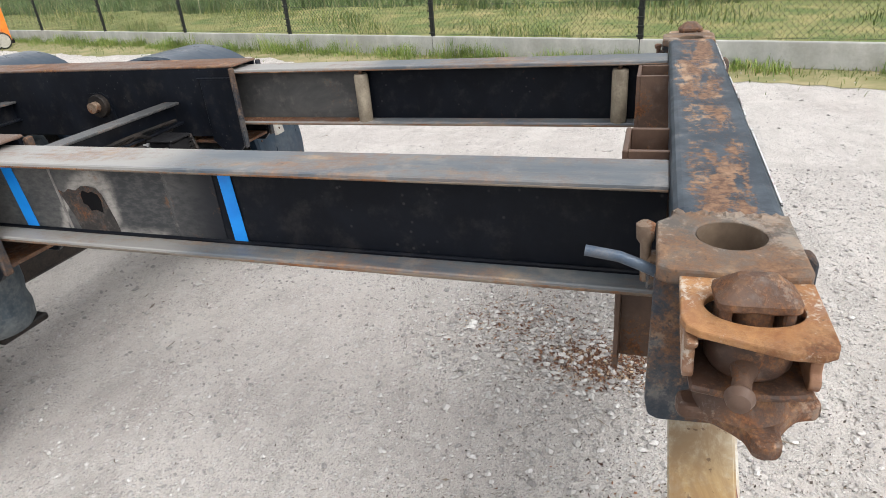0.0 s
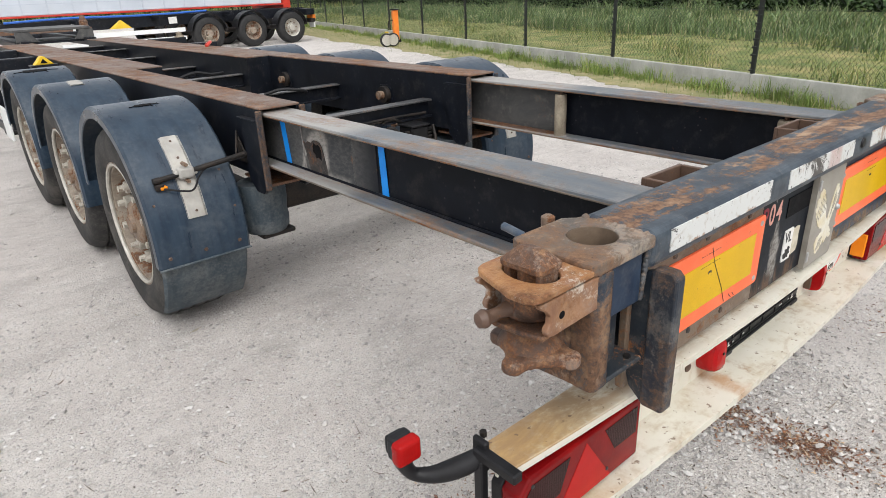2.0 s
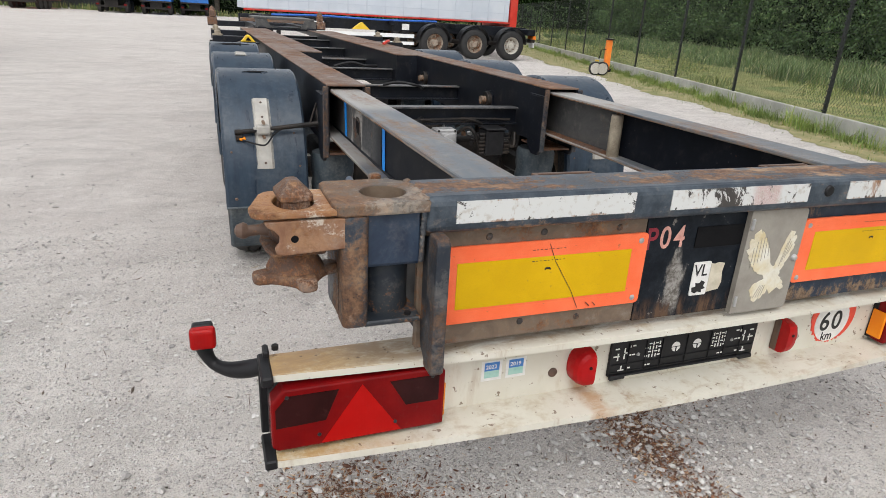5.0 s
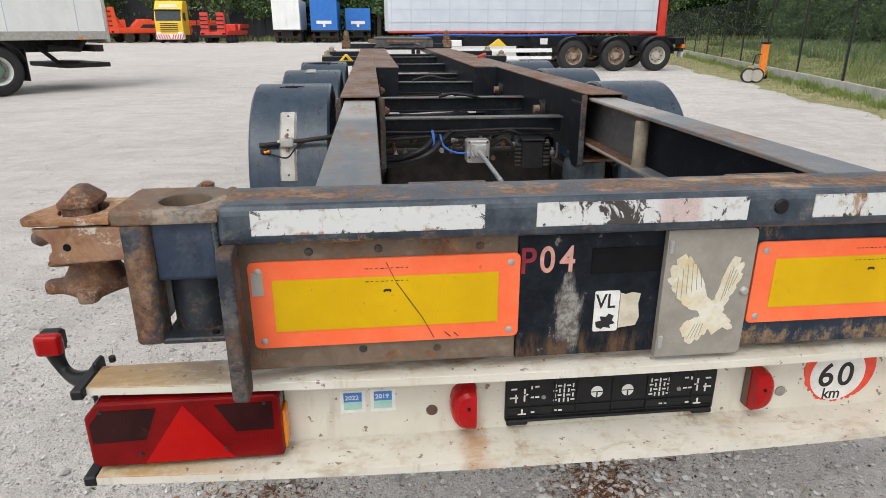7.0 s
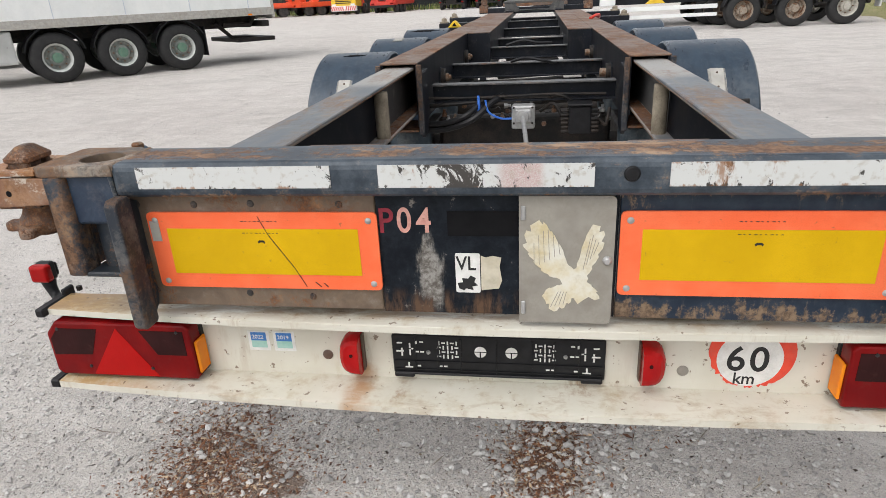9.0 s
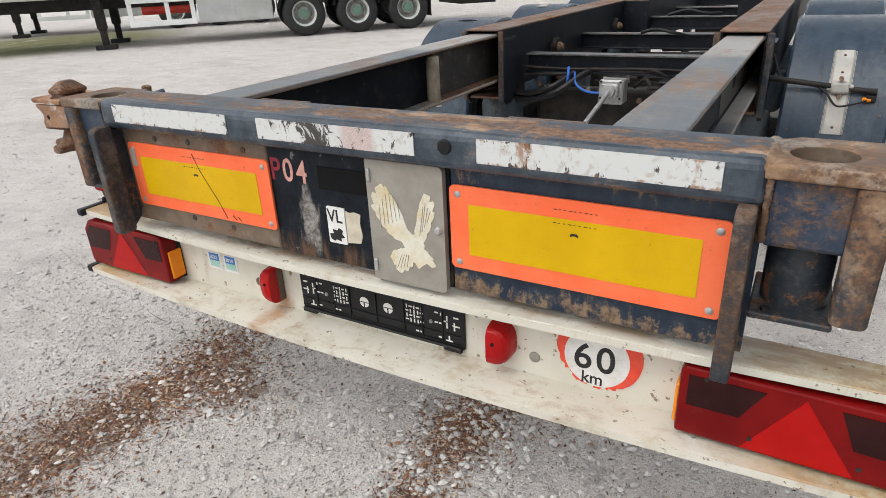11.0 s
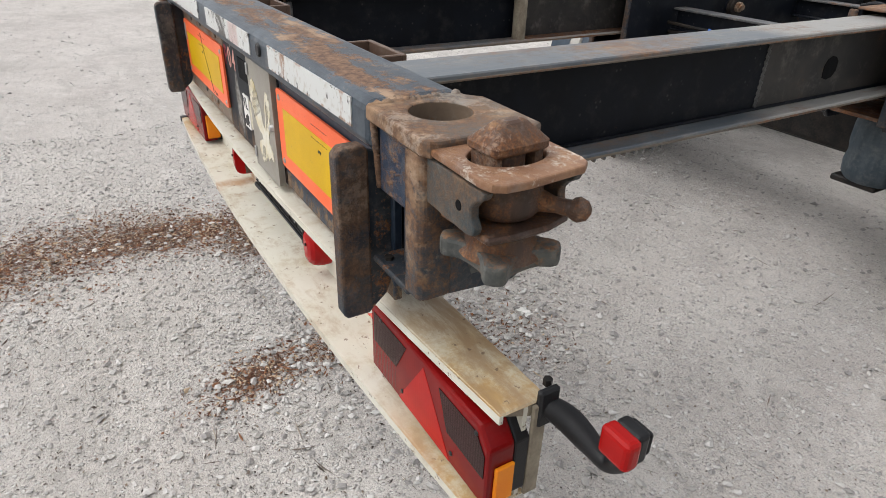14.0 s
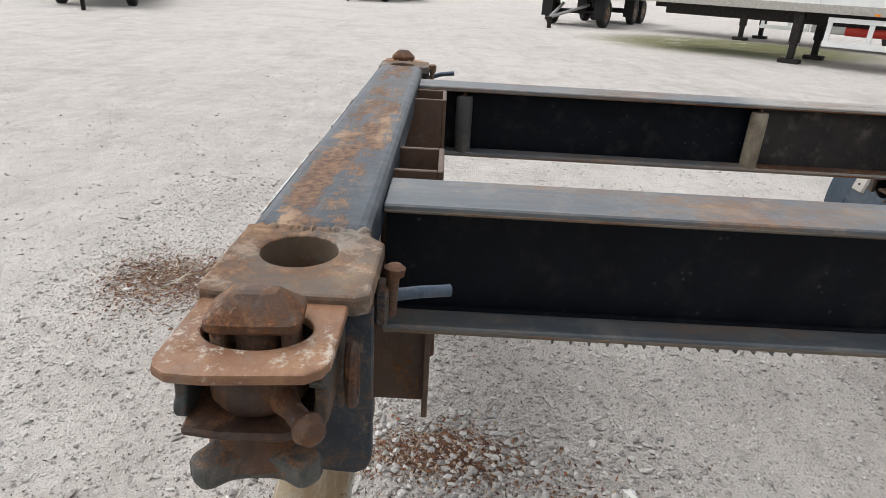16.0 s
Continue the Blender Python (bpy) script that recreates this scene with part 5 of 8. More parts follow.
def sliding_beam(s):
    cx = s * 0.622
    beam = part("sliding_beam", box(*mirror(s, 0.615, 0.629), 0.136, 2.7, 0.802, 1.016), m_web, trailer, "black sliding steel beam")
    part("top_flange", box(*mirror(s, 0.547, 0.698), 0.136, 2.7, 1.018, 1.031, 0.003), m_flange, beam, "scuffed bare top flange")
    part("flange_edge", box(*mirror(s, 0.546, 0.699), 0.137, 2.7, 1.016, 1.0225, 0.002), m_lip, beam, "rusty flange edge")
    part("flange_edge", box(*mirror(s, 0.546, 0.699), 0.137, 2.7, 0.7865, 0.795, 0.002), m_lip, beam, "rusty flange edge")
    part("bottom_flange", box(*mirror(s, 0.547, 0.698), 0.136, 2.7, 0.787, 0.802, 0.003), m_flange, beam, "scuffed bottom flange")
    part("weld_bead", rod([(s * 0.632, 0.14, 0.806), (s * 0.632, 2.65, 0.806)], 0.006, 6), m_web, beam)
    part("worn_section", box(*mirror(s, 0.6125, 0.617), 1.38, 2.69, 0.8025, 1.0155), m_grey if s > 0 else m_browngrey, beam, "bare grey steel web")
    part("worn_section", box(*mirror(s, 0.627, 0.6315), 1.22 if s < 0 else 1.345, 2.69, 0.8025, 1.0155), m_burnt if s < 0 else m_browngrey, beam, "scorched bare web")
    part("rusty_flange", box(*mirror(s, 0.549, 0.610), 1.385, 2.69, 0.8022, 0.8038), m_rust, beam, "rusted lower flange")
    for y in (0.30, 1.355):
        part("tube", lathe([(0.0, 0.800), (0.029, 0.800), (0.030, 0.81), (0.030, 0.99), (0.027, 1.0), (0.0, 1.0)], 18, "z", (s * 0.574, y, 0)), m_pipe if y > 1 or s > 0 else m_grey, beam, "weathered vertical steel tube", True)
        part("stub", lathe([(0.008, 1.0), (0.008, 1.014)], 10, "z", (s * 0.574, y, 0)), m_rust, beam)
    # hanger behind the rear beam
    h = part("bumper_hanger", box(*mirror(s, 0.30, 0.485), 0.222, 0.234, 0.60, 1.028, 0.002), m_hanger, trailer, "brown rusted channel that carries the bumper")
    for x in (0.30, 0.473):
        part("hanger_flange", box(*mirror(s, x, x + 0.012), 0.112, 0.222, 0.60, 1.028, 0.002), m_hanger, h)
    w = part("lower_hanger", box(*mirror(s, 0.600, 0.612), 0.112, 0.222, 0.575, 0.787, 0.002), m_hanger, trailer, "brown rusted hanger plate")
    part("hanger_flange", box(*mirror(s, 0.56, 0.65), 0.214, 0.226, 0.56, 0.787, 0.002), m_hanger, w)
    part("hanger_foot", box(*mirror(s, 0.56, 0.70), 0.088, 0.112, 0.50, 0.62, 0.002), m_hanger, w)
    return beam


beam_l, beam_r = sliding_beam(-1), sliding_beam(1)
for ya, yb, w in ((1.175, 1.180, 0.022), (1.90, 1.92, 0.024)):
    part("paint_mark", prism([(ya - w, 0.803), (ya + w * 0.8, 0.803), (yb + w, 1.015), (yb - w * 0.7, 1.015)], "x", -0.634, -0.6325), m_blue, beam_l, "bright blue sprayed paint mark")
patch = part("burnt_plate", prism([(1.752, 0.930), (1.735, 0.922), (1.715, 0.934), (1.69, 0.930), (1.665, 0.944), (1.64, 0.946), (1.615, 0.940), (1.600, 0.922), (1.588, 0.880), (1.580, 0.850), (1.572, 0.806), (1.712, 0.806), (1.724, 0.855)], "x", -0.6335, -0.631), m_char, beam_l, "dark burnt plate with a ragged hole")
# black patch on the plate paints the dark of the hole
part("cut_hole_patch", prism([(1.612, 0.868), (1.607, 0.905), (1.613, 0.922), (1.632, 0.930), (1.643, 0.926), (1.664, 0.932), (1.674, 0.918), (1.672, 0.893), (1.660, 0.888), (1.652, 0.872), (1.634, 0.876)], "x", -0.6342, -0.632), m_tape_and_holes, patch, "ragged black patch painted as a hole")
part("cut_edge", prism([(1.744, 0.806), (1.752, 0.806), (1.768, 1.013), (1.760, 1.013)], "x", -0.6334, -0.631), m_scorch, beam_l, "pale ground line")
weld = bmesh.new()
for k in range(34):
    lathe([(0, -0.003), (0.003, -0.002), (0.006, 0.0)], 6, "x", (-0.6315, 1.372 + 0.002 * math.sin(k * 2.1), 0.808 + k * 0.006), weld)
part("weld_seam", weld, m_grey, beam_l, "", True)
for k in range(14):
    y = 0.45 + k * 0.034
    part("rack_tooth", prism([(y - 0.005, 0.787), (y + 0.005, 0.787), (y + 0.0015, 0.771), (y - 0.0015, 0.771)], "x", 0.672, 0.684), m_flange, beam_r)

weld = bmesh.new()
for k in range(34):
    lathe([(0, 0.004), (0.004, 0.003), (0.008, 0.0)], 6, "x", (0.6305, 1.338 + 0.003 * math.sin(k * 2.1), 0.806 + k * 0.006), weld)
part("weld_seam", weld, m_grey, beam_r, "", True)
# the right beam's hole is a black patch on its web too
part("cut_hole_patch", prism([(1.655, 0.868), (1.650, 0.905), (1.662, 0.925), (1.682, 0.934), (1.705, 0.930), (1.722, 0.915), (1.724, 0.885), (1.708, 0.866), (1.680, 0.860)], "x", 0.6312, 0.633), m_tape_and_holes, beam_r, "ragged black patch painted as a hole")

# ---- main frame ----


def main_beam(s):
    y0, y1 = 1.96, 9.4
    m = part("main_beam", box(*mirror(s, 0.704, 0.716), y0, y1, 0.735, 1.046), m_chassis, trailer, "black main beam with a rusty top")
    part("inner_web", box(*mirror(s, 0.524, 0.536), y0, 4.36, 0.735, 1.046), m_chassis, m)
    part("top_plate", box(*mirror(s, 0.522, 0.718), y0 - 0.008, y1, 1.046, 1.056, 0.003), m_top, m, "rusty brown top plate")
    part("wide_top", box(*mirror(s, 0.326, 0.521), 4.36, y1, 1.046, 1.0555, 0.002), m_top, m, "rusty brown top plate")
    part("step_plate", box(*mirror(s, 0.33, 0.536), 4.36, 4.372, 0.70, 1.046), m_chassis, m)
    part("deep_web", box(*mirror(s, 0.33, 0.342), 4.372, y1, 0.70, 1.046), m_chassis, m)
    part("bottom_plate", box(*mirror(s, 0.53, 0.71), 2.75, y1, 0.727, 0.735), m_chassis, m)
    for a, b in ((0.716, 0.736), (0.504, 0.524)):
        part("end_post", prism([(1.955, 0.70), (1.99, 0.665), (2.06, 0.665), (2.12, 0.72), (2.12, 1.0), (1.955, 1.0)], "x", *mirror(s, a, b), 0.003), m_chassis, m, "dark end post")
        part("rust_edge", box(*mirror(s, a - 0.004, b + 0.004), 1.940, 1.956, 0.69, 1.046, 0.004), m_buffer, m, "worn rusty edge bar")
        part("post_cap", box(*mirror(s, a, b + 0.01), 1.955, 2.14, 1.0, 1.006, 0.001), m_chassis, m)
    part("end_floor", box(*mirror(s, 0.536, 0.704), 1.96, 2.25, 0.70, 0.712), m_rust, m, "rusty floor plate")
    for y in (2.74, 4.08):
        r = part("roller", lathe([(0.0, 0.0), (0.052, 0.0), (0.055, 0.006), (0.055, 0.028), (0.048, 0.034), (0.0, 0.034)], 22, "x", (0, 0, 0)), m_under, m, "round roller boss")
        r.matrix_basis = Matrix.Translation((s * 0.524 - (0.034 if s > 0 else 0), y, 0.884))
        part("roller_bolt", lathe([(0.0, 0.0), (0.026, 0.0), (0.026, 0.05), (0.016, 0.056), (0.016, 0.066), (0.0, 0.068)], 14, "x", (-0.034 if s > 0 else 0.0, 0, 0)), m_nut, r, "", True)
        part("roller_plate", prism([(y - 0.075, 0.80), (y - 0.06, 0.92), (y - 0.02, 0.945), (y + 0.06, 0.94), (y + 0.075, 0.80)], "x", *mirror(s, 0.517, 0.5235)), m_chassis, m)
    return m


frame_l, frame_r = main_beam(-1), main_beam(1)
for y, w, z0, z1 in ((2.26, 0.504, 0.800, 0.902), (3.30, 0.524, 0.805, 0.905), (4.46, 0.33, 0.82, 0.92), (5.5, 0.33, 0.82, 0.92), (6.6, 0.33, 0.86, 0.96), (7.6, 0.33, 0.9, 1.0), (8.6, 0.33, 0.9, 1.0)):
    c = part("cross_member", box(-w, w, y + 0.036, y + 0.046, z0 + 0.010, z1 - 0.010), m_chassis, trailer, "black cross member")
    part("upper_flange", box(-w, w, y, y + 0.082, z1 - 0.010, z1, 0.002), m_worn_bright, c, "worn edge flange, paler for its highlight")
    part("lower_flange", box(-w, w, y, y + 0.082, z0, z0 + 0.010, 0.002), m_chassis, c)
for a, b in (((-0.30, 5.6, 0.78), (0.30, 6.5, 0.80)), ((0.30, 5.6, 0.78), (-0.30, 6.5, 0.80))):
    part("diagonal_brace", rod([a, b], 0.022, 8), m_under, trailer)

# running gear seen between the beams
part("brake_unit", box(-0.50, 0.50, 2.40, 2.50, 0.42, 0.70, 0.03, 3), m_under, trailer, "grimy black axle housing")
GEAR = Matrix.Translation((-0.085, -0.20, 0.075))
act = part("actuator", box(0.030, 0.156, 2.36, 2.46, 0.590, 0.715, 0.008), m_zinc, trailer, "grey valve box with a ribbed rod")
act.matrix_basis = GEAR
part("actuator_rib", box(0.05, 0.135, 2.33, 2.36, 0.63, 0.70, 0.005), m_zinc, act)
part("actuator_face", lathe([(0.0, 2.315), (0.03, 2.316), (0.036, 2.33)], 18, "y", (0.092, 0, 0.665)), m_zinc, act, "", True)
part("actuator_rod", rod([(0.092, 2.32, 0.660), (0.104, 2.15, 0.640), (0.122, 1.86, 0.605)], 0.0115, 10), m_zinc, act, "", True)
for x in (0.042, 0.142):
    for z in (0.623, 0.707):
        part("bolt", lathe([(0, 2.352), (0.006, 2.352), (0.006, 2.362)], 6, "y", (x, 0, z)), m_under, act)
valve = part("valve_block", box(0.335, 0.455, 2.34, 2.46, 0.56, 0.71, 0.008), m_blackplastic, trailer, "black plastic valve block")
valve.matrix_basis = GEAR
part("valve_lid", box(0.33, 0.46, 2.33, 2.47, 0.71, 0.722, 0.004), m_blackplastic, valve)
for k in range(6):
    part("fitting", lathe([(0, 0.0), (0.010, 0.0), (0.010, 0.03), (0.006, 0.04), (0, 0.04)], 8, "x", (0.297, 2.36, 0.575 + 0.022 * k)), m_under, valve)
    part("fitting", lathe([(0, 0.0), (0.010, 0.0), (0.010, 0.03), (0.006, 0.04), (0, 0.04)], 8, "x", (0.455, 2.36, 0.575 + 0.022 * k)), m_under, valve)
rng = random.Random(3)
for pts, r, mt in (
    ([(-0.50, 2.35, 0.60), (-0.36, 2.30, 0.615), (-0.22, 2.28, 0.665), (-0.12, 2.36, 0.74), (-0.05, 2.45, 0.77)], 0.018, m_blackplastic),
    ([(-0.50, 2.34, 0.64), (-0.38, 2.30, 0.645), (-0.25, 2.28, 0.69), (-0.17, 2.38, 0.75)], 0.016, m_blackplastic),
    ([(-0.15, 2.34, 0.76), (-0.13, 2.31, 0.70), (-0.06, 2.30, 0.665), (0.03, 2.33, 0.66)], 0.006, m_hose_blue),
    ([(-0.19, 2.36, 0.78), (-0.185, 2.33, 0.73), (-0.19, 2.33, 0.67)], 0.008, m_hose_blue),
    ([(0.15, 2.42, 0.68), (0.22, 2.36, 0.73), (0.27, 2.34, 0.66), (0.30, 2.36, 0.60)], 0.010, m_under),
    ([(0.16, 2.44, 0.72), (0.24, 2.40, 0.77), (0.32, 2.40, 0.74)], 0.009, m_under),
    ([(-0.5, 2.42, 0.72), (-0.3, 2.40, 0.735), (0.1, 2.44, 0.75), (0.48, 2.42, 0.735)], 0.011, m_under),
    ([(-0.5, 2.40, 0.77), (-0.2, 2.40, 0.765), (0.2, 2.40, 0.775), (0.5, 2.40, 0.77)], 0.008, m_under),
    ([(0.46, 2.36, 0.64), (0.50, 2.32, 0.62), (0.52, 2.36, 0.70)], 0.010, m_under),
    ([(-0.1, 3.2, 0.92), (0.0, 3.15, 0.945), (0.12, 3.1, 0.93), (0.2, 3.2, 0.90)], 0.010, m_blackplastic),
    ([(-0.2, 4.5, 0.93), (-0.05, 4.5, 0.965), (0.08, 4.5, 0.94), (0.2, 4.55, 0.935)], 0.012, m_blackplastic),
):
    hose = part("air_hose", rod(bend(pts, 5), r, 8), mt, trailer, "", True)
    if pts[0][1] < 3:
        hose.matrix_basis = Matrix.Translation((-0.05, -0.14, 0.06))
for k in range(34):
    x, y, z = rng.uniform(-0.48, 0.48), rng.uniform(2.3, 2.45), rng.uniform(0.66, 0.79)
    part("fitting", lathe([(0, 0), (0.014, 0), (0.014, 0.02), (0.008, 0.024), (0.008, 0.04), (0, 0.04)], 8, rng.choice("xyz"), (x, y, z)), rng.choice((m_under, m_under, m_rust, m_nut, m_zinc)), trailer)
for y in (2.6, 3.88, 5.16):
    part("axle_tube", rod([(-0.80, y, 0.49), (0.80, y, 0.49)], 0.065, 16), m_under, trailer, "grimy axle tube", True)
    for s in (-1, 1):
        part("trailing_arm", box(*mirror(s, 0.56, 0.66), y - 0.35, y + 0.5, 0.47, 0.60, 0.02), m_under, trailer)
        part("air_bellow", lathe([(0.0, 0.41), (0.10, 0.41), (0.115, 0.43), (0.12, 0.48), (0.113, 0.52), (0.12, 0.56), (0.12, 0.63), (0.11, 0.66), (0.0, 0.66)], 24, "z", (s * 0.64, y - 0.36, 0)), m_flap, trailer, "black rubber air bellow", True)
        part("bellow_foot", box(*mirror(s, 0.52, 0.70), y - 0.44, y - 0.28, 0.385, 0.41, 0.006), m_under, trailer)
for y in np.arange(2.7, 7.5, 0.55):
    part("chassis_pipe", rod([(-0.3, y, 0.62), (0.3, y + 0.2, 0.62)], 0.03, 8), m_under, trailer)

# ---- wheels and mudguards ----


def wheel_template():
    w = thing_part("wheel", trailer, "dusty trailer wheel with a stained pale rim")
    R, wd = 0.488, 0.365
    prof = [(0.30, -wd / 2 + 0.02), (0.33, -wd / 2), (0.40, -wd / 2 - 0.004), (0.45, -wd / 2 + 0.006), (R - 0.012, -wd / 2 + 0.035)]
    for g in (-0.10, -0.035, 0.035, 0.10):
        prof += [(R, g - 0.009), (R - 0.014, g - 0.007), (R - 0.014, g + 0.007), (R, g + 0.009)]
    prof += [(R - 0.012, wd / 2 - 0.035), (0.45, wd / 2 - 0.006), (0.40, wd / 2 + 0.004), (0.33, wd / 2), (0.30, wd / 2 - 0.02)]
    part("tyre", lathe(prof, 56, "x"), m_rubber, w, "", True)
    part("rim", lathe([(0.300, -0.168), (0.312, -0.172), (0.306, -0.160), (0.288, -0.150), (0.278, -0.10), (0.268, -0.04), (0.245, -0.02)], 48, "x"), m_rim, w, "brown stained rim", True)
    part("rim_edge", lathe([(0.306, -0.1725), (0.301, -0.176), (0.294, -0.173), (0.291, -0.164), (0.294, -0.156)], 48, "x"), m_rimedge, w, "pale worn rim edge", True)
    part("disc", lathe([(0.268, -0.030), (0.240, -0.050), (0.222, -0.088), (0.15, -0.092), (0.0, -0.092)], 40, "x"), m_under, w, "grimy wheel disc", True)
    part("hub", lathe([(0.14, -0.062), (0.118, -0.075), (0.108, -0.135), (0.09, -0.15), (0.05, -0.152), (0.045, -0.17), (0.0, -0.172)], 28, "x"), m_nut, w, "rusty hub cap", True)
    for k in range(10):
        a = 2 * math.pi * k / 10
        part("wheel_nut", lathe([(0.0, -0.156), (0.017, -0.160), (0.019, -0.130), (0.034, -0.126), (0.036, -0.090)], 6, "x", (0, 0.190 * math.cos(a), 0.190 * math.sin(a))), m_studs, w, "pale worn wheel nut")
        a += math.pi / 10
        # hand holes are dark discs set on the closed wheel disc
        part("hand_hole", lathe([(0.0, -0.069), (0.018, -0.069), (0.018, -0.060)], 14, "x", (0, 0.236 * math.cos(a), 0.236 * math.sin(a))), m_under, w)
    return w


w0 = wheel_template()
w0.matrix_basis = pose(-1.015, 2.6, 0.488, 20, 0, 0)
for y in (3.88, 5.16):
    copy_thing(w0, pose(-1.015, y, 0.488, y * 40, 0, 0))
for y in (2.6, 3.88, 5.16):
    copy_thing(w0, pose(1.015, y, 0.488, y * 70, 0, 180))


def arc_shell(x0, x1, r, t, a0, a1, lip, n=30):
    """A bent sheet about the x axis with turned-down side lips."""
    b = bmesh.new()
    prof = [(x0, r - lip), (x0, r - 0.012), (x0 + 0.012, r), (x1 - 0.012, r), (x1, r - 0.012), (x1, r - lip)]
    prof = prof + [(x + (t if i < 3 else -t if i > 2 else 0), rr - t) for i, (x, rr) in reversed(list(enumerate(prof)))]
    loops = []
    for i in range(n + 1):
        a = radians(a0 + (a1 - a0) * i / n)
        loops.append([b.verts.new((x, rr * math.cos(a), rr * math.sin(a))) for x, rr in prof])
    k = len(prof)
    for l0, l1 in zip(loops, loops[1:]):
        for i in range(k):
            b.faces.new((l0[i], l0[(i + 1) % k], l1[(i + 1) % k], l1[i]))
    b.faces.new(loops[0]), b.faces.new(loops[-1][::-1])
    return b


def mudguard(s, y, full, torn):
    tear = 0.62 if full else 1.35
    g = part("mudguard", arc_shell(-0.212, 0.212, 0.560, 0.005, 10, 190, 0.05), m_guard, trailer, "faded blue-grey plastic mudguard", True)
    g.matrix_basis = Matrix.Translation((s * 1.008, y + 0.045, 0.50))
    if torn:
        # black pieces laid on the guard paint the dark inside its tears
        for pts in ([(-0.075, -0.030), (-0.045, -0.036), (-0.02, -0.028), (0.02, -0.036), (0.045, -0.022), (0.05, 0.018), (0.02, 0.012), (0.0, 0.022), (-0.04, 0.012), (-0.07, 0.016)], [(-0.03, -0.03), (-0.025, -0.055), (-0.02, -0.03)], [(0.03, -0.033), (0.046, -0.065), (0.039, -0.03)], [(-0.073, -0.02), (-0.12, -0.03), (-0.072, -0.008)], [(0.048, -0.01), (0.10, -0.018), (0.05, 0.002)]):
            b = bmesh.new()
            rims = []
            for r in (0.5575, 0.5626):
                rims.append([b.verts.new((s * -p[0] * tear, r * math.sin(p[1] * 1.45 * tear - 0.17), r * math.cos(p[1] * 1.45 * tear - 0.17))) for p in pts])
                b.faces.new(rims[-1])
            for i in range(len(pts)):
                j = (i + 1) % len(pts)
                b.faces.new((rims[0][i], rims[0][j], rims[1][j], rims[1][i]))
            part("tear", b, m_tape_and_holes, g, "black patch painted as a torn gap")
    if full:
        part("flap", arc_shell(-0.20, 0.20, 0.548, 0.004, 188, 222, 0.012, 8), m_flap, g, "dusty rubber flap", True)
        part("edge_bead", rod([(-0.212, 0.562 * math.cos(radians(190)), 0.562 * math.sin(radians(190))), (0.212, 0.562 * math.cos(radians(190)), 0.562 * math.sin(radians(190)))], 0.006, 8), m_flap, g)
        for x in (-0.16, 0.0, 0.16):
            r = part("rivet", lathe([(0, 0.566), (0.007, 0.5655), (0.010, 0.558)], 10, "y", (x, 0, 0)), m_hanger, g, "", True)
            r.matrix_basis = Matrix.Rotation(radians(185), 4, "X")
        for x, a in ((0.15, 150), (0.17, 168), (-0.17, 160)):
            r = part("rivet", lathe([(0, 0.564), (0.005, 0.564), (0.007, 0.558)], 8, "y", (-s * x, 0, 0)), m_hanger, g, "", True)
            r.matrix_basis = Matrix.Rotation(radians(a), 4, "X")
        cx = s * 0.005
        strip = arc_shell(cx - 0.044, cx + 0.044, 0.568, 0.004, 129, 169, 0.006, 10)
        st = part("mount_strip", strip, m_alu, g, "stained aluminium mounting strip", True)
        for a in (132, 141, 166):
            part("rivet", lathe([(0, 0.5725), (0.004, 0.5725), (0.007, 0.566)], 10, "y"), m_hanger, st).matrix_basis = Matrix.Translation((cx, 0, 0)) @ Matrix.Rotation(radians(a), 4, "X")
        a = radians(149)
        yy, zz = 0.585 * math.cos(a), 0.585 * math.sin(a)
        arm = part("mount_arm", rod([(s * 0.132, yy - 0.004, zz - 0.012), (0.0, yy, zz), (-s * 0.275, yy - 0.02, zz + 0.035)], 0.012, 12), m_under, g, "black tube arm", True)
        part("clamp", box(cx - 0.036, cx + 0.036, yy - 0.02, yy + 0.02, zz - 0.026, zz + 0.026, 0.012, 2), m_alu, arm, "pale cast clamp")
        for dx in (-0.026, 0.026):
            part("clamp_ear", box(cx + dx * 1.5 - 0.012, cx + dx * 1.5 + 0.012, yy - 0.012, yy + 0.012, zz - 0.014, zz + 0.014, 0.006, 2), m_alu, arm)
        for dz in (-0.035, 0.038):
            part("clamp_bolt", lathe([(0, yy - 0.028), (0.009, yy - 0.028), (0.009, yy + 0.02)], 6, "y", (cx, 0, zz + dz)), m_nut, arm)
        part("arm_end", lathe([(0.0, -0.016), (0.014, -0.016), (0.015, 0.012), (0, 0.012)], 12, "x", (s * 0.132, yy - 0.004, zz - 0.012)), m_under, arm)
        part("side_marker", box(*mirror(s, 0.095, 0.13), yy - 0.022, yy + 0.005, zz - 0.054, zz - 0.036, 0.005), m_amber, arm, "small amber marker lamp")
        part("marker_base", box(*mirror(s, 0.108, 0.145), yy - 0.02, yy + 0.01, zz - 0.055, zz - 0.026, 0.005), m_under, arm)
        part("cable", rod(bend([(s * 0.12, yy - 0.015, zz - 0.045), (s * 0.05, yy - 0.045, zz - 0.065), (-s * 0.0, yy - 0.05, zz - 0.068), (-s * 0.045, yy - 0.025, zz - 0.02), (-s * 0.10, yy - 0.005, zz + 0.005), (-s * 0.26, yy - 0.02, zz + 0.02)], 5), 0.0045, 7), m_blackplastic, arm, "", True)
        part("stay", rod([(-s * 0.23, yy - 0.01, zz + 0.03), (-s * 0.275, yy + 0.05, zz + 0.13)], 0.005, 7), m_under, arm)
        part("stay_plate", prism([(yy - 0.04, zz - 0.01), (yy + 0.06, zz - 0.01), (yy + 0.06, zz + 0.12)], "x", *mirror(-s, 0.272, 0.28)), m_under, arm)
    return g


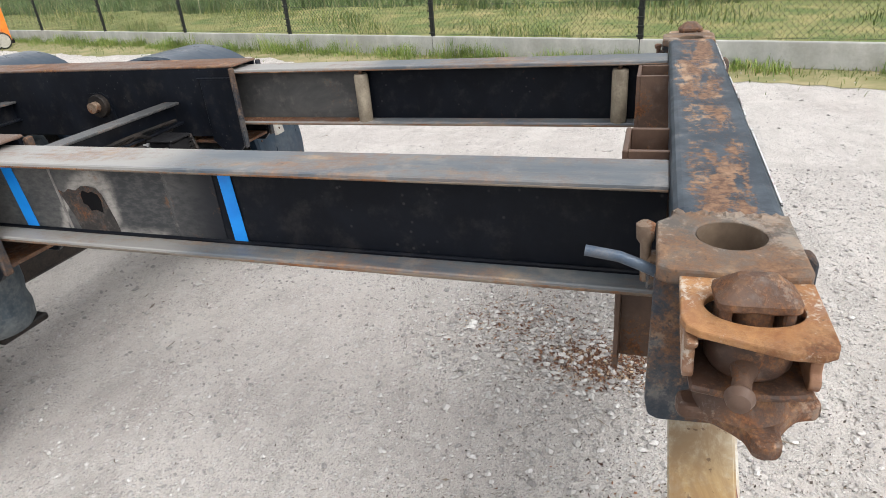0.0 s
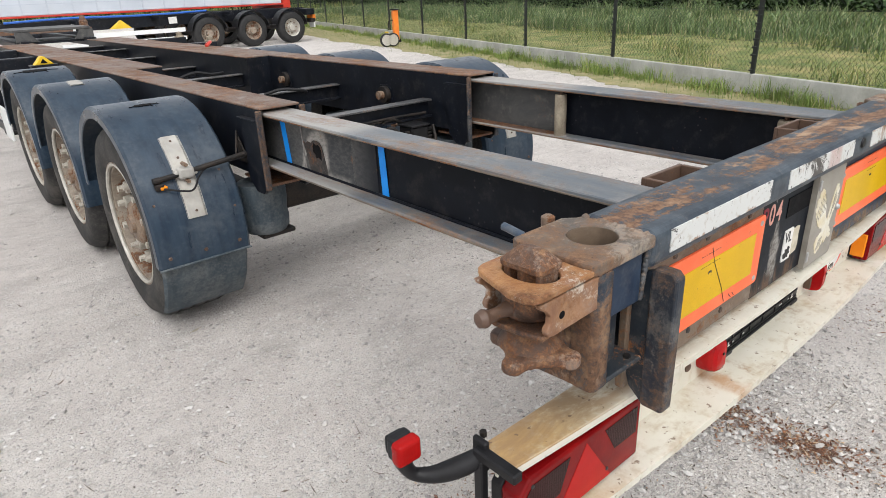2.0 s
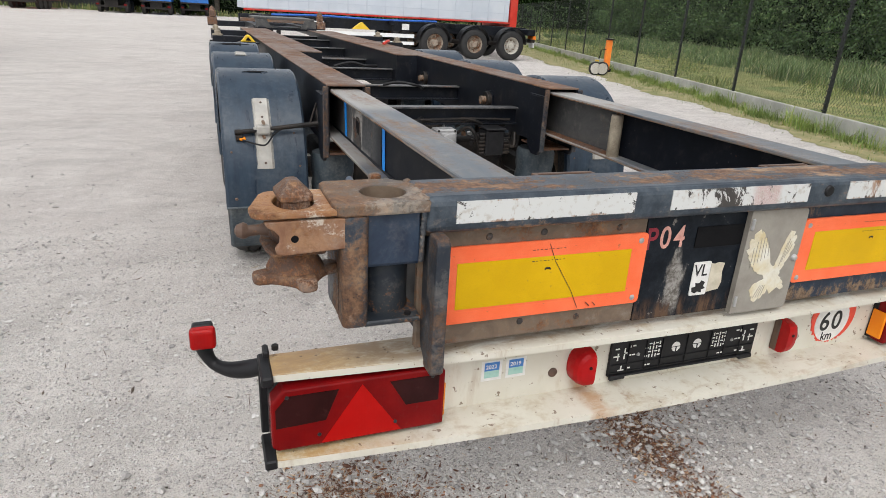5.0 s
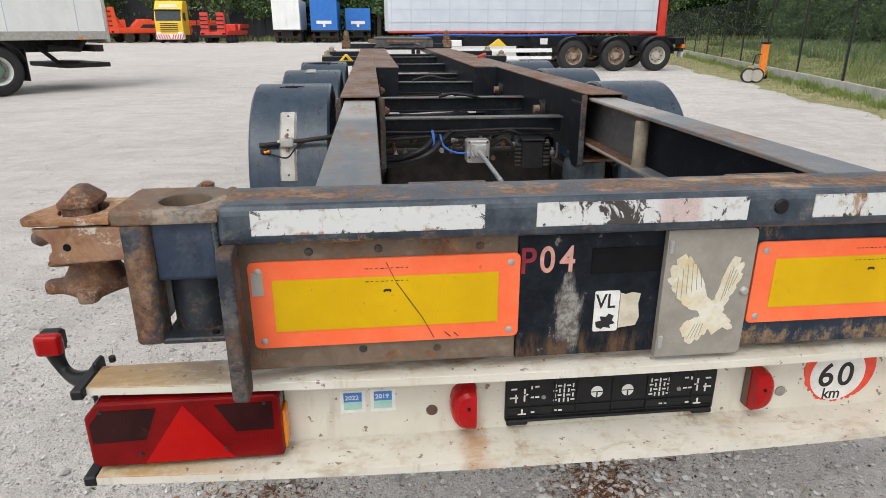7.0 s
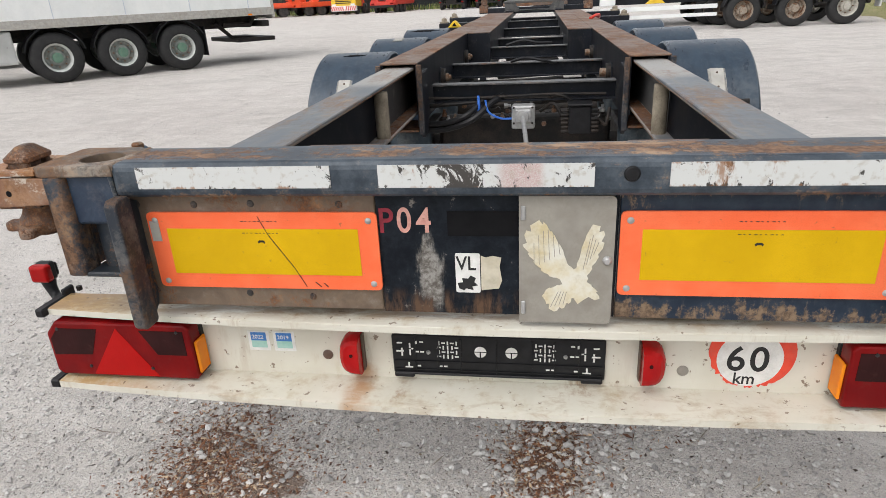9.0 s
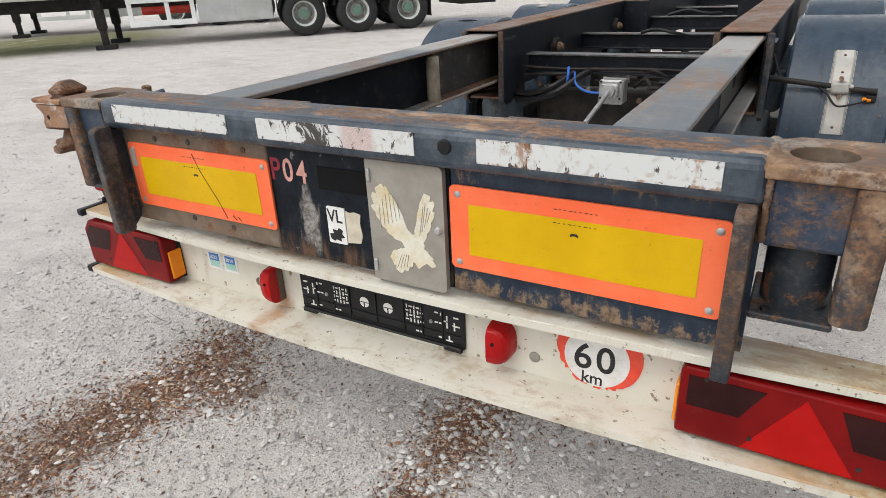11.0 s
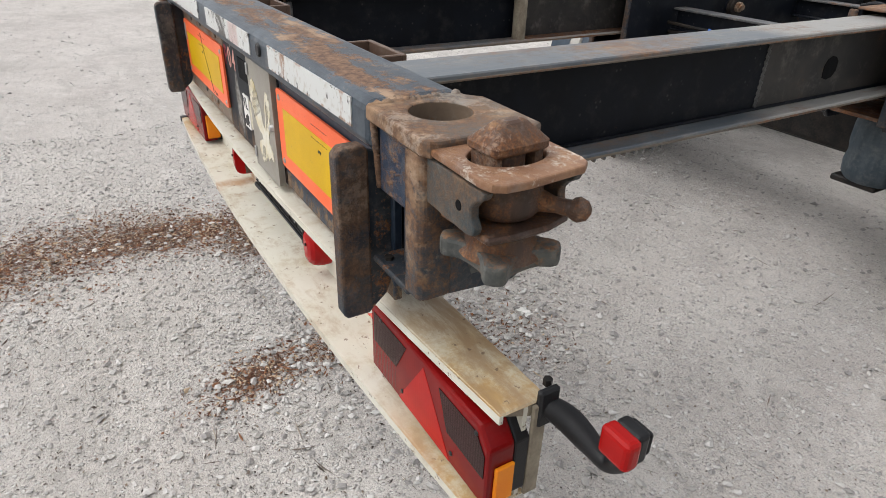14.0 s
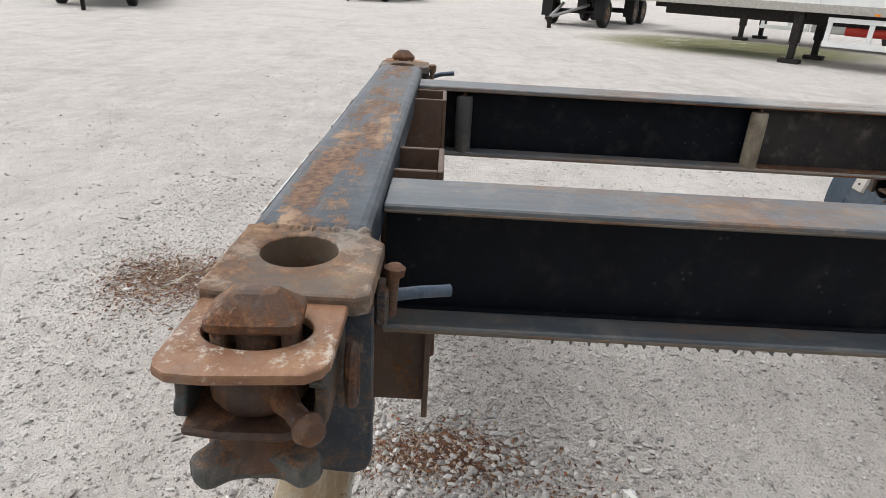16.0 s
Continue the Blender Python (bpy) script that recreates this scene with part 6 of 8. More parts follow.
for s in (-1, 1):
    mudguard(s, 2.60, True, s < 0)
    mudguard(s, 3.88, False, False)
    mudguard(s, 5.16, False, s < 0)
mid_strip = part("mount_strip", arc_shell(-0.042, 0.042, 0.5665, 0.004, 92, 103, 0.006, 5), m_alu, trailer, "stained aluminium mounting strip", True)
mid_strip.matrix_basis = Matrix.Translation((-1.02, 3.925, 0.50))

# ---- front half of the frame ----
for s in (-1, 1):
    part("neck_beam", box(*mirror(s, 0.33, 0.45), 9.4, 12.7, 0.98, 1.08, 0.006), m_chassis, trailer, "black front beam")
    for y, z in ((6.95, 1.035), (7.95, 1.06)):
        arm = part("outrigger", box(*mirror(s, 0.716, 1.16), y, y + 0.14, z - 0.11, z, 0.008), m_chassis, trailer, "black outrigger with a lock")
        part("outrigger_lock", lathe([(0.06, z), (0.06, z + 0.015), (0.035, z + 0.02), (0.035, z + 0.05), (0.0, z + 0.07)], 16, "z", (s * 1.10, y + 0.07, 0)), m_pipe, arm, "", True)
        part("lock_foot", lathe([(0.0, z - 0.19), (0.06, z - 0.19), (0.045, z - 0.11)], 12, "z", (s * 1.10, y + 0.07, 0)), m_under, arm, "", True)
    part("front_post", box(*mirror(s, 0.97, 1.15), 12.55, 12.75, 0.98, 1.12, 0.01), m_rust, trailer, "rusty front lock post")
    post = part("front_lock", box(*mirror(s, 0.99, 1.11), 12.58, 12.72, 1.12, 1.24, 0.012), m_rust, trailer, "rusty front lock box")
    part("lock_top", lathe([(0.06, 1.24), (0.05, 1.27), (0.045, 1.29), (0.0, 1.33)], 12, "z", (s * 1.05, 12.65, 0)), m_rust, post, "", True)
part("front_bolster", box(-1.15, 1.15, 12.56, 12.72, 0.96, 1.06, 0.01), m_chassis, trailer, "black front cross beam")
plat = part("neck_plate", box(-0.49, 0.45, 9.6, 10.8, 1.185, 1.22, 0.006), m_grey, trailer, "grey raised neck plate")
for x in (-1, 1):
    part("neck_cheek", prism([(x * 0.47, 1.06), (x * 0.22, 1.06), (x * 0.30, 1.185), (x * 0.47, 1.185)], "y", 9.58, 9.63), m_grey, plat)
part("neck_floor", box(-0.49, 0.45, 9.6, 10.8, 1.03, 1.06), m_chassis, plat)
part("front_rail", box(-0.6, 0.6, 11.4, 11.5, 1.10, 1.16, 0.006), m_top, trailer, "rusty front rail")
for s in (-1, 1):
    guard = part("guard_panel", box(*mirror(s, 1.19, 1.21), 5.92, 6.24, 0.42, 0.70, 0.004), m_whitebody, trailer, "white underrun side panel")
    for z in (0.50, 0.72):
        part("guard_rail", box(*mirror(s, 1.19, 1.21), 6.24, 7.6, z - 0.04, z + 0.04, 0.004), m_chassis, guard)
    for y in (6.3, 7.4):
        part("guard_post", box(*mirror(s, 1.15, 1.19), y, y + 0.06, 0.45, 0.96, 0.004), m_chassis, guard)
part("support_leg", box(-0.85, -0.75, 9.0, 9.12, 0.05, 0.95, 0.006), m_chassis, trailer)
part("support_leg", box(0.75, 0.85, 9.0, 9.12, 0.05, 0.95, 0.006), m_chassis, trailer)
for x in (-0.8, 0.8):
    part("leg_foot", box(x - 0.14, x + 0.14, 8.94, 9.18, 0.0, 0.05, 0.006), m_under, trailer)
chock = thing("wheel_chock", "yellow folding wheel chock stored beside the frame", "wheel chock")
wedge = part("wedge", prism([(-0.905, 1.03), (-0.75, 1.03), (-0.775, 1.055), (-0.815, 1.10), (-0.84, 1.10), (-0.88, 1.055)], "y", 5.88, 5.98, 0.006), m_yellowpaint, chock)
# black face on the solid wedge paints its dark opening
part("wedge_gap_patch", prism([(-0.855, 1.045), (-0.80, 1.045), (-0.828, 1.08)], "y", 5.876, 5.8795), m_tape_and_holes, wedge)
part("chock_shelf", box(-0.93, -0.72, 5.86, 6.0, 1.015, 1.03), m_chassis, trailer)
part("strap", rod(bend([(0.62, 5.9, 1.062), (0.67, 5.95, 1.085), (0.72, 6.05, 1.09), (0.735, 6.2, 1.06)], 5), 0.016, 8), m_redpaint, trailer, "red strap over the frame", True)

# ---- yard ground ----
b = bmesh.new()
bmesh.ops.create_grid(b, x_segments=1, y_segments=1, size=400)
ground = link("ground", b, m_ground)
tagged(ground, "pale compacted limestone gravel yard", "ground", kind="structure")

# ---- fence line: base point, direction along it, and away from the yard ----
F0, FD, FN = Vector((7.87, 6.1, 0)), Vector((0.300, 0.954, 0)), Vector((0.954, -0.300, 0))
FROT = Matrix(((FD.x, FN.x, 0, F0.x), (FD.y, FN.y, 0, F0.y), (0, 0, 1, 0), (0, 0, 0, 1)))


def sheet(name, u0, u1, v0, v1, z, material, label, category, n=(60, 8), wave=0.0, seed=0, widen=0.0):
    rng = np.random.RandomState(seed)
    b = bmesh.new()
    rows = []
    for i in range(n[0] + 1):
        u = u0 + (u1 - u0) * i / n[0]
        row = []
        for j in range(n[1] + 1):
            v = v0 + (v1 - v0) * j / n[1]
            if j == 0 and wave:
                v -= widen * min(max(u, 0.0), 20.0)
                v += wave * (0.5 * math.sin(u * 0.9) + 0.35 * math.sin(u * 2.3 + 1) + 0.3 * rng.uniform(-1, 1))
            row.append(b.verts.new(FROT @ Vector((u, v, z))))
        rows.append(row)
    for r0, r1 in zip(rows, rows[1:]):
        for j in range(n[1]):
            b.faces.new((r0[j], r0[j + 1], r1[j + 1], r1[j]))
    return tagged(link(name, b, material), label, category, kind="structure")


sheet("verge", -20, 60, -0.75, -0.04, 0.004, m_verge, "sandy verge with sparse grass below the fence", "verge", (500, 3), 0.25, 4, 0.075)
sheet("meadow", -60, 120, 0.04, 60, 0.012, m_meadow, "mown yellow-green meadow behind the fence", "grass")

fence = thing("fence", "black chain-link fence with steel posts on a concrete base", "fence", FROT, kind="structure")


def fence_post():
    b = prism(rounded(-0.03, 0.03, -0.02, 0.02, 0.006), "z", 0.0, 2.3)
    post = part("post", b, m_post, fence)
    for k in range(20):
        part("wire_clip", box(-0.046, 0.040, -0.036, -0.018, 0.3 + k * 0.1, 0.322 + k * 0.1), m_post, post)
    return post


def chain_link(length, z0, z1, cell=0.072):
    b = bmesh.new()
    h = z1 - z0
    k = int((length + h) / cell) + 1
    for sgn in (1, -1):
        for i in range(k):
            c = -h + i * cell
            lo, hi = max(0.0, c), min(length, c + h)
            if hi - lo < 0.02:
                continue
            p, q = (lo, z0 + lo - c), (hi, z0 + hi - c)
            if sgn < 0:
                p, q = (length - p[0], p[1]), (length - q[0], q[1])
            rod([(p[0], -0.022 - 0.002 * sgn, p[1]), (q[0], -0.022 - 0.002 * sgn, q[1])], 0.0017, 3, b, False)
    for z in np.linspace(z0, z1, 6):
        rod([(0, -0.025, z), (length, -0.025, z)], 0.0022, 3, b, False)
    return b


def small_mesh(name, bm, mat_):
    me = bpy.data.meshes.new(name)
    bm.to_mesh(me)
    bm.free()
    me.materials.append(mat_)
    return me


first_post = fence_post()
panel_mesh = small_mesh("chain_link", chain_link(3.0, 0.30, 2.25), m_wire)
plinth_mesh = small_mesh("concrete_board", box(0.004, 2.996, -0.035, 0.035, 0.0, 0.27, 0.008), m_concrete)
for k in range(-5, 15):
    u = 3.0 * k
    if k == -5:
        first_post.matrix_basis = Matrix.Translation((u, 0, 0))
    else:
        copy_thing(first_post, Matrix.Translation((u, 0, 0)))
    for nm, me in (("chain_link", panel_mesh), ("concrete_board", plinth_mesh)):
        o = new(nm, me)
        o.parent = fence
        o.matrix_basis = Matrix.Translation((u, 0.0, 0))


# ---- scattered growth ----


def scatter(name, verts, faces, material, label, category):
    me = bpy.data.meshes.new(name)
    me.from_pydata(verts.tolist() if hasattr(verts, "tolist") else verts, [], faces.tolist() if hasattr(faces, "tolist") else faces)
    me.materials.append(material)
    return tagged(new(name, me), label, category, kind="stuff")


def blades(pos, height, width, lean, seed, segs=2):
    """Grass blades as bent, tapering strips."""
    rng = np.random.RandomState(seed)
    n = len(pos)
    a, tilt = rng.uniform(0, 2 * np.pi, n), rng.uniform(0.1, 1.0, n) * lean
    side = np.stack([np.cos(a), np.sin(a), 0 * a], 1) * (width * rng.uniform(0.6, 1.3, n))[:, None]
    away = np.stack([-np.sin(a), np.cos(a), 0 * a], 1) * (height * tilt)[:, None]
    up = np.zeros((n, 3))
    up[:, 2] = height
    p0, p1, p2 = pos, pos + up * 0.55 + away * 0.3, pos + up * (1 - 0.25 * tilt)[:, None] + away
    v = np.stack([p0 - side, p0 + side, p1 - side * 0.75, p1 + side * 0.75, p2], 1).reshape(-1, 3)
    base = np.arange(n)[:, None] * 5
    q = np.concatenate([base + np.array([[0, 1, 3, 2]])], 0)
    t = base + np.array([[2, 3, 4]])
    return v, q.tolist() + t.tolist()


def on_fence(u, v, z=0.0):
    return np.stack([F0.x + FD.x * u + FN.x * v, F0.y + FD.y * u + FN.y * v, z + 0 * u], 1)


rng = np.random.RandomState(2)
# tufts at the foot of the concrete
cu, parts_u = rng.uniform(-14, 26, 360), []
tu = np.repeat(cu, 46) + rng.normal(0, 0.10, 360 * 46)
tv = -0.06 - np.abs(np.repeat(np.abs(rng.normal(0.08, 0.13, 360)), 46) + rng.normal(0, 0.06, 360 * 46))
th = np.repeat(rng.gamma(2.2, 0.050, 360) + 0.05, 46) * rng.uniform(0.5, 1.2, 360 * 46)
v, f = blades(on_fence(tu, tv), th, 0.0042, 1.2, 3)
scatter("verge_grass", v, f, m_tuft, "green grass tufts along the concrete base", "grass")
su = rng.uniform(-14, 28, 9000)
sv = -0.05 - np.abs(rng.normal(0, 0.33, 9000)) * (1 + 0.12 * np.clip(su, 0, 20))
v, f = blades(on_fence(su, sv), rng.uniform(0.02, 0.09, 9000), 0.004, 1.2, 4)
scatter("dry_grass", v, f, m_grass, "thin dry grass on the verge", "grass")
mu = rng.uniform(-14, 40, 42000)
mv = 0.08 + rng.uniform(0, 1, 42000) ** 1.4 * 6.0
v, f = blades(on_fence(mu, mv), rng.uniform(0.03, 0.14, 42000) * (1 + mv * 0.08) * (0.5 + 1.3 * np.clip(np.sin(mu * 1.7 + 2.1 * np.sin(mv * 1.3)) + np.sin(mu * 0.6 - mv * 1.9), 0, 2)), 0.0065, 1.4, 5)
scatter("meadow_grass", v, f, m_grass, "short yellowing meadow grass", "grass")
ru = rng.uniform(-14, 52, 46000)
rv = 5.7 + rng.uniform(0, 1, 46000) ** 1.3 * 9.5 + np.sin(ru * 0.5) * 0.4 + np.sin(ru * 1.7) * 0.3
v, f = blades(on_fence(ru, rv), rng.uniform(0.22, 0.5, 46000) * (1 + 0.45 * (np.sin(ru * 0.37 + 1.0 + 0.6 * rv) + np.sin(ru * 1.13 - 0.9 * rv))), 0.014, 0.9, 6)
scatter("tall_grass", v, f, m_reed, "tall green grass and reeds", "grass")


def leaf_cloud(pos, size, seed):
    rng = np.random.RandomState(seed)
    n = len(pos)
    d = rng.normal(size=(n, 3))
    d /= np.linalg.norm(d, axis=1)[:, None]
    e = np.cross(d, rng.normal(size=(n, 3)))
    e /= np.linalg.norm(e, axis=1)[:, None]
    s = (size * rng.uniform(0.6, 1.4, n))[:, None]
    v = np.stack([pos - d * s, pos + e * s * 0.5, pos + d * s, pos - e * s * 0.5], 1).reshape(-1, 3)
    f = np.arange(n)[:, None] * 4 + np.array([[0, 1, 2, 3]])
    return v, f


def clumps(centres, radii, per, seed):
    rng = np.random.RandomState(seed)
    d = rng.normal(size=(len(centres), per, 3))
    d /= np.linalg.norm(d, axis=2)[:, :, None]
    r = rng.uniform(0.55, 1.05, (len(centres), per, 1)) ** 0.6
    return (centres[:, None, :] + d * r * radii[:, None, :]).reshape(-1, 3)


hu = np.concatenate([rng.uniform(-20, 75, 620), rng.uniform(15, 76, 420)])
hz = rng.uniform(0.4, 7.8, 1040)
hv = 16.6 + rng.normal(0, 0.7, 1040) + hz * 0.16
cen = on_fence(hu, hv)
cen[:, 2] = hz
rad = np.stack([rng.uniform(0.7, 1.3, 1040)] * 2 + [rng.uniform(0.6, 1.0, 1040)], 1)
v, f = leaf_cloud(clumps(cen, rad, 150, 7), 0.095, 8)
hedge = scatter("hedge", v, f, m_leaf, "dense dark green hedge behind the meadow", "hedge")
# added near-black sheet behind the leaves: the hedge's inner shade put into colour
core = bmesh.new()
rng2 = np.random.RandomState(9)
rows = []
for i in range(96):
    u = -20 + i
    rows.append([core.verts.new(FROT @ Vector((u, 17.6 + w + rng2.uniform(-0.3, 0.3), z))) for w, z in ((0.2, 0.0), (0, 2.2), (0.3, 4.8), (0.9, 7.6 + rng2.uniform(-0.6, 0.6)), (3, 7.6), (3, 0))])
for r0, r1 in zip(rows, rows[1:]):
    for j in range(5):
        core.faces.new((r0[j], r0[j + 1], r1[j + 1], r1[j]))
m_depth_shade = plain("foliage_depth_shade", (0.006, 0.012, 0.004), (0.012, 0.024, 0.008), 2, 0.95)
m_depth_shade.node_tree.nodes["Principled BSDF"].inputs["Specular IOR Level"].default_value = 0.0
tagged(link("hedge_shade_sheet", core, m_depth_shade), "added near-black sheet painted as shade inside the hedge", "hedge", kind="stuff")


def tree(x, y, h, seed):
    rng = random.Random(seed)
    t = thing("tree", "tall leafy green tree with a grey trunk", "tree", Matrix.Translation((x, y, 0)), "trees behind the yard")
    part("trunk", rod([(0, 0, 0), (0.1, 0, h * 0.25), (-0.1, 0.1, h * 0.5), (0, 0, h * 0.8)], [0.28, 0.22, 0.16, 0.05], 9), m_bark, t, "", True)
    nr = np.random.RandomState(seed)
    c = np.stack([nr.normal(0, h * 0.15, 60), nr.normal(0, h * 0.15, 60), nr.uniform(h * 0.28, h, 60)], 1)
    for k in range(7):
        a = c[k]
        part("limb", rod([(0, 0, h * rng.uniform(0.25, 0.5)), tuple(a * 0.6 + np.array([0, 0, a[2] * 0.3])), tuple(a)], [0.10, 0.06, 0.02], 6), m_bark, t)
    v, f = leaf_cloud(clumps(c, np.full((60, 3), h * 0.11), 140, seed), 0.16, seed + 1)
    me = bpy.data.meshes.new("crown")
    me.from_pydata(v.tolist(), [], f.tolist())
    me.materials.append(m_leaf)
    o = new("crown", me)
    o.parent = t
    return t


for k, (x, y, h) in enumerate(((-46, 74, 11), (-38, 76, 12), (-30, 75, 10), (-22, 77, 12), (-10.5, 74, 11), (0.5, 76, 12), (7, 74, 11), (15, 76, 12), (23, 78, 12), (30, 72, 12), (-55, 72, 12), (-64, 66, 12), (-16, 79, 12), (-5, 78, 11))):
    tree(x, min(y, 73.8) if x < -8 else y, h, 20 + k)

# dense trees closing the far side of the yard
fu = np.random.RandomState(77)
n_far = 760
fx, fz = fu.uniform(-95, 75, n_far), fu.uniform(0.3, 11.5, n_far)
cen = np.stack([fx, 80 + fu.normal(0, 1.2, n_far) + 0.1 * fz + 1.5 * np.sin(fx * 0.3), fz], 1)
rad = np.stack([fu.uniform(1.0, 2.2, n_far)] * 2 + [fu.uniform(0.9, 1.6, n_far)], 1)
v, f = leaf_cloud(clumps(cen, rad, 150, 78), 0.17, 79)
scatter("far_trees", v, f, m_leaf, "dense dark green trees along the far edge", "trees")
# second added sheet, painting the shade deep among the far trees
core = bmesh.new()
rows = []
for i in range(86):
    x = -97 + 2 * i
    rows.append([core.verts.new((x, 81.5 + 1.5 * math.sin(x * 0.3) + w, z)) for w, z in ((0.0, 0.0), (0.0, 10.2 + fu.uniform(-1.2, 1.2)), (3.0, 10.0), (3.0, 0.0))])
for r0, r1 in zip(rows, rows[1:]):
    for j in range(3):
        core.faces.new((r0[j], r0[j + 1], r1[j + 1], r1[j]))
tagged(link("far_trees_shade_sheet", core, m_depth_shade), "added near-black sheet painted as shade inside the far trees", "trees", kind="stuff")

hall = thing("warehouse", "long dark grey warehouse behind the trees", "building", Matrix.Translation((-2.5, 76.5, 0)))
m_hall = plain("dark_cladding", (0.03, 0.034, 0.04), (0.045, 0.05, 0.058), 1.0, 0.5, stretch=(8, 1, 0.1))
part("wall", box(-50, -6, 0, 20, 0, 9), m_hall, hall)
part("roof", box(-50.5, -5.5, -0.5, 20.5, 9, 9.4), m_hall, hall)
for k in range(9):
    part("wall_rib", box(-50 + 5 * k - 0.12, -50 + 5 * k + 0.12, -0.1, 0.0, 0, 9), m_hall, hall)
far_u = rng.uniform(-75, 45, 5200)
v, f = blades(np.stack([far_u, 69 + rng.uniform(0, 4, 5200), 0 * far_u], 1), rng.uniform(0.3, 0.8, 5200), 0.05, 0.6, 12)
scatter("far_grass", v, f, m_grass, "rough grass along the far edge of the yard", "grass")
ff = thing("far_fence", "dark wire fence at the far edge of the yard", "fence", Matrix.Translation((0, 68.5, 0)), kind="structure")
for k in range(-24, 15):
    part("post", box(k * 3 - 0.03, k * 3 + 0.03, -0.03, 0.03, 0, 2.1), m_post, ff)
for z in np.linspace(0.15, 2.0, 9):
    part("wire", box(-72, 42, -0.006, 0.006, z - 0.008, z + 0.008), m_post, ff)

# ---- other vehicles ----


def road_wheel(parent, x, y, R=0.52, w=0.34, face=-1, rim=None, tread=None):
    """An upright wheel whose axle runs along y; face: the side of the open rim."""
    wh = new("wheel")
    wh.parent = parent
    wh.matrix_basis = Matrix.Translation((x, y, R)) @ Matrix.Rotation(radians(90 if face < 0 else -90), 4, "X")
    part("tyre", lathe([(0.56 * R, w * 0.42), (0.62 * R, w * 0.5), (0.85 * R, w * 0.51), (0.96 * R, w * 0.42), (R, w * 0.3), (R, -w * 0.3), (0.96 * R, -w * 0.42), (0.85 * R, -w * 0.51), (0.6 * R, -w * 0.5), (0.56 * R, -w * 0.4)], 32, "z"), m_clean_rubber, wh, "", True)
    part("rim", lathe([(0.57 * R, w * 0.46), (0.52 * R, w * 0.38), (0.48 * R, w * 0.10)], 24, "z"), rim or m_rim, wh, "", True)
    part("wheel_disc", lathe([(0.485 * R, w * 0.10), (0.42 * R, w * 0.07), (0.36 * R, w * 0.06), (0.28 * R, w * 0.22), (0.20 * R, w * 0.22)], 24, "z"), m_disc if rim is m_rimgreen else rim or m_rim, wh, "", True)
    part("hub", lathe([(0.205 * R, w * 0.20), (0.20 * R, w * 0.42), (0, w * 0.44)], 20, "z"), m_hubgreen if rim is m_rimgreen else rim or m_nut, wh, "", True)
    for k in range(8):
        a = k * math.pi / 4
        part("wheel_nut", lathe([(0, w * 0.30), (0.03 * R, w * 0.30), (0.04 * R, w * 0.12)], 6, "z", (0.37 * R * math.cos(a), 0.37 * R * math.sin(a), 0)), m_nut, wh)
    return wh


def arch(parent, x, y0, y1, R, zc):
    n, out = 14, []
    for i in range(n + 1):
        t = math.pi * (0.06 + 0.88 * i / n)
        out.append((x + R * math.cos(t), zc + R * math.sin(t)))
    for i in range(n, -1, -1):
        t = math.pi * (0.06 + 0.88 * i / n)
        out.append((x + (R - 0.02) * math.cos(t), zc + (R - 0.02) * math.sin(t)))
    return part("mudguard", prism(out, "y", y0, y1), m_blackplastic, parent)


m_rimgreen = plain("white_wheel_rim", (0.52, 0.54, 0.52), (0.62, 0.64, 0.62), 12, 0.4, dirt=0.25)
m_disc = plain("grey_green_disc", (0.14, 0.16, 0.15), (0.28, 0.30, 0.28), 12, 0.5, dirt=0.3)
m_hubgreen = plain("green_hub", (0.09, 0.18, 0.13), (0.14, 0.26, 0.19), 12, 0.4, dirt=0.3)


m_locker = plain("pale_grey_locker", (0.40, 0.41, 0.40), (0.50, 0.51, 0.50), 3, 0.45, dirt=0.2)


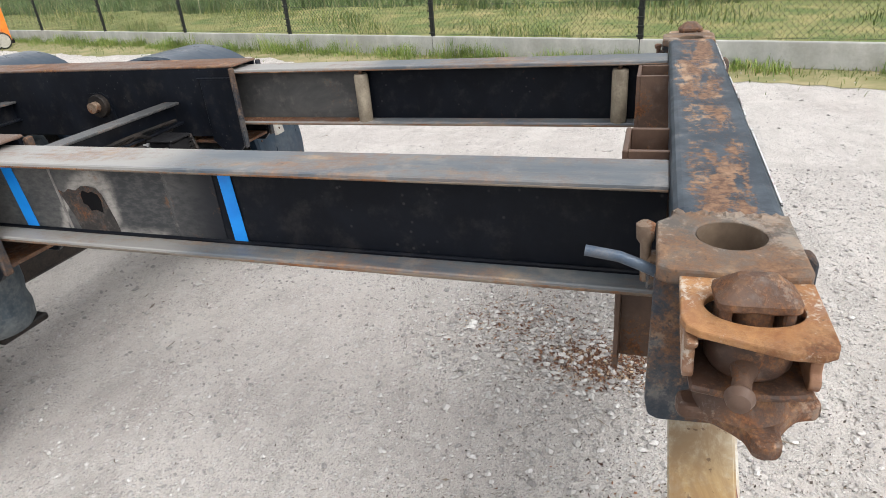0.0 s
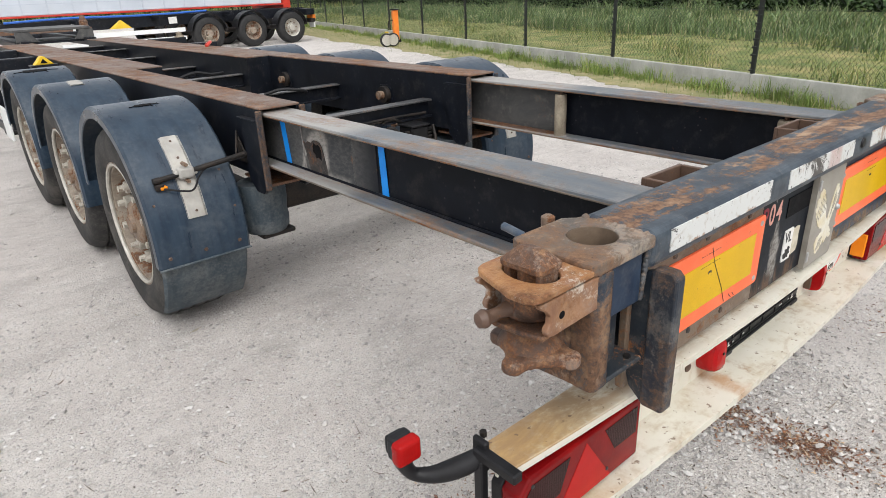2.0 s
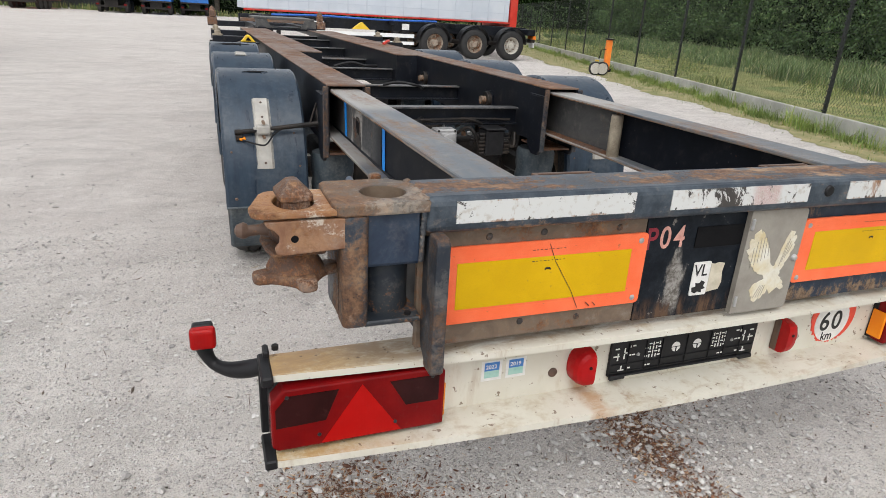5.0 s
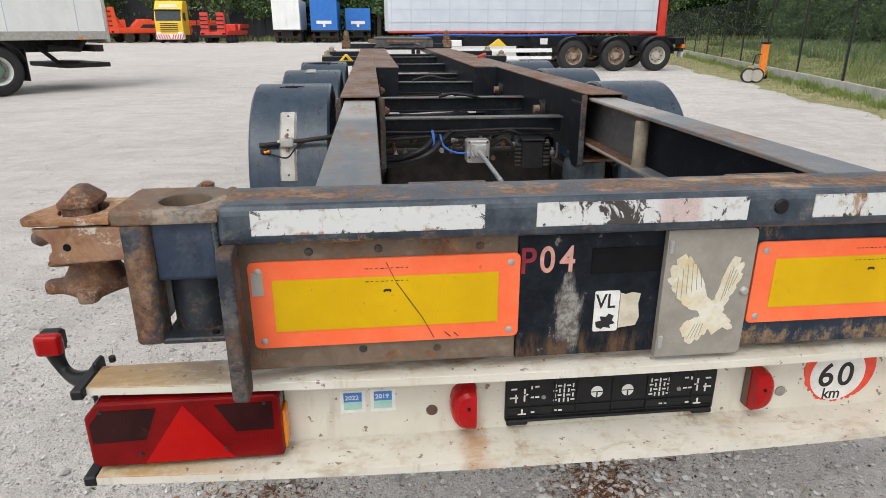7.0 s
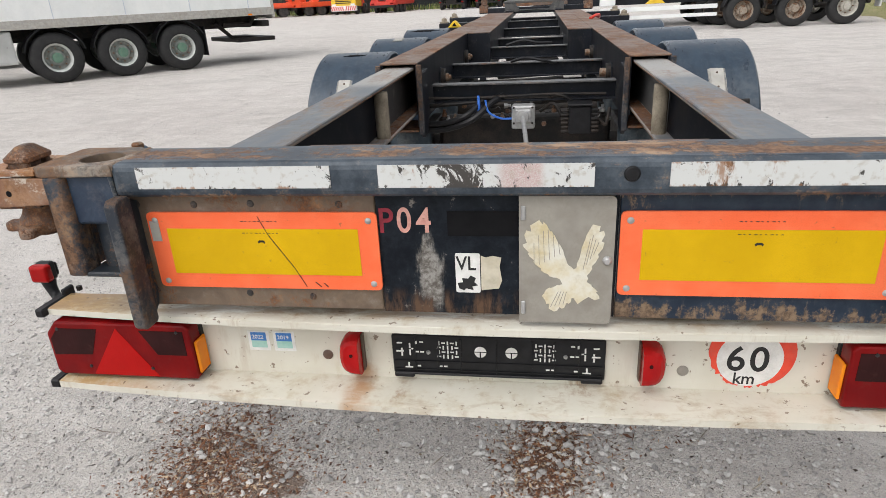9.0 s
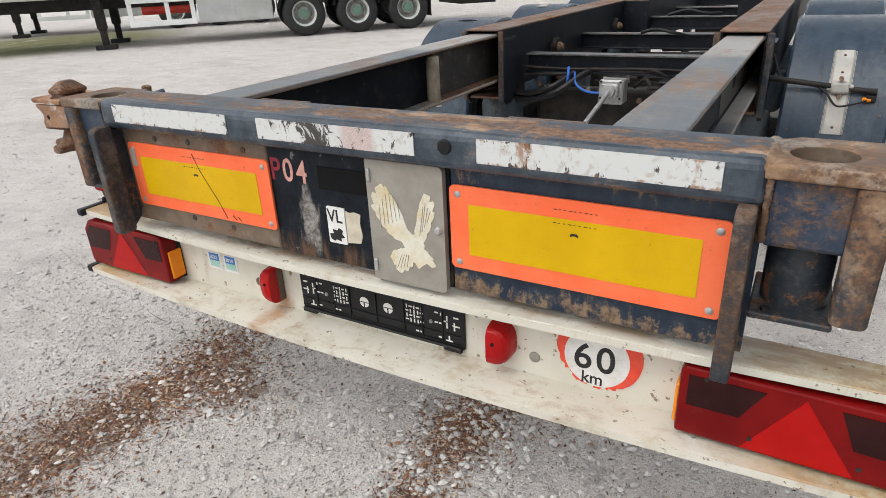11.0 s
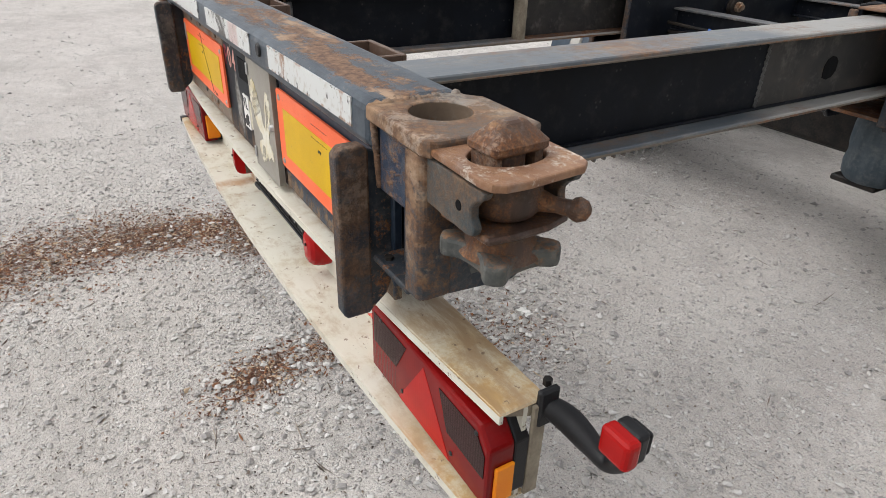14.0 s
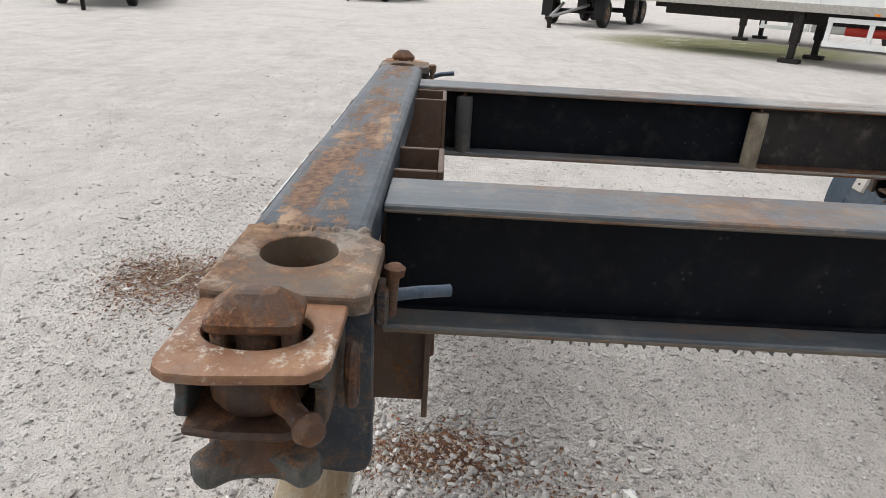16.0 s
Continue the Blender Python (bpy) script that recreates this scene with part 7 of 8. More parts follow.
def box_semi(name, at, label, group):
    """Rear end at x = 0, the front towards -x; near side towards -y."""
    t = thing(name, label, "trailer", at, group)
    body = part("body", box(-13.5, 0, -1.27, 1.27, 1.18, 4.0, 0.03), m_whitebody, t, "white box body")
    part("bottom_rail", box(-13.5, 0.005, -1.285, -1.262, 1.12, 1.30, 0.006), m_alu, body, "aluminium bottom rail")
    for k in range(10):
        part("panel_joint", box(-13.4 + k * 1.42, -13.385 + k * 1.42, -1.279, -1.27, 1.3, 3.98), m_seam, body)
    part("rear_frame", box(-0.02, 0.06, -1.28, 1.28, 1.05, 4.02, 0.02), m_alu, body, "aluminium rear frame")
    part("vent_grille", box(-0.9, -0.5, -1.281, -1.27, 3.2, 3.55), m_seam, body)
    for y in (-0.45, 0.35):
        part("frame_beam", box(-13.0, -0.2, y, y + 0.1, 0.85, 1.18), m_under, t)
    for x in (-2.35, -3.66, -4.97):
        for y, fc in ((-1.05, -1), (1.05, 1)):
            road_wheel(t, x, y, 0.52, 0.34, fc, m_rimgreen)
        part("axle", rod([(x, -0.9, 0.52), (x, 0.9, 0.52)], 0.07, 10), m_under, t)
        arch(t, x, -1.24, -0.84, 0.60, 0.55)
    part("flap", box(-1.78, -1.76, -1.22, -0.84, 0.28, 0.95, 0.004), m_blackplastic, t)
    part("tail_lift", box(-0.9, 0.10, -1.0, 1.0, 0.50, 0.60, 0.01), m_under, t)
    part("lift_arm", rod([(-1.3, -0.6, 1.0), (-0.9, -0.6, 0.62), (-0.2, -0.6, 0.55)], 0.05, 8), m_under, t)
    part("lift_arm", rod([(-1.2, -0.9, 0.95), (-0.5, -0.9, 0.9), (-0.35, -0.9, 1.15)], 0.06, 8), m_under, t)
    part("rear_bumper", box(-0.3, -0.1, -1.2, 1.2, 0.85, 1.0, 0.01), m_under, t)
    for x in (-0.6, -6.2, -8.0):
        part("marker_lamp", box(x - 0.05, x + 0.05, -1.29, -1.27, 1.13, 1.17), m_amber, t)
    g = part("side_guard", box(-8.9, -7.45, -1.22, -1.18, 0.95, 1.05, 0.004), m_whitebody, t, "white side guard rail")
    part("guard_rail", box(-8.9, -7.45, -1.22, -1.18, 0.45, 0.57, 0.004), m_whitebody, g)
    for x in (-8.9, -8.1, -7.55):
        part("guard_post", box(x, x + 0.1, -1.19, -1.16, 0.45, 1.05, 0.004), m_whitebody, g)
    store = part("storage_box", box(-7.40, -5.7, -1.22, -0.7, 0.45, 1.1, 0.02), m_locker, t, "pale grey storage locker")
    for x in (-7.36, -6.53):
        door = part("locker_door", box(x, x + 0.79, -1.228, -1.219, 0.50, 1.06, 0.004), m_locker, store)
        part("door_knob", lathe([(0, -0.02), (0.02, -0.018), (0.022, 0.0)], 10, "y", (x + 0.70, -1.228, 0.8)), m_zinc, door)
    part("red_tank", rod([(-8.7, -0.3, 0.8), (-7.6, -0.3, 0.8)], 0.14, 14), m_redpaint, t)
    for y in (-0.98, 0.92):
        leg = part("landing_leg", box(-9.6, -9.46, y - 0.06, y + 0.06, 0.10, 1.1, 0.01), m_under, t)
        part("leg_sleeve", box(-9.63, -9.43, y - 0.09, y + 0.09, 0.45, 1.1, 0.01), m_under, leg)
        part("leg_foot", box(-9.75, -9.31, y - 0.14, y + 0.14, 0.0, 0.10, 0.01), m_under, leg)
    return t


d51 = 46.5
semi = box_semi("box_semitrailer", Matrix.Translation((-7.54, 15.73, 0)) @ Matrix.Rotation(radians(d51), 4, "Z"), "white refrigerated box semitrailer parked on its legs", "white semitrailers")
copy_thing(semi, Matrix.Translation((-14.6, 17.6, 0)) @ Matrix.Rotation(radians(d51), 4, "Z"))

# curtain trailer behind the black chassis
cur = thing("curtain_trailer", "white curtain-sided trailer with a red frame", "trailer", Matrix.Translation((10.25, 23.4, 0)) @ Matrix.Rotation(radians(1.5), 4, "Z"))
body = part("curtain", box(-10.2, -0.35, -1.26, 1.26, 1.25, 4.1, 0.02), m_curtain, cur, "white quilted curtain")
for k in range(15):
    part("strap", box(-10.1 + k * 0.68, -10.06 + k * 0.68, -1.272, -1.26, 1.27, 4.08), m_seam, body)
for z in np.arange(1.55, 4.1, 0.42):
    part("seam", box(-10.2, -0.35, -1.270, -1.26, z, z + 0.02), m_seam, body)
part("bottom_rail", box(-10.2, 0, -1.29, -1.25, 1.195, 1.25, 0.01), m_redpaint, cur, "red bottom rail")
part("rear_post", box(-0.30, 0, -1.29, 1.29, 1.08, 4.1, 0.02), m_redpaint, cur, "red rear frame")
part("frame_beam", box(-9.8, -0.2, -0.5, 0.5, 0.8, 1.08), m_under, cur)
for x in (-1.9, -3.2, -4.5):
    for y, fc in ((-1.05, -1), (1.05, 1)):
        road_wheel(cur, x, y, 0.52, 0.34, fc)

# black chassis trailer
bc = thing("black_chassis_trailer", "black container chassis trailer with three axles", "trailer", Matrix.Translation((9.78, 20.9, 0)) @ Matrix.Rotation(radians(1.5), 4, "Z"))
for y in (-0.55, 0.45):
    part("frame_beam", box(-9.9, 0, y, y + 0.1, 0.80, 1.10, 0.006), m_chassis, bc, "black frame beam")
part("rear_bolster", box(-0.25, 0.05, -1.2, 1.2, 0.86, 1.06, 0.01), m_chassis, bc)
part("rear_lamp", box(0.0, 0.12, -1.15, -0.75, 0.72, 0.86, 0.01), m_orangepaint, bc, "orange rear lamp")
part("lamp_bar", box(-0.1, 0.06, -1.2, 1.2, 0.62, 0.74, 0.01), m_under, bc)
part("plate", box(0.05, 0.10, -1.1, -0.8, 0.45, 0.62), m_whitebody, bc)
for x in (-0.86, -2.29, -3.75):
    for y, fc in ((-1.05, -1), (1.05, 1)):
        road_wheel(bc, x, y, 0.50, 0.34, fc, m_rimedge if x > -1 else m_rim)
    arch(bc, x, -1.24, -0.86, 0.585, 0.52)
    part("axle", rod([(x, -0.9, 0.5), (x, 0.9, 0.5)], 0.08, 10), m_under, bc)
    part("mount", box(x + 0.55, x + 0.65, -1.1, -0.5, 0.55, 0.75), m_under, bc)
ug = part("side_guard", box(-7.9, -4.5, -1.22, -1.18, 0.62, 0.74, 0.004), m_whitebody, bc, "white side guard rails")
part("guard_rail", box(-7.9, -4.5, -1.22, -1.18, 0.40, 0.50, 0.004), m_whitebody, ug)
part("tool_box", box(-7.9, -7.45, -1.1, -0.85, 0.80, 1.0, 0.02), m_whitebody, bc)
part("yellow_chock", prism([(-6.55, 0.82), (-6.0, 0.82), (-6.25, 1.04)], "y", -1.15, -0.95), m_yellowpaint, bc, "yellow wheel chock")
part("sticker", box(-4.75, -4.5, -0.67, -0.65, 0.85, 1.04), m_white, bc)
for x in (-3.0, -5.2, -7.4, -9.3):
    part("lock_arm", box(x, x + 0.12, -1.18, 1.18, 1.0, 1.12, 0.008), m_chassis, bc)
for x in (-8.9,):
    for y in (-0.9, 0.9):
        part("landing_leg", box(x, x + 0.12, y - 0.06, y + 0.06, 0.0, 0.9, 0.01), m_under, bc)
part("blue_hose", rod(bend([(-9, -0.6, 1.12), (-7.5, -0.62, 1.16), (-5.5, -0.6, 1.13), (-3.5, -0.6, 1.16)], 6), 0.03, 8), m_hose_blue, bc, "", True)

# trailer jack
jk = thing("trailer_jack", "orange steel trailer jack on two small wheels", "jack", Matrix.Translation((9.62, 14.85, 0)) @ Matrix.Rotation(radians(-15), 4, "Z"))
part("column", box(-0.02, 0.14, -0.07, 0.07, 0.16, 0.98, 0.012), m_orangepaint, jk, "orange column")
part("head", lathe([(0.0, 0.98), (0.10, 0.98), (0.14, 1.0), (0.14, 1.02), (0.0, 1.02)], 18, "z", (0.06, 0, 0)), m_chassis, jk)
part("handle", rod([(0.0, -0.03, 0.72), (-0.16, -0.05, 0.70), (-0.2, -0.05, 0.45)], 0.016, 8), m_under, jk)
part("release", box(-0.30, -0.20, -0.08, -0.02, 0.38, 0.42, 0.005), m_yellowpaint, jk)
part("foot", box(-0.25, 0.2, -0.05, 0.05, 0.10, 0.20, 0.01), m_under, jk)
for x in (-0.30, -0.10):
    wh = road_wheel(jk, x, -0.13, 0.19, 0.09, -1, m_rimedge)
    part("wheel_cover", lathe([(0.0, 0.046), (0.15, 0.046), (0.165, 0.040)], 24, "z"), m_rimedge, wh, "pale steel wheel disc")


# vehicles along the far side
def lorry(name, x, y, w, h, z0, mat_, label, cat, depth=7.0, cab=None):
    t = thing(name, label, cat, Matrix.Translation((x, y, 0)), "vehicles along the far side")
    body = part("body", box(-w / 2, w / 2, 0, depth, z0, h, 0.04), mat_, t)
    part("rear_frame", box(-w / 2 - 0.02, w / 2 + 0.02, -0.03, 0.02, z0 - 0.08, z0 + 0.06, 0.01), m_under, body)
    for k in range(3):
        part("door_bar", box(-w / 2 + (k + 0.5) * w / 3 - 0.02, -w / 2 + (k + 0.5) * w / 3 + 0.02, -0.035, 0.0, z0 + 0.1, h - 0.1), mat_, body)
    if mat_ is m_bluetarp:
        part("pale_mark", box(-w * 0.28, w * 0.28, -0.045, -0.036, z0 + 0.62, z0 + 0.92), m_white, body, "plain pale mark")
        part("mark_stem", box(-0.12, 0.12, -0.045, -0.036, z0 + 0.35, z0 + 0.62), m_white, body)
    part("underbody", box(-0.5, 0.5, 0.2, depth, 0.6, z0, 0.02), m_under, t)
    part("bumper", box(-w / 2 + 0.1, w / 2 - 0.1, 0.05, 0.15, 0.45, 0.6, 0.01), m_under, t)
    for s in (-1, 1):
        for yy in (1.2, 2.5, depth - 1.0):
            o = new("wheel")
            o.parent = t
            o.matrix_basis = Matrix.Translation((s * (w / 2 - 0.2), yy, 0.5)) @ Matrix.Rotation(radians(90), 4, "Y")
            part("tyre", lathe([(0, -0.15), (0.45, -0.16), (0.5, -0.12), (0.5, 0.12), (0.45, 0.16), (0, 0.15)], 20, "z"), m_rubber, o, "", True)
        part("lamp", box(s * (w / 2 - 0.2) - 0.12, s * (w / 2 - 0.2) + 0.12, 0.0, 0.05, 0.62, 0.74), m_red, t)
    return t


lorry("white_box_truck", -8.4, 63, 2.55, 3.9, 1.15, m_whitebody, "white box lorry parked at the far side", "lorry")
lorry("blue_tarp_trailer", -4.9, 63.5, 2.55, 3.9, 1.1, m_bluetarp, "blue tarpaulin trailer at the far side", "trailer")
lorry("blue_tarp_trailer", -1.7, 66, 2.5, 3.2, 1.1, m_bluetarp, "low blue tarpaulin trailer at the far side", "trailer")


def yellow_truck(x, y):
    t = thing("yellow_truck", "yellow lorry cab with striped bumper", "lorry", Matrix.Translation((x, y, 0)), "vehicles along the far side")
    part("cab", prism([(0.0, 0.75), (-0.02, 1.9), (0.22, 2.95), (0.5, 3.25), (0.9, 3.75), (2.2, 3.75), (2.2, 0.75)], "x", -1.25, 1.25, 0.07, 2), m_yellowpaint, t)
    part("windscreen", prism([(-0.03, 1.98), (0.16, 2.86), (0.20, 2.86), (0.03, 1.98)], "x", -1.12, 1.12), m_glass, t)
    part("sun_visor", prism([(0.0, 2.88), (0.18, 2.98), (0.24, 2.94), (0.12, 2.84)], "x", -1.15, 1.15), m_blackplastic, t)
    part("sign_board", box(-0.8, 0.8, 0.42, 0.5, 3.12, 3.4, 0.02), m_whitebody, t)
    part("grille", box(-0.85, 0.85, -0.05, 0.02, 1.0, 1.85, 0.02), m_yellowpaint, t)
    for k in range(5):
        part("grille_slat", box(-0.8, 0.8, -0.065, -0.03, 1.05 + k * 0.16, 1.13 + k * 0.16), m_blackplastic, t)
    bp = part("bumper", box(-1.27, 1.27, -0.12, 0.4, 0.35, 0.85, 0.05), m_whitebody, t)
    for k in range(-5, 6):
        part("stripe", prism([(k * 0.22 - 0.06, 0.4), (k * 0.22 + 0.05, 0.4), (k * 0.22 + 0.05 + (0.14 if k > 0 else -0.14), 0.8), (k * 0.22 - 0.06 + (0.14 if k > 0 else -0.14), 0.8)], "y", -0.13, -0.11), m_redpaint, bp)
    for s in (-1, 1):
        part("mirror", box(s * 1.42 - 0.1, s * 1.42 + 0.1, 0.1, 0.25, 2.0, 2.7, 0.03), m_blackplastic, t)
        part("lamp", box(s * 0.95 - 0.2, s * 0.95 + 0.2, -0.14, -0.1, 0.86, 1.02), m_whitebody, t)
        for yy in (1.0, 3.6, 4.9):
            o = new("wheel")
            o.parent = t
            o.matrix_basis = Matrix.Translation((s * 1.05, yy, 0.5)) @ Matrix.Rotation(radians(90), 4, "Y")
            part("tyre", lathe([(0, -0.15), (0.45, -0.16), (0.5, -0.12), (0.5, 0.12), (0.45, 0.16), (0, 0.15)], 20, "z"), m_rubber, o, "", True)
    part("chassis", box(-0.45, 0.45, 2.2, 6.2, 0.6, 0.95, 0.02), m_under, t)
    part("stowage", box(-1.2, 1.2, 2.4, 3.0, 0.7, 1.5, 0.05), m_redpaint, t)


yellow_truck(-19.0, 62.5)


def low_loader(x, y, turn, mat_, label, grow=1.0):
    at = Matrix.Translation((x, y, 0)) @ Matrix.Rotation(radians(turn), 4, "Z") @ Matrix.Scale(grow, 4)
    t = thing("low_loader", label, "trailer", at, "vehicles along the far side")
    part("bed", box(-1.25, 1.25, 0, 6.5, 0.72, 1.02, 0.02), mat_, t)
    for s in (-1, 1):
        ramp = part("ramp", prism([(0.0, 1.0), (0.45, 1.0), (0.28, 2.7), (0.05, 2.7)], "x", s * 0.75 - 0.36, s * 0.75 + 0.36, 0.02), mat_, t)
        for k in range(4):
            part("ramp_rung", box(s * 0.75 - 0.33, s * 0.75 + 0.33, -0.05, 0.02, 1.25 + k * 0.36, 1.34 + k * 0.36, 0.01), m_under, ramp)
        part("ramp_brace", rod([(s * 0.75, 1.1, 1.0), (s * 0.75, 0.3, 2.2)], 0.06, 8), mat_, t)
        part("side_beam", box(s * 1.25 - 0.08, s * 1.25 + 0.08, 0.4, 6.5, 0.80, 1.12, 0.02), mat_, t)
        part("lamp", box(s * 1.0 - 0.16, s * 1.0 + 0.16, -0.06, 0.0, 0.78, 0.92), m_red, t)
        for yy in (1.2, 2.4, 3.6):
            o = new("wheel")
            o.parent = t
            o.matrix_basis = Matrix.Translation((s * 1.0, yy, 0.42)) @ Matrix.Rotation(radians(90), 4, "Y")
            part("tyre", lathe([(0, -0.15), (0.38, -0.16), (0.42, -0.12), (0.42, 0.12), (0.38, 0.16), (0, 0.15)], 20, "z"), m_rubber, o, "", True)
    part("neck", prism([(5.9, 1.02), (6.6, 1.75), (9.5, 1.75), (9.5, 1.35), (6.9, 1.35), (6.5, 1.0)], "x", -0.65, 0.65, 0.03), mat_, t)
    part("winch_box", box(-0.7, 0.7, 4.6, 5.6, 1.02, 1.7, 0.05), mat_, t)
    part("tail_bar", box(-1.25, 1.25, -0.1, 0.1, 0.50, 0.72, 0.02), m_under, t)
    return t


low_loader(-15.0, 62, -6, m_redpaint, "red low-loader trailer parked at the far side")
low_loader(-30.8, 64, -62, m_orangered, "orange-red low-loader with raised ramps", 1.25)
low_loader(-25.6, 65.5, -48, m_orangered, "orange-red low-loader with raised ramps", 1.2)


def dark_trailer(x, y, turn, label, rim=None):
    t = thing("drawbar_trailer", label, "trailer", Matrix.Translation((x, y, 0)) @ Matrix.Rotation(radians(turn), 4, "Z"))
    part("frame", box(0, 7, -1.1, 1.1, 0.95, 1.15, 0.02), m_chassis, t)
    for xx in (0.9, 4.8, 6.1):
        for yy, fc in ((-1.0, -1), (1.0, 1)):
            road_wheel(t, xx, yy, 0.5, 0.3, fc, rim)
            part("flap", box(xx - 0.62, xx - 0.6, yy - 0.2, yy + 0.2, 0.3, 0.95), m_blackplastic, t)
        part("axle", rod([(xx, -0.9, 0.5), (xx, 0.9, 0.5)], 0.08, 10), m_under, t)
    part("drawbar", rod([(0.6, -0.5, 0.75), (-1.9, 0, 0.35)], 0.055, 8), m_zinc, t)
    part("drawbar", rod([(0.6, 0.5, 0.75), (-1.9, 0, 0.35)], 0.055, 8), m_zinc, t)
    part("drawbar_eye", lathe([(0.04, 0.0), (0.13, 0.0), (0.13, 0.09), (0.04, 0.09)], 14, "z", (-2.0, 0, 0.28)), m_under, t)
    part("eye_prop", box(-1.95, -1.8, -0.05, 0.05, 0.0, 0.34, 0.005), m_under, t)
    part("deck", box(-0.1, 7.1, -1.25, 1.25, 1.15, 1.4, 0.02), m_chassis, t)
    return t


dark_trailer(-22.6, 4.6, 150, "black drawbar trailer with mud flaps")
dark_trailer(-18.6, -10.6, 200, "black drawbar trailer parked across the yard", m_hubgreen)
dark_trailer(-34.5, -4.5, 165, "black drawbar trailer far across the yard")

# ---- loose stones, litter and twigs on the ground ----
rng = np.random.RandomState(31)
OCT = np.array([[1, 0, 0], [-1, 0, 0], [0, 1, 0], [0, -1, 0], [0, 0, 1], [0, 0, -1], [.62, .62, .45], [-.62, .62, .45], [.62, -.62, .45], [-.62, -.62, .45]], float)
OCTF = np.array([[0, 6, 8], [0, 2, 6], [2, 7, 6], [2, 1, 7], [1, 9, 7], [1, 3, 9], [3, 8, 9], [3, 0, 8], [4, 6, 7], [4, 7, 9], [4, 9, 8], [4, 8, 6], [0, 5, 2], [2, 5, 1], [1, 5, 3], [3, 5, 0]])


def pebbles(xy, size, seed, flat=0.6, sink=0.25):
    r = np.random.RandomState(seed)
    n = len(xy)
    v = OCT[None] * (1 + r.uniform(-0.28, 0.28, (n, len(OCT), 1)))
    v = v * size[:, None, None] * np.stack([r.uniform(0.8, 1.4, n), r.uniform(0.6, 1.0, n), r.uniform(0.45, 0.8, n) * flat / 0.6], 1)[:, None, :]
    a = r.uniform(0, 2 * np.pi, n)
    c, s = np.cos(a)[:, None], np.sin(a)[:, None]
    out = np.stack([v[:, :, 0] * c - v[:, :, 1] * s + xy[:, :1], v[:, :, 0] * s + v[:, :, 1] * c + xy[:, 1:], v[:, :, 2] + (size * 0.45 * flat / 0.6 * (1 - sink))[:, None]], 2)
    return out.reshape(-1, 3), (np.arange(n)[:, None, None] * len(OCT) + OCTF[None]).reshape(-1, 3)


def cloud(n, cx, cy, sx, sy, turn=0.0):
    p = rng.normal(size=(n, 2)) * (sx, sy)
    c, s = math.cos(turn), math.sin(turn)
    return np.stack([cx + p[:, 0] * c - p[:, 1] * s, cy + p[:, 0] * s + p[:, 1] * c], 1)


wide = np.stack([rng.normal(-1.0, 3.6, 24000), rng.normal(0.8, 3.4, 24000)], 1)
near = np.stack([rng.uniform(-2.6, 2.4, 46000), rng.uniform(-1.6, 3.0, 46000)], 1)
heap = np.concatenate([cloud(800, 0.16, 0.45, 0.16, 0.28), cloud(500, 0.25, 0.70, 0.22, 0.22), cloud(420, 0.05, 0.05, 0.35, 0.28), cloud(380, -0.75, 0.2, 0.35, 0.25), cloud(300, 0.55, 0.55, 0.35, 0.3)])
xy = np.concatenate([wide, near, heap])
size = np.concatenate([0.0026 + rng.gamma(1.5, 0.0020, 24000), 0.0015 + rng.gamma(1.3, 0.0018, 46000), 0.003 + rng.gamma(2.0, 0.0024, len(heap))])
v, f = pebbles(xy, np.minimum(size, 0.0145), 5)
scatter("gravel", v, f, m_pebble, "loose pale limestone pebbles", "gravel")


def flakes(xy, length, width, seed, lift=0.006):
    r = np.random.RandomState(seed)
    n = len(xy)
    a = r.uniform(0, 2 * np.pi, n)
    d = np.stack([np.cos(a), np.sin(a), r.normal(0, 0.25, n)], 1) * length[:, None]
    e = np.stack([-np.sin(a), np.cos(a), r.normal(0, 0.5, n)], 1) * width[:, None]
    p = np.concatenate([xy, r.uniform(0.002, lift, (n, 1))], 1)
    up = np.zeros((n, 3))
    up[:, 2] = width * 0.5
    v = np.stack([p - d, p + e, p + d, p - e, p + up + d * 0.1], 1).reshape(-1, 3)
    v[:, 2] = np.maximum(v[:, 2], 0.0008)
    f = (np.arange(n)[:, None, None] * 5 + np.array([[0, 4, 3], [0, 1, 4], [1, 2, 4], [3, 4, 2]])[None]).reshape(-1, 3)
    return v, f


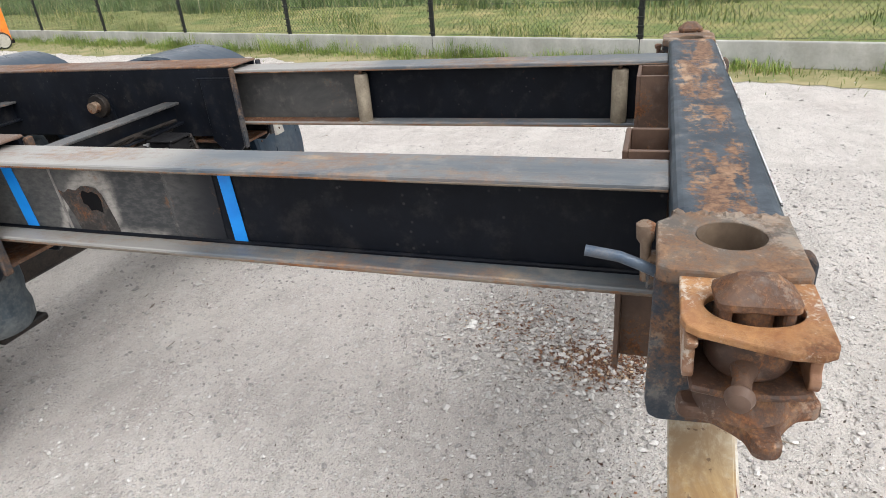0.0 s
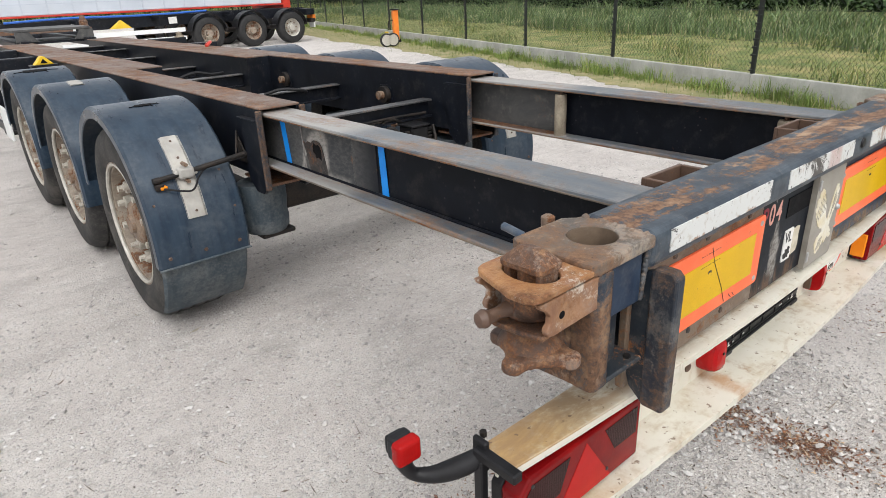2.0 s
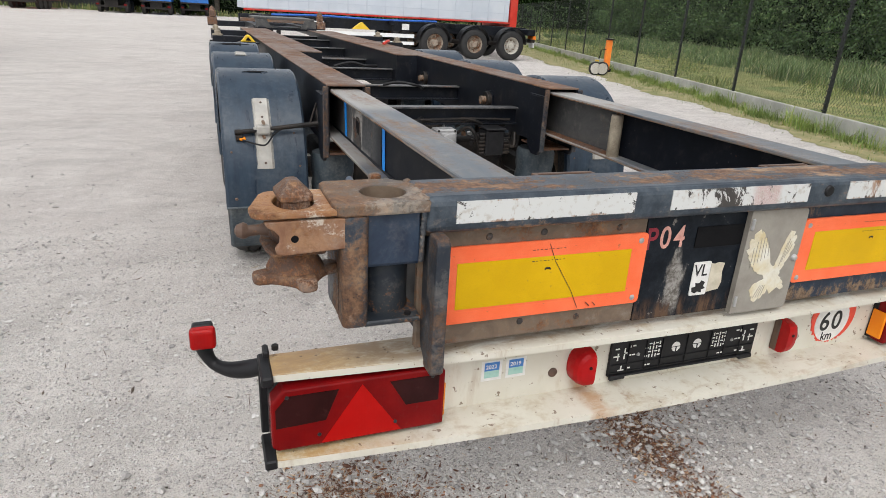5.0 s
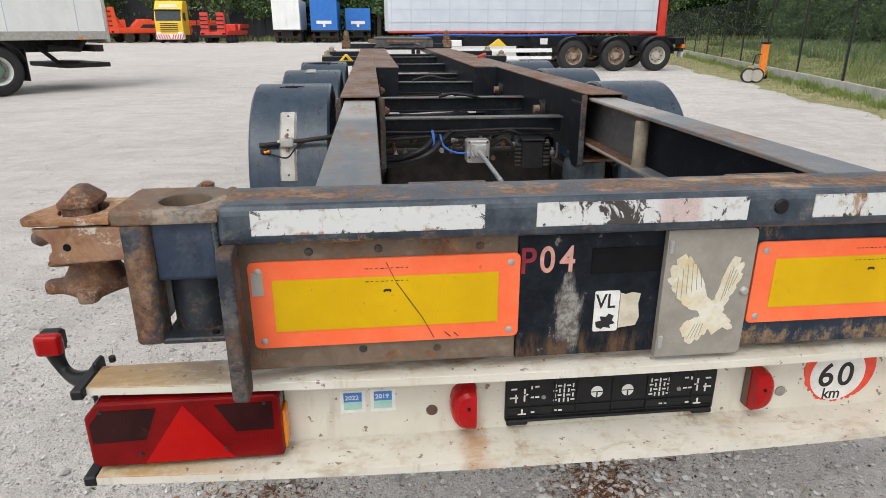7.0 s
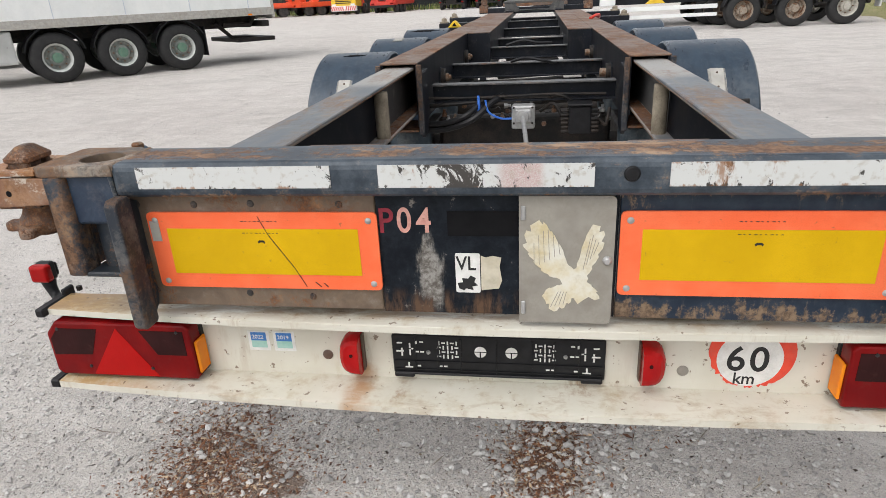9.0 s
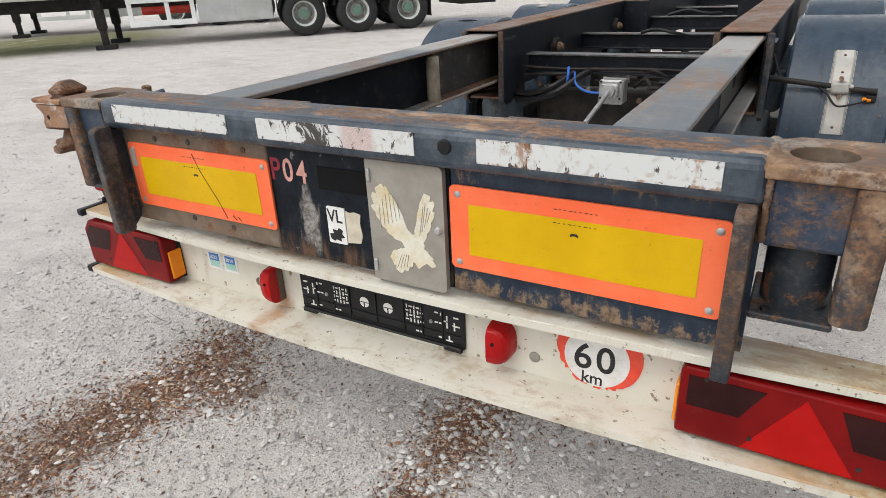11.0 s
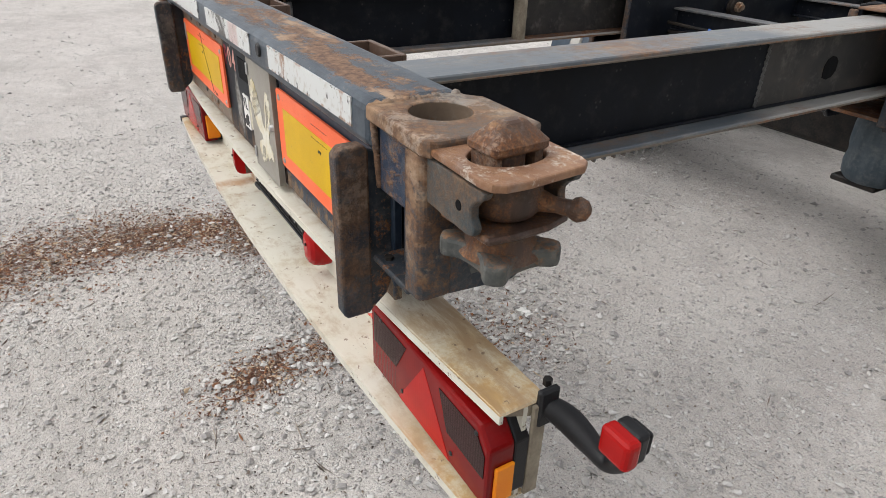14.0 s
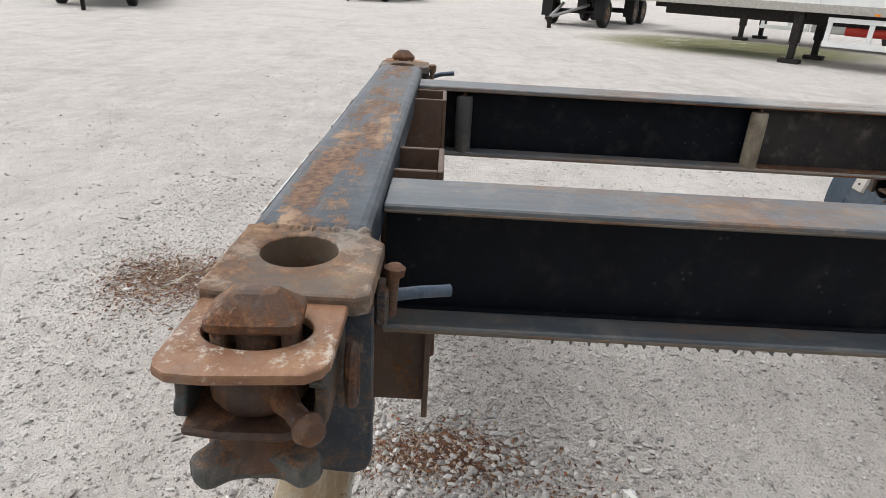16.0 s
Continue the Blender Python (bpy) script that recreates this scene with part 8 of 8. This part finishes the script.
strip_pts = []
for t in np.linspace(0, 1, 26):
    strip_pts.append(cloud(430, -0.99 + 0.05 * math.sin(9 * t), -1.25 + 1.55 * t, 0.11 + 0.06 * (1 - t) + 0.02 * math.sin(5 * t), 0.08))
dense = np.concatenate([cloud(2600, 0.12, 0.30, 0.07, 0.12), cloud(1100, 0.14, -0.11, 0.055, 0.10, 0.3), cloud(700, 0.33, 0.62, 0.12, 0.16), *strip_pts, cloud(260, 1.33, -0.10, 0.12, 0.22, 0.25), cloud(700, -0.72, 0.12, 0.14, 0.12), cloud(500, -0.95, 0.42, 0.13, 0.10)])
v, f = flakes(dense, 0.0035 + rng.gamma(1.4, 0.0035, len(dense)), 0.0012 + rng.gamma(1.2, 0.0012, len(dense)), 6)
scatter("leaf_litter", v, f, m_litter, "brown dried leaf and bark litter", "litter")
loose = np.concatenate([np.stack([rng.uniform(-3, 3, 700), rng.uniform(-2, 3.2, 700)], 1), cloud(160, -1.0, -0.9, 0.2, 0.3)])
stalks = np.concatenate([cloud(70, -1.02, -1.0, 0.16, 0.22), cloud(40, -0.85, -0.6, 0.2, 0.3), cloud(30, 0.3, 0.0, 0.4, 0.3)])
v, f = flakes(stalks, 0.018 + rng.gamma(1.6, 0.012, len(stalks)), 0.0012 + rng.gamma(1.2, 0.0006, len(stalks)), 17, 0.012)
scatter("stalks", v, f, m_stalk, "broken stalks and sticks in the leaf litter", "litter")
v, f = flakes(loose, 0.005 + rng.gamma(1.3, 0.010, len(loose)), 0.0008 + rng.gamma(1.2, 0.0008, len(loose)), 7)
scatter("twigs", v, f, m_twig, "scattered dry twigs and stalks", "litter")
bits = np.concatenate([cloud(2600, -0.5, -0.2, 0.75, 0.7), cloud(1500, 0.3, 0.0, 0.5, 0.5), cloud(1400, 1.4, 0.3, 0.55, 0.7), cloud(900, -1.6, 0.4, 0.5, 0.7)])
v, f = flakes(bits, 0.0018 + rng.gamma(1.3, 0.0016, len(bits)), 0.0012 + rng.gamma(1.2, 0.0009, len(bits)), 27, 0.004)
scatter("crumbs", v, f, m_crumb, "dark crumbs of bark and rust on the gravel", "litter")
crumb = thing("paper_scrap", "crumpled white paper scrap lying on the gravel", "litter", Matrix.Translation((0.27, 0.84, 0.0)))
b = bmesh.new()
rr = random.Random(4)
grid = [[b.verts.new((i * 0.012 - 0.03, j * 0.011 - 0.016, 0.004 + rr.uniform(0, 0.012))) for j in range(4)] for i in range(6)]
for i in range(5):
    for j in range(3):
        b.faces.new((grid[i][j], grid[i + 1][j], grid[i + 1][j + 1], grid[i][j + 1]))
part("scrap", b, m_white, crumb)
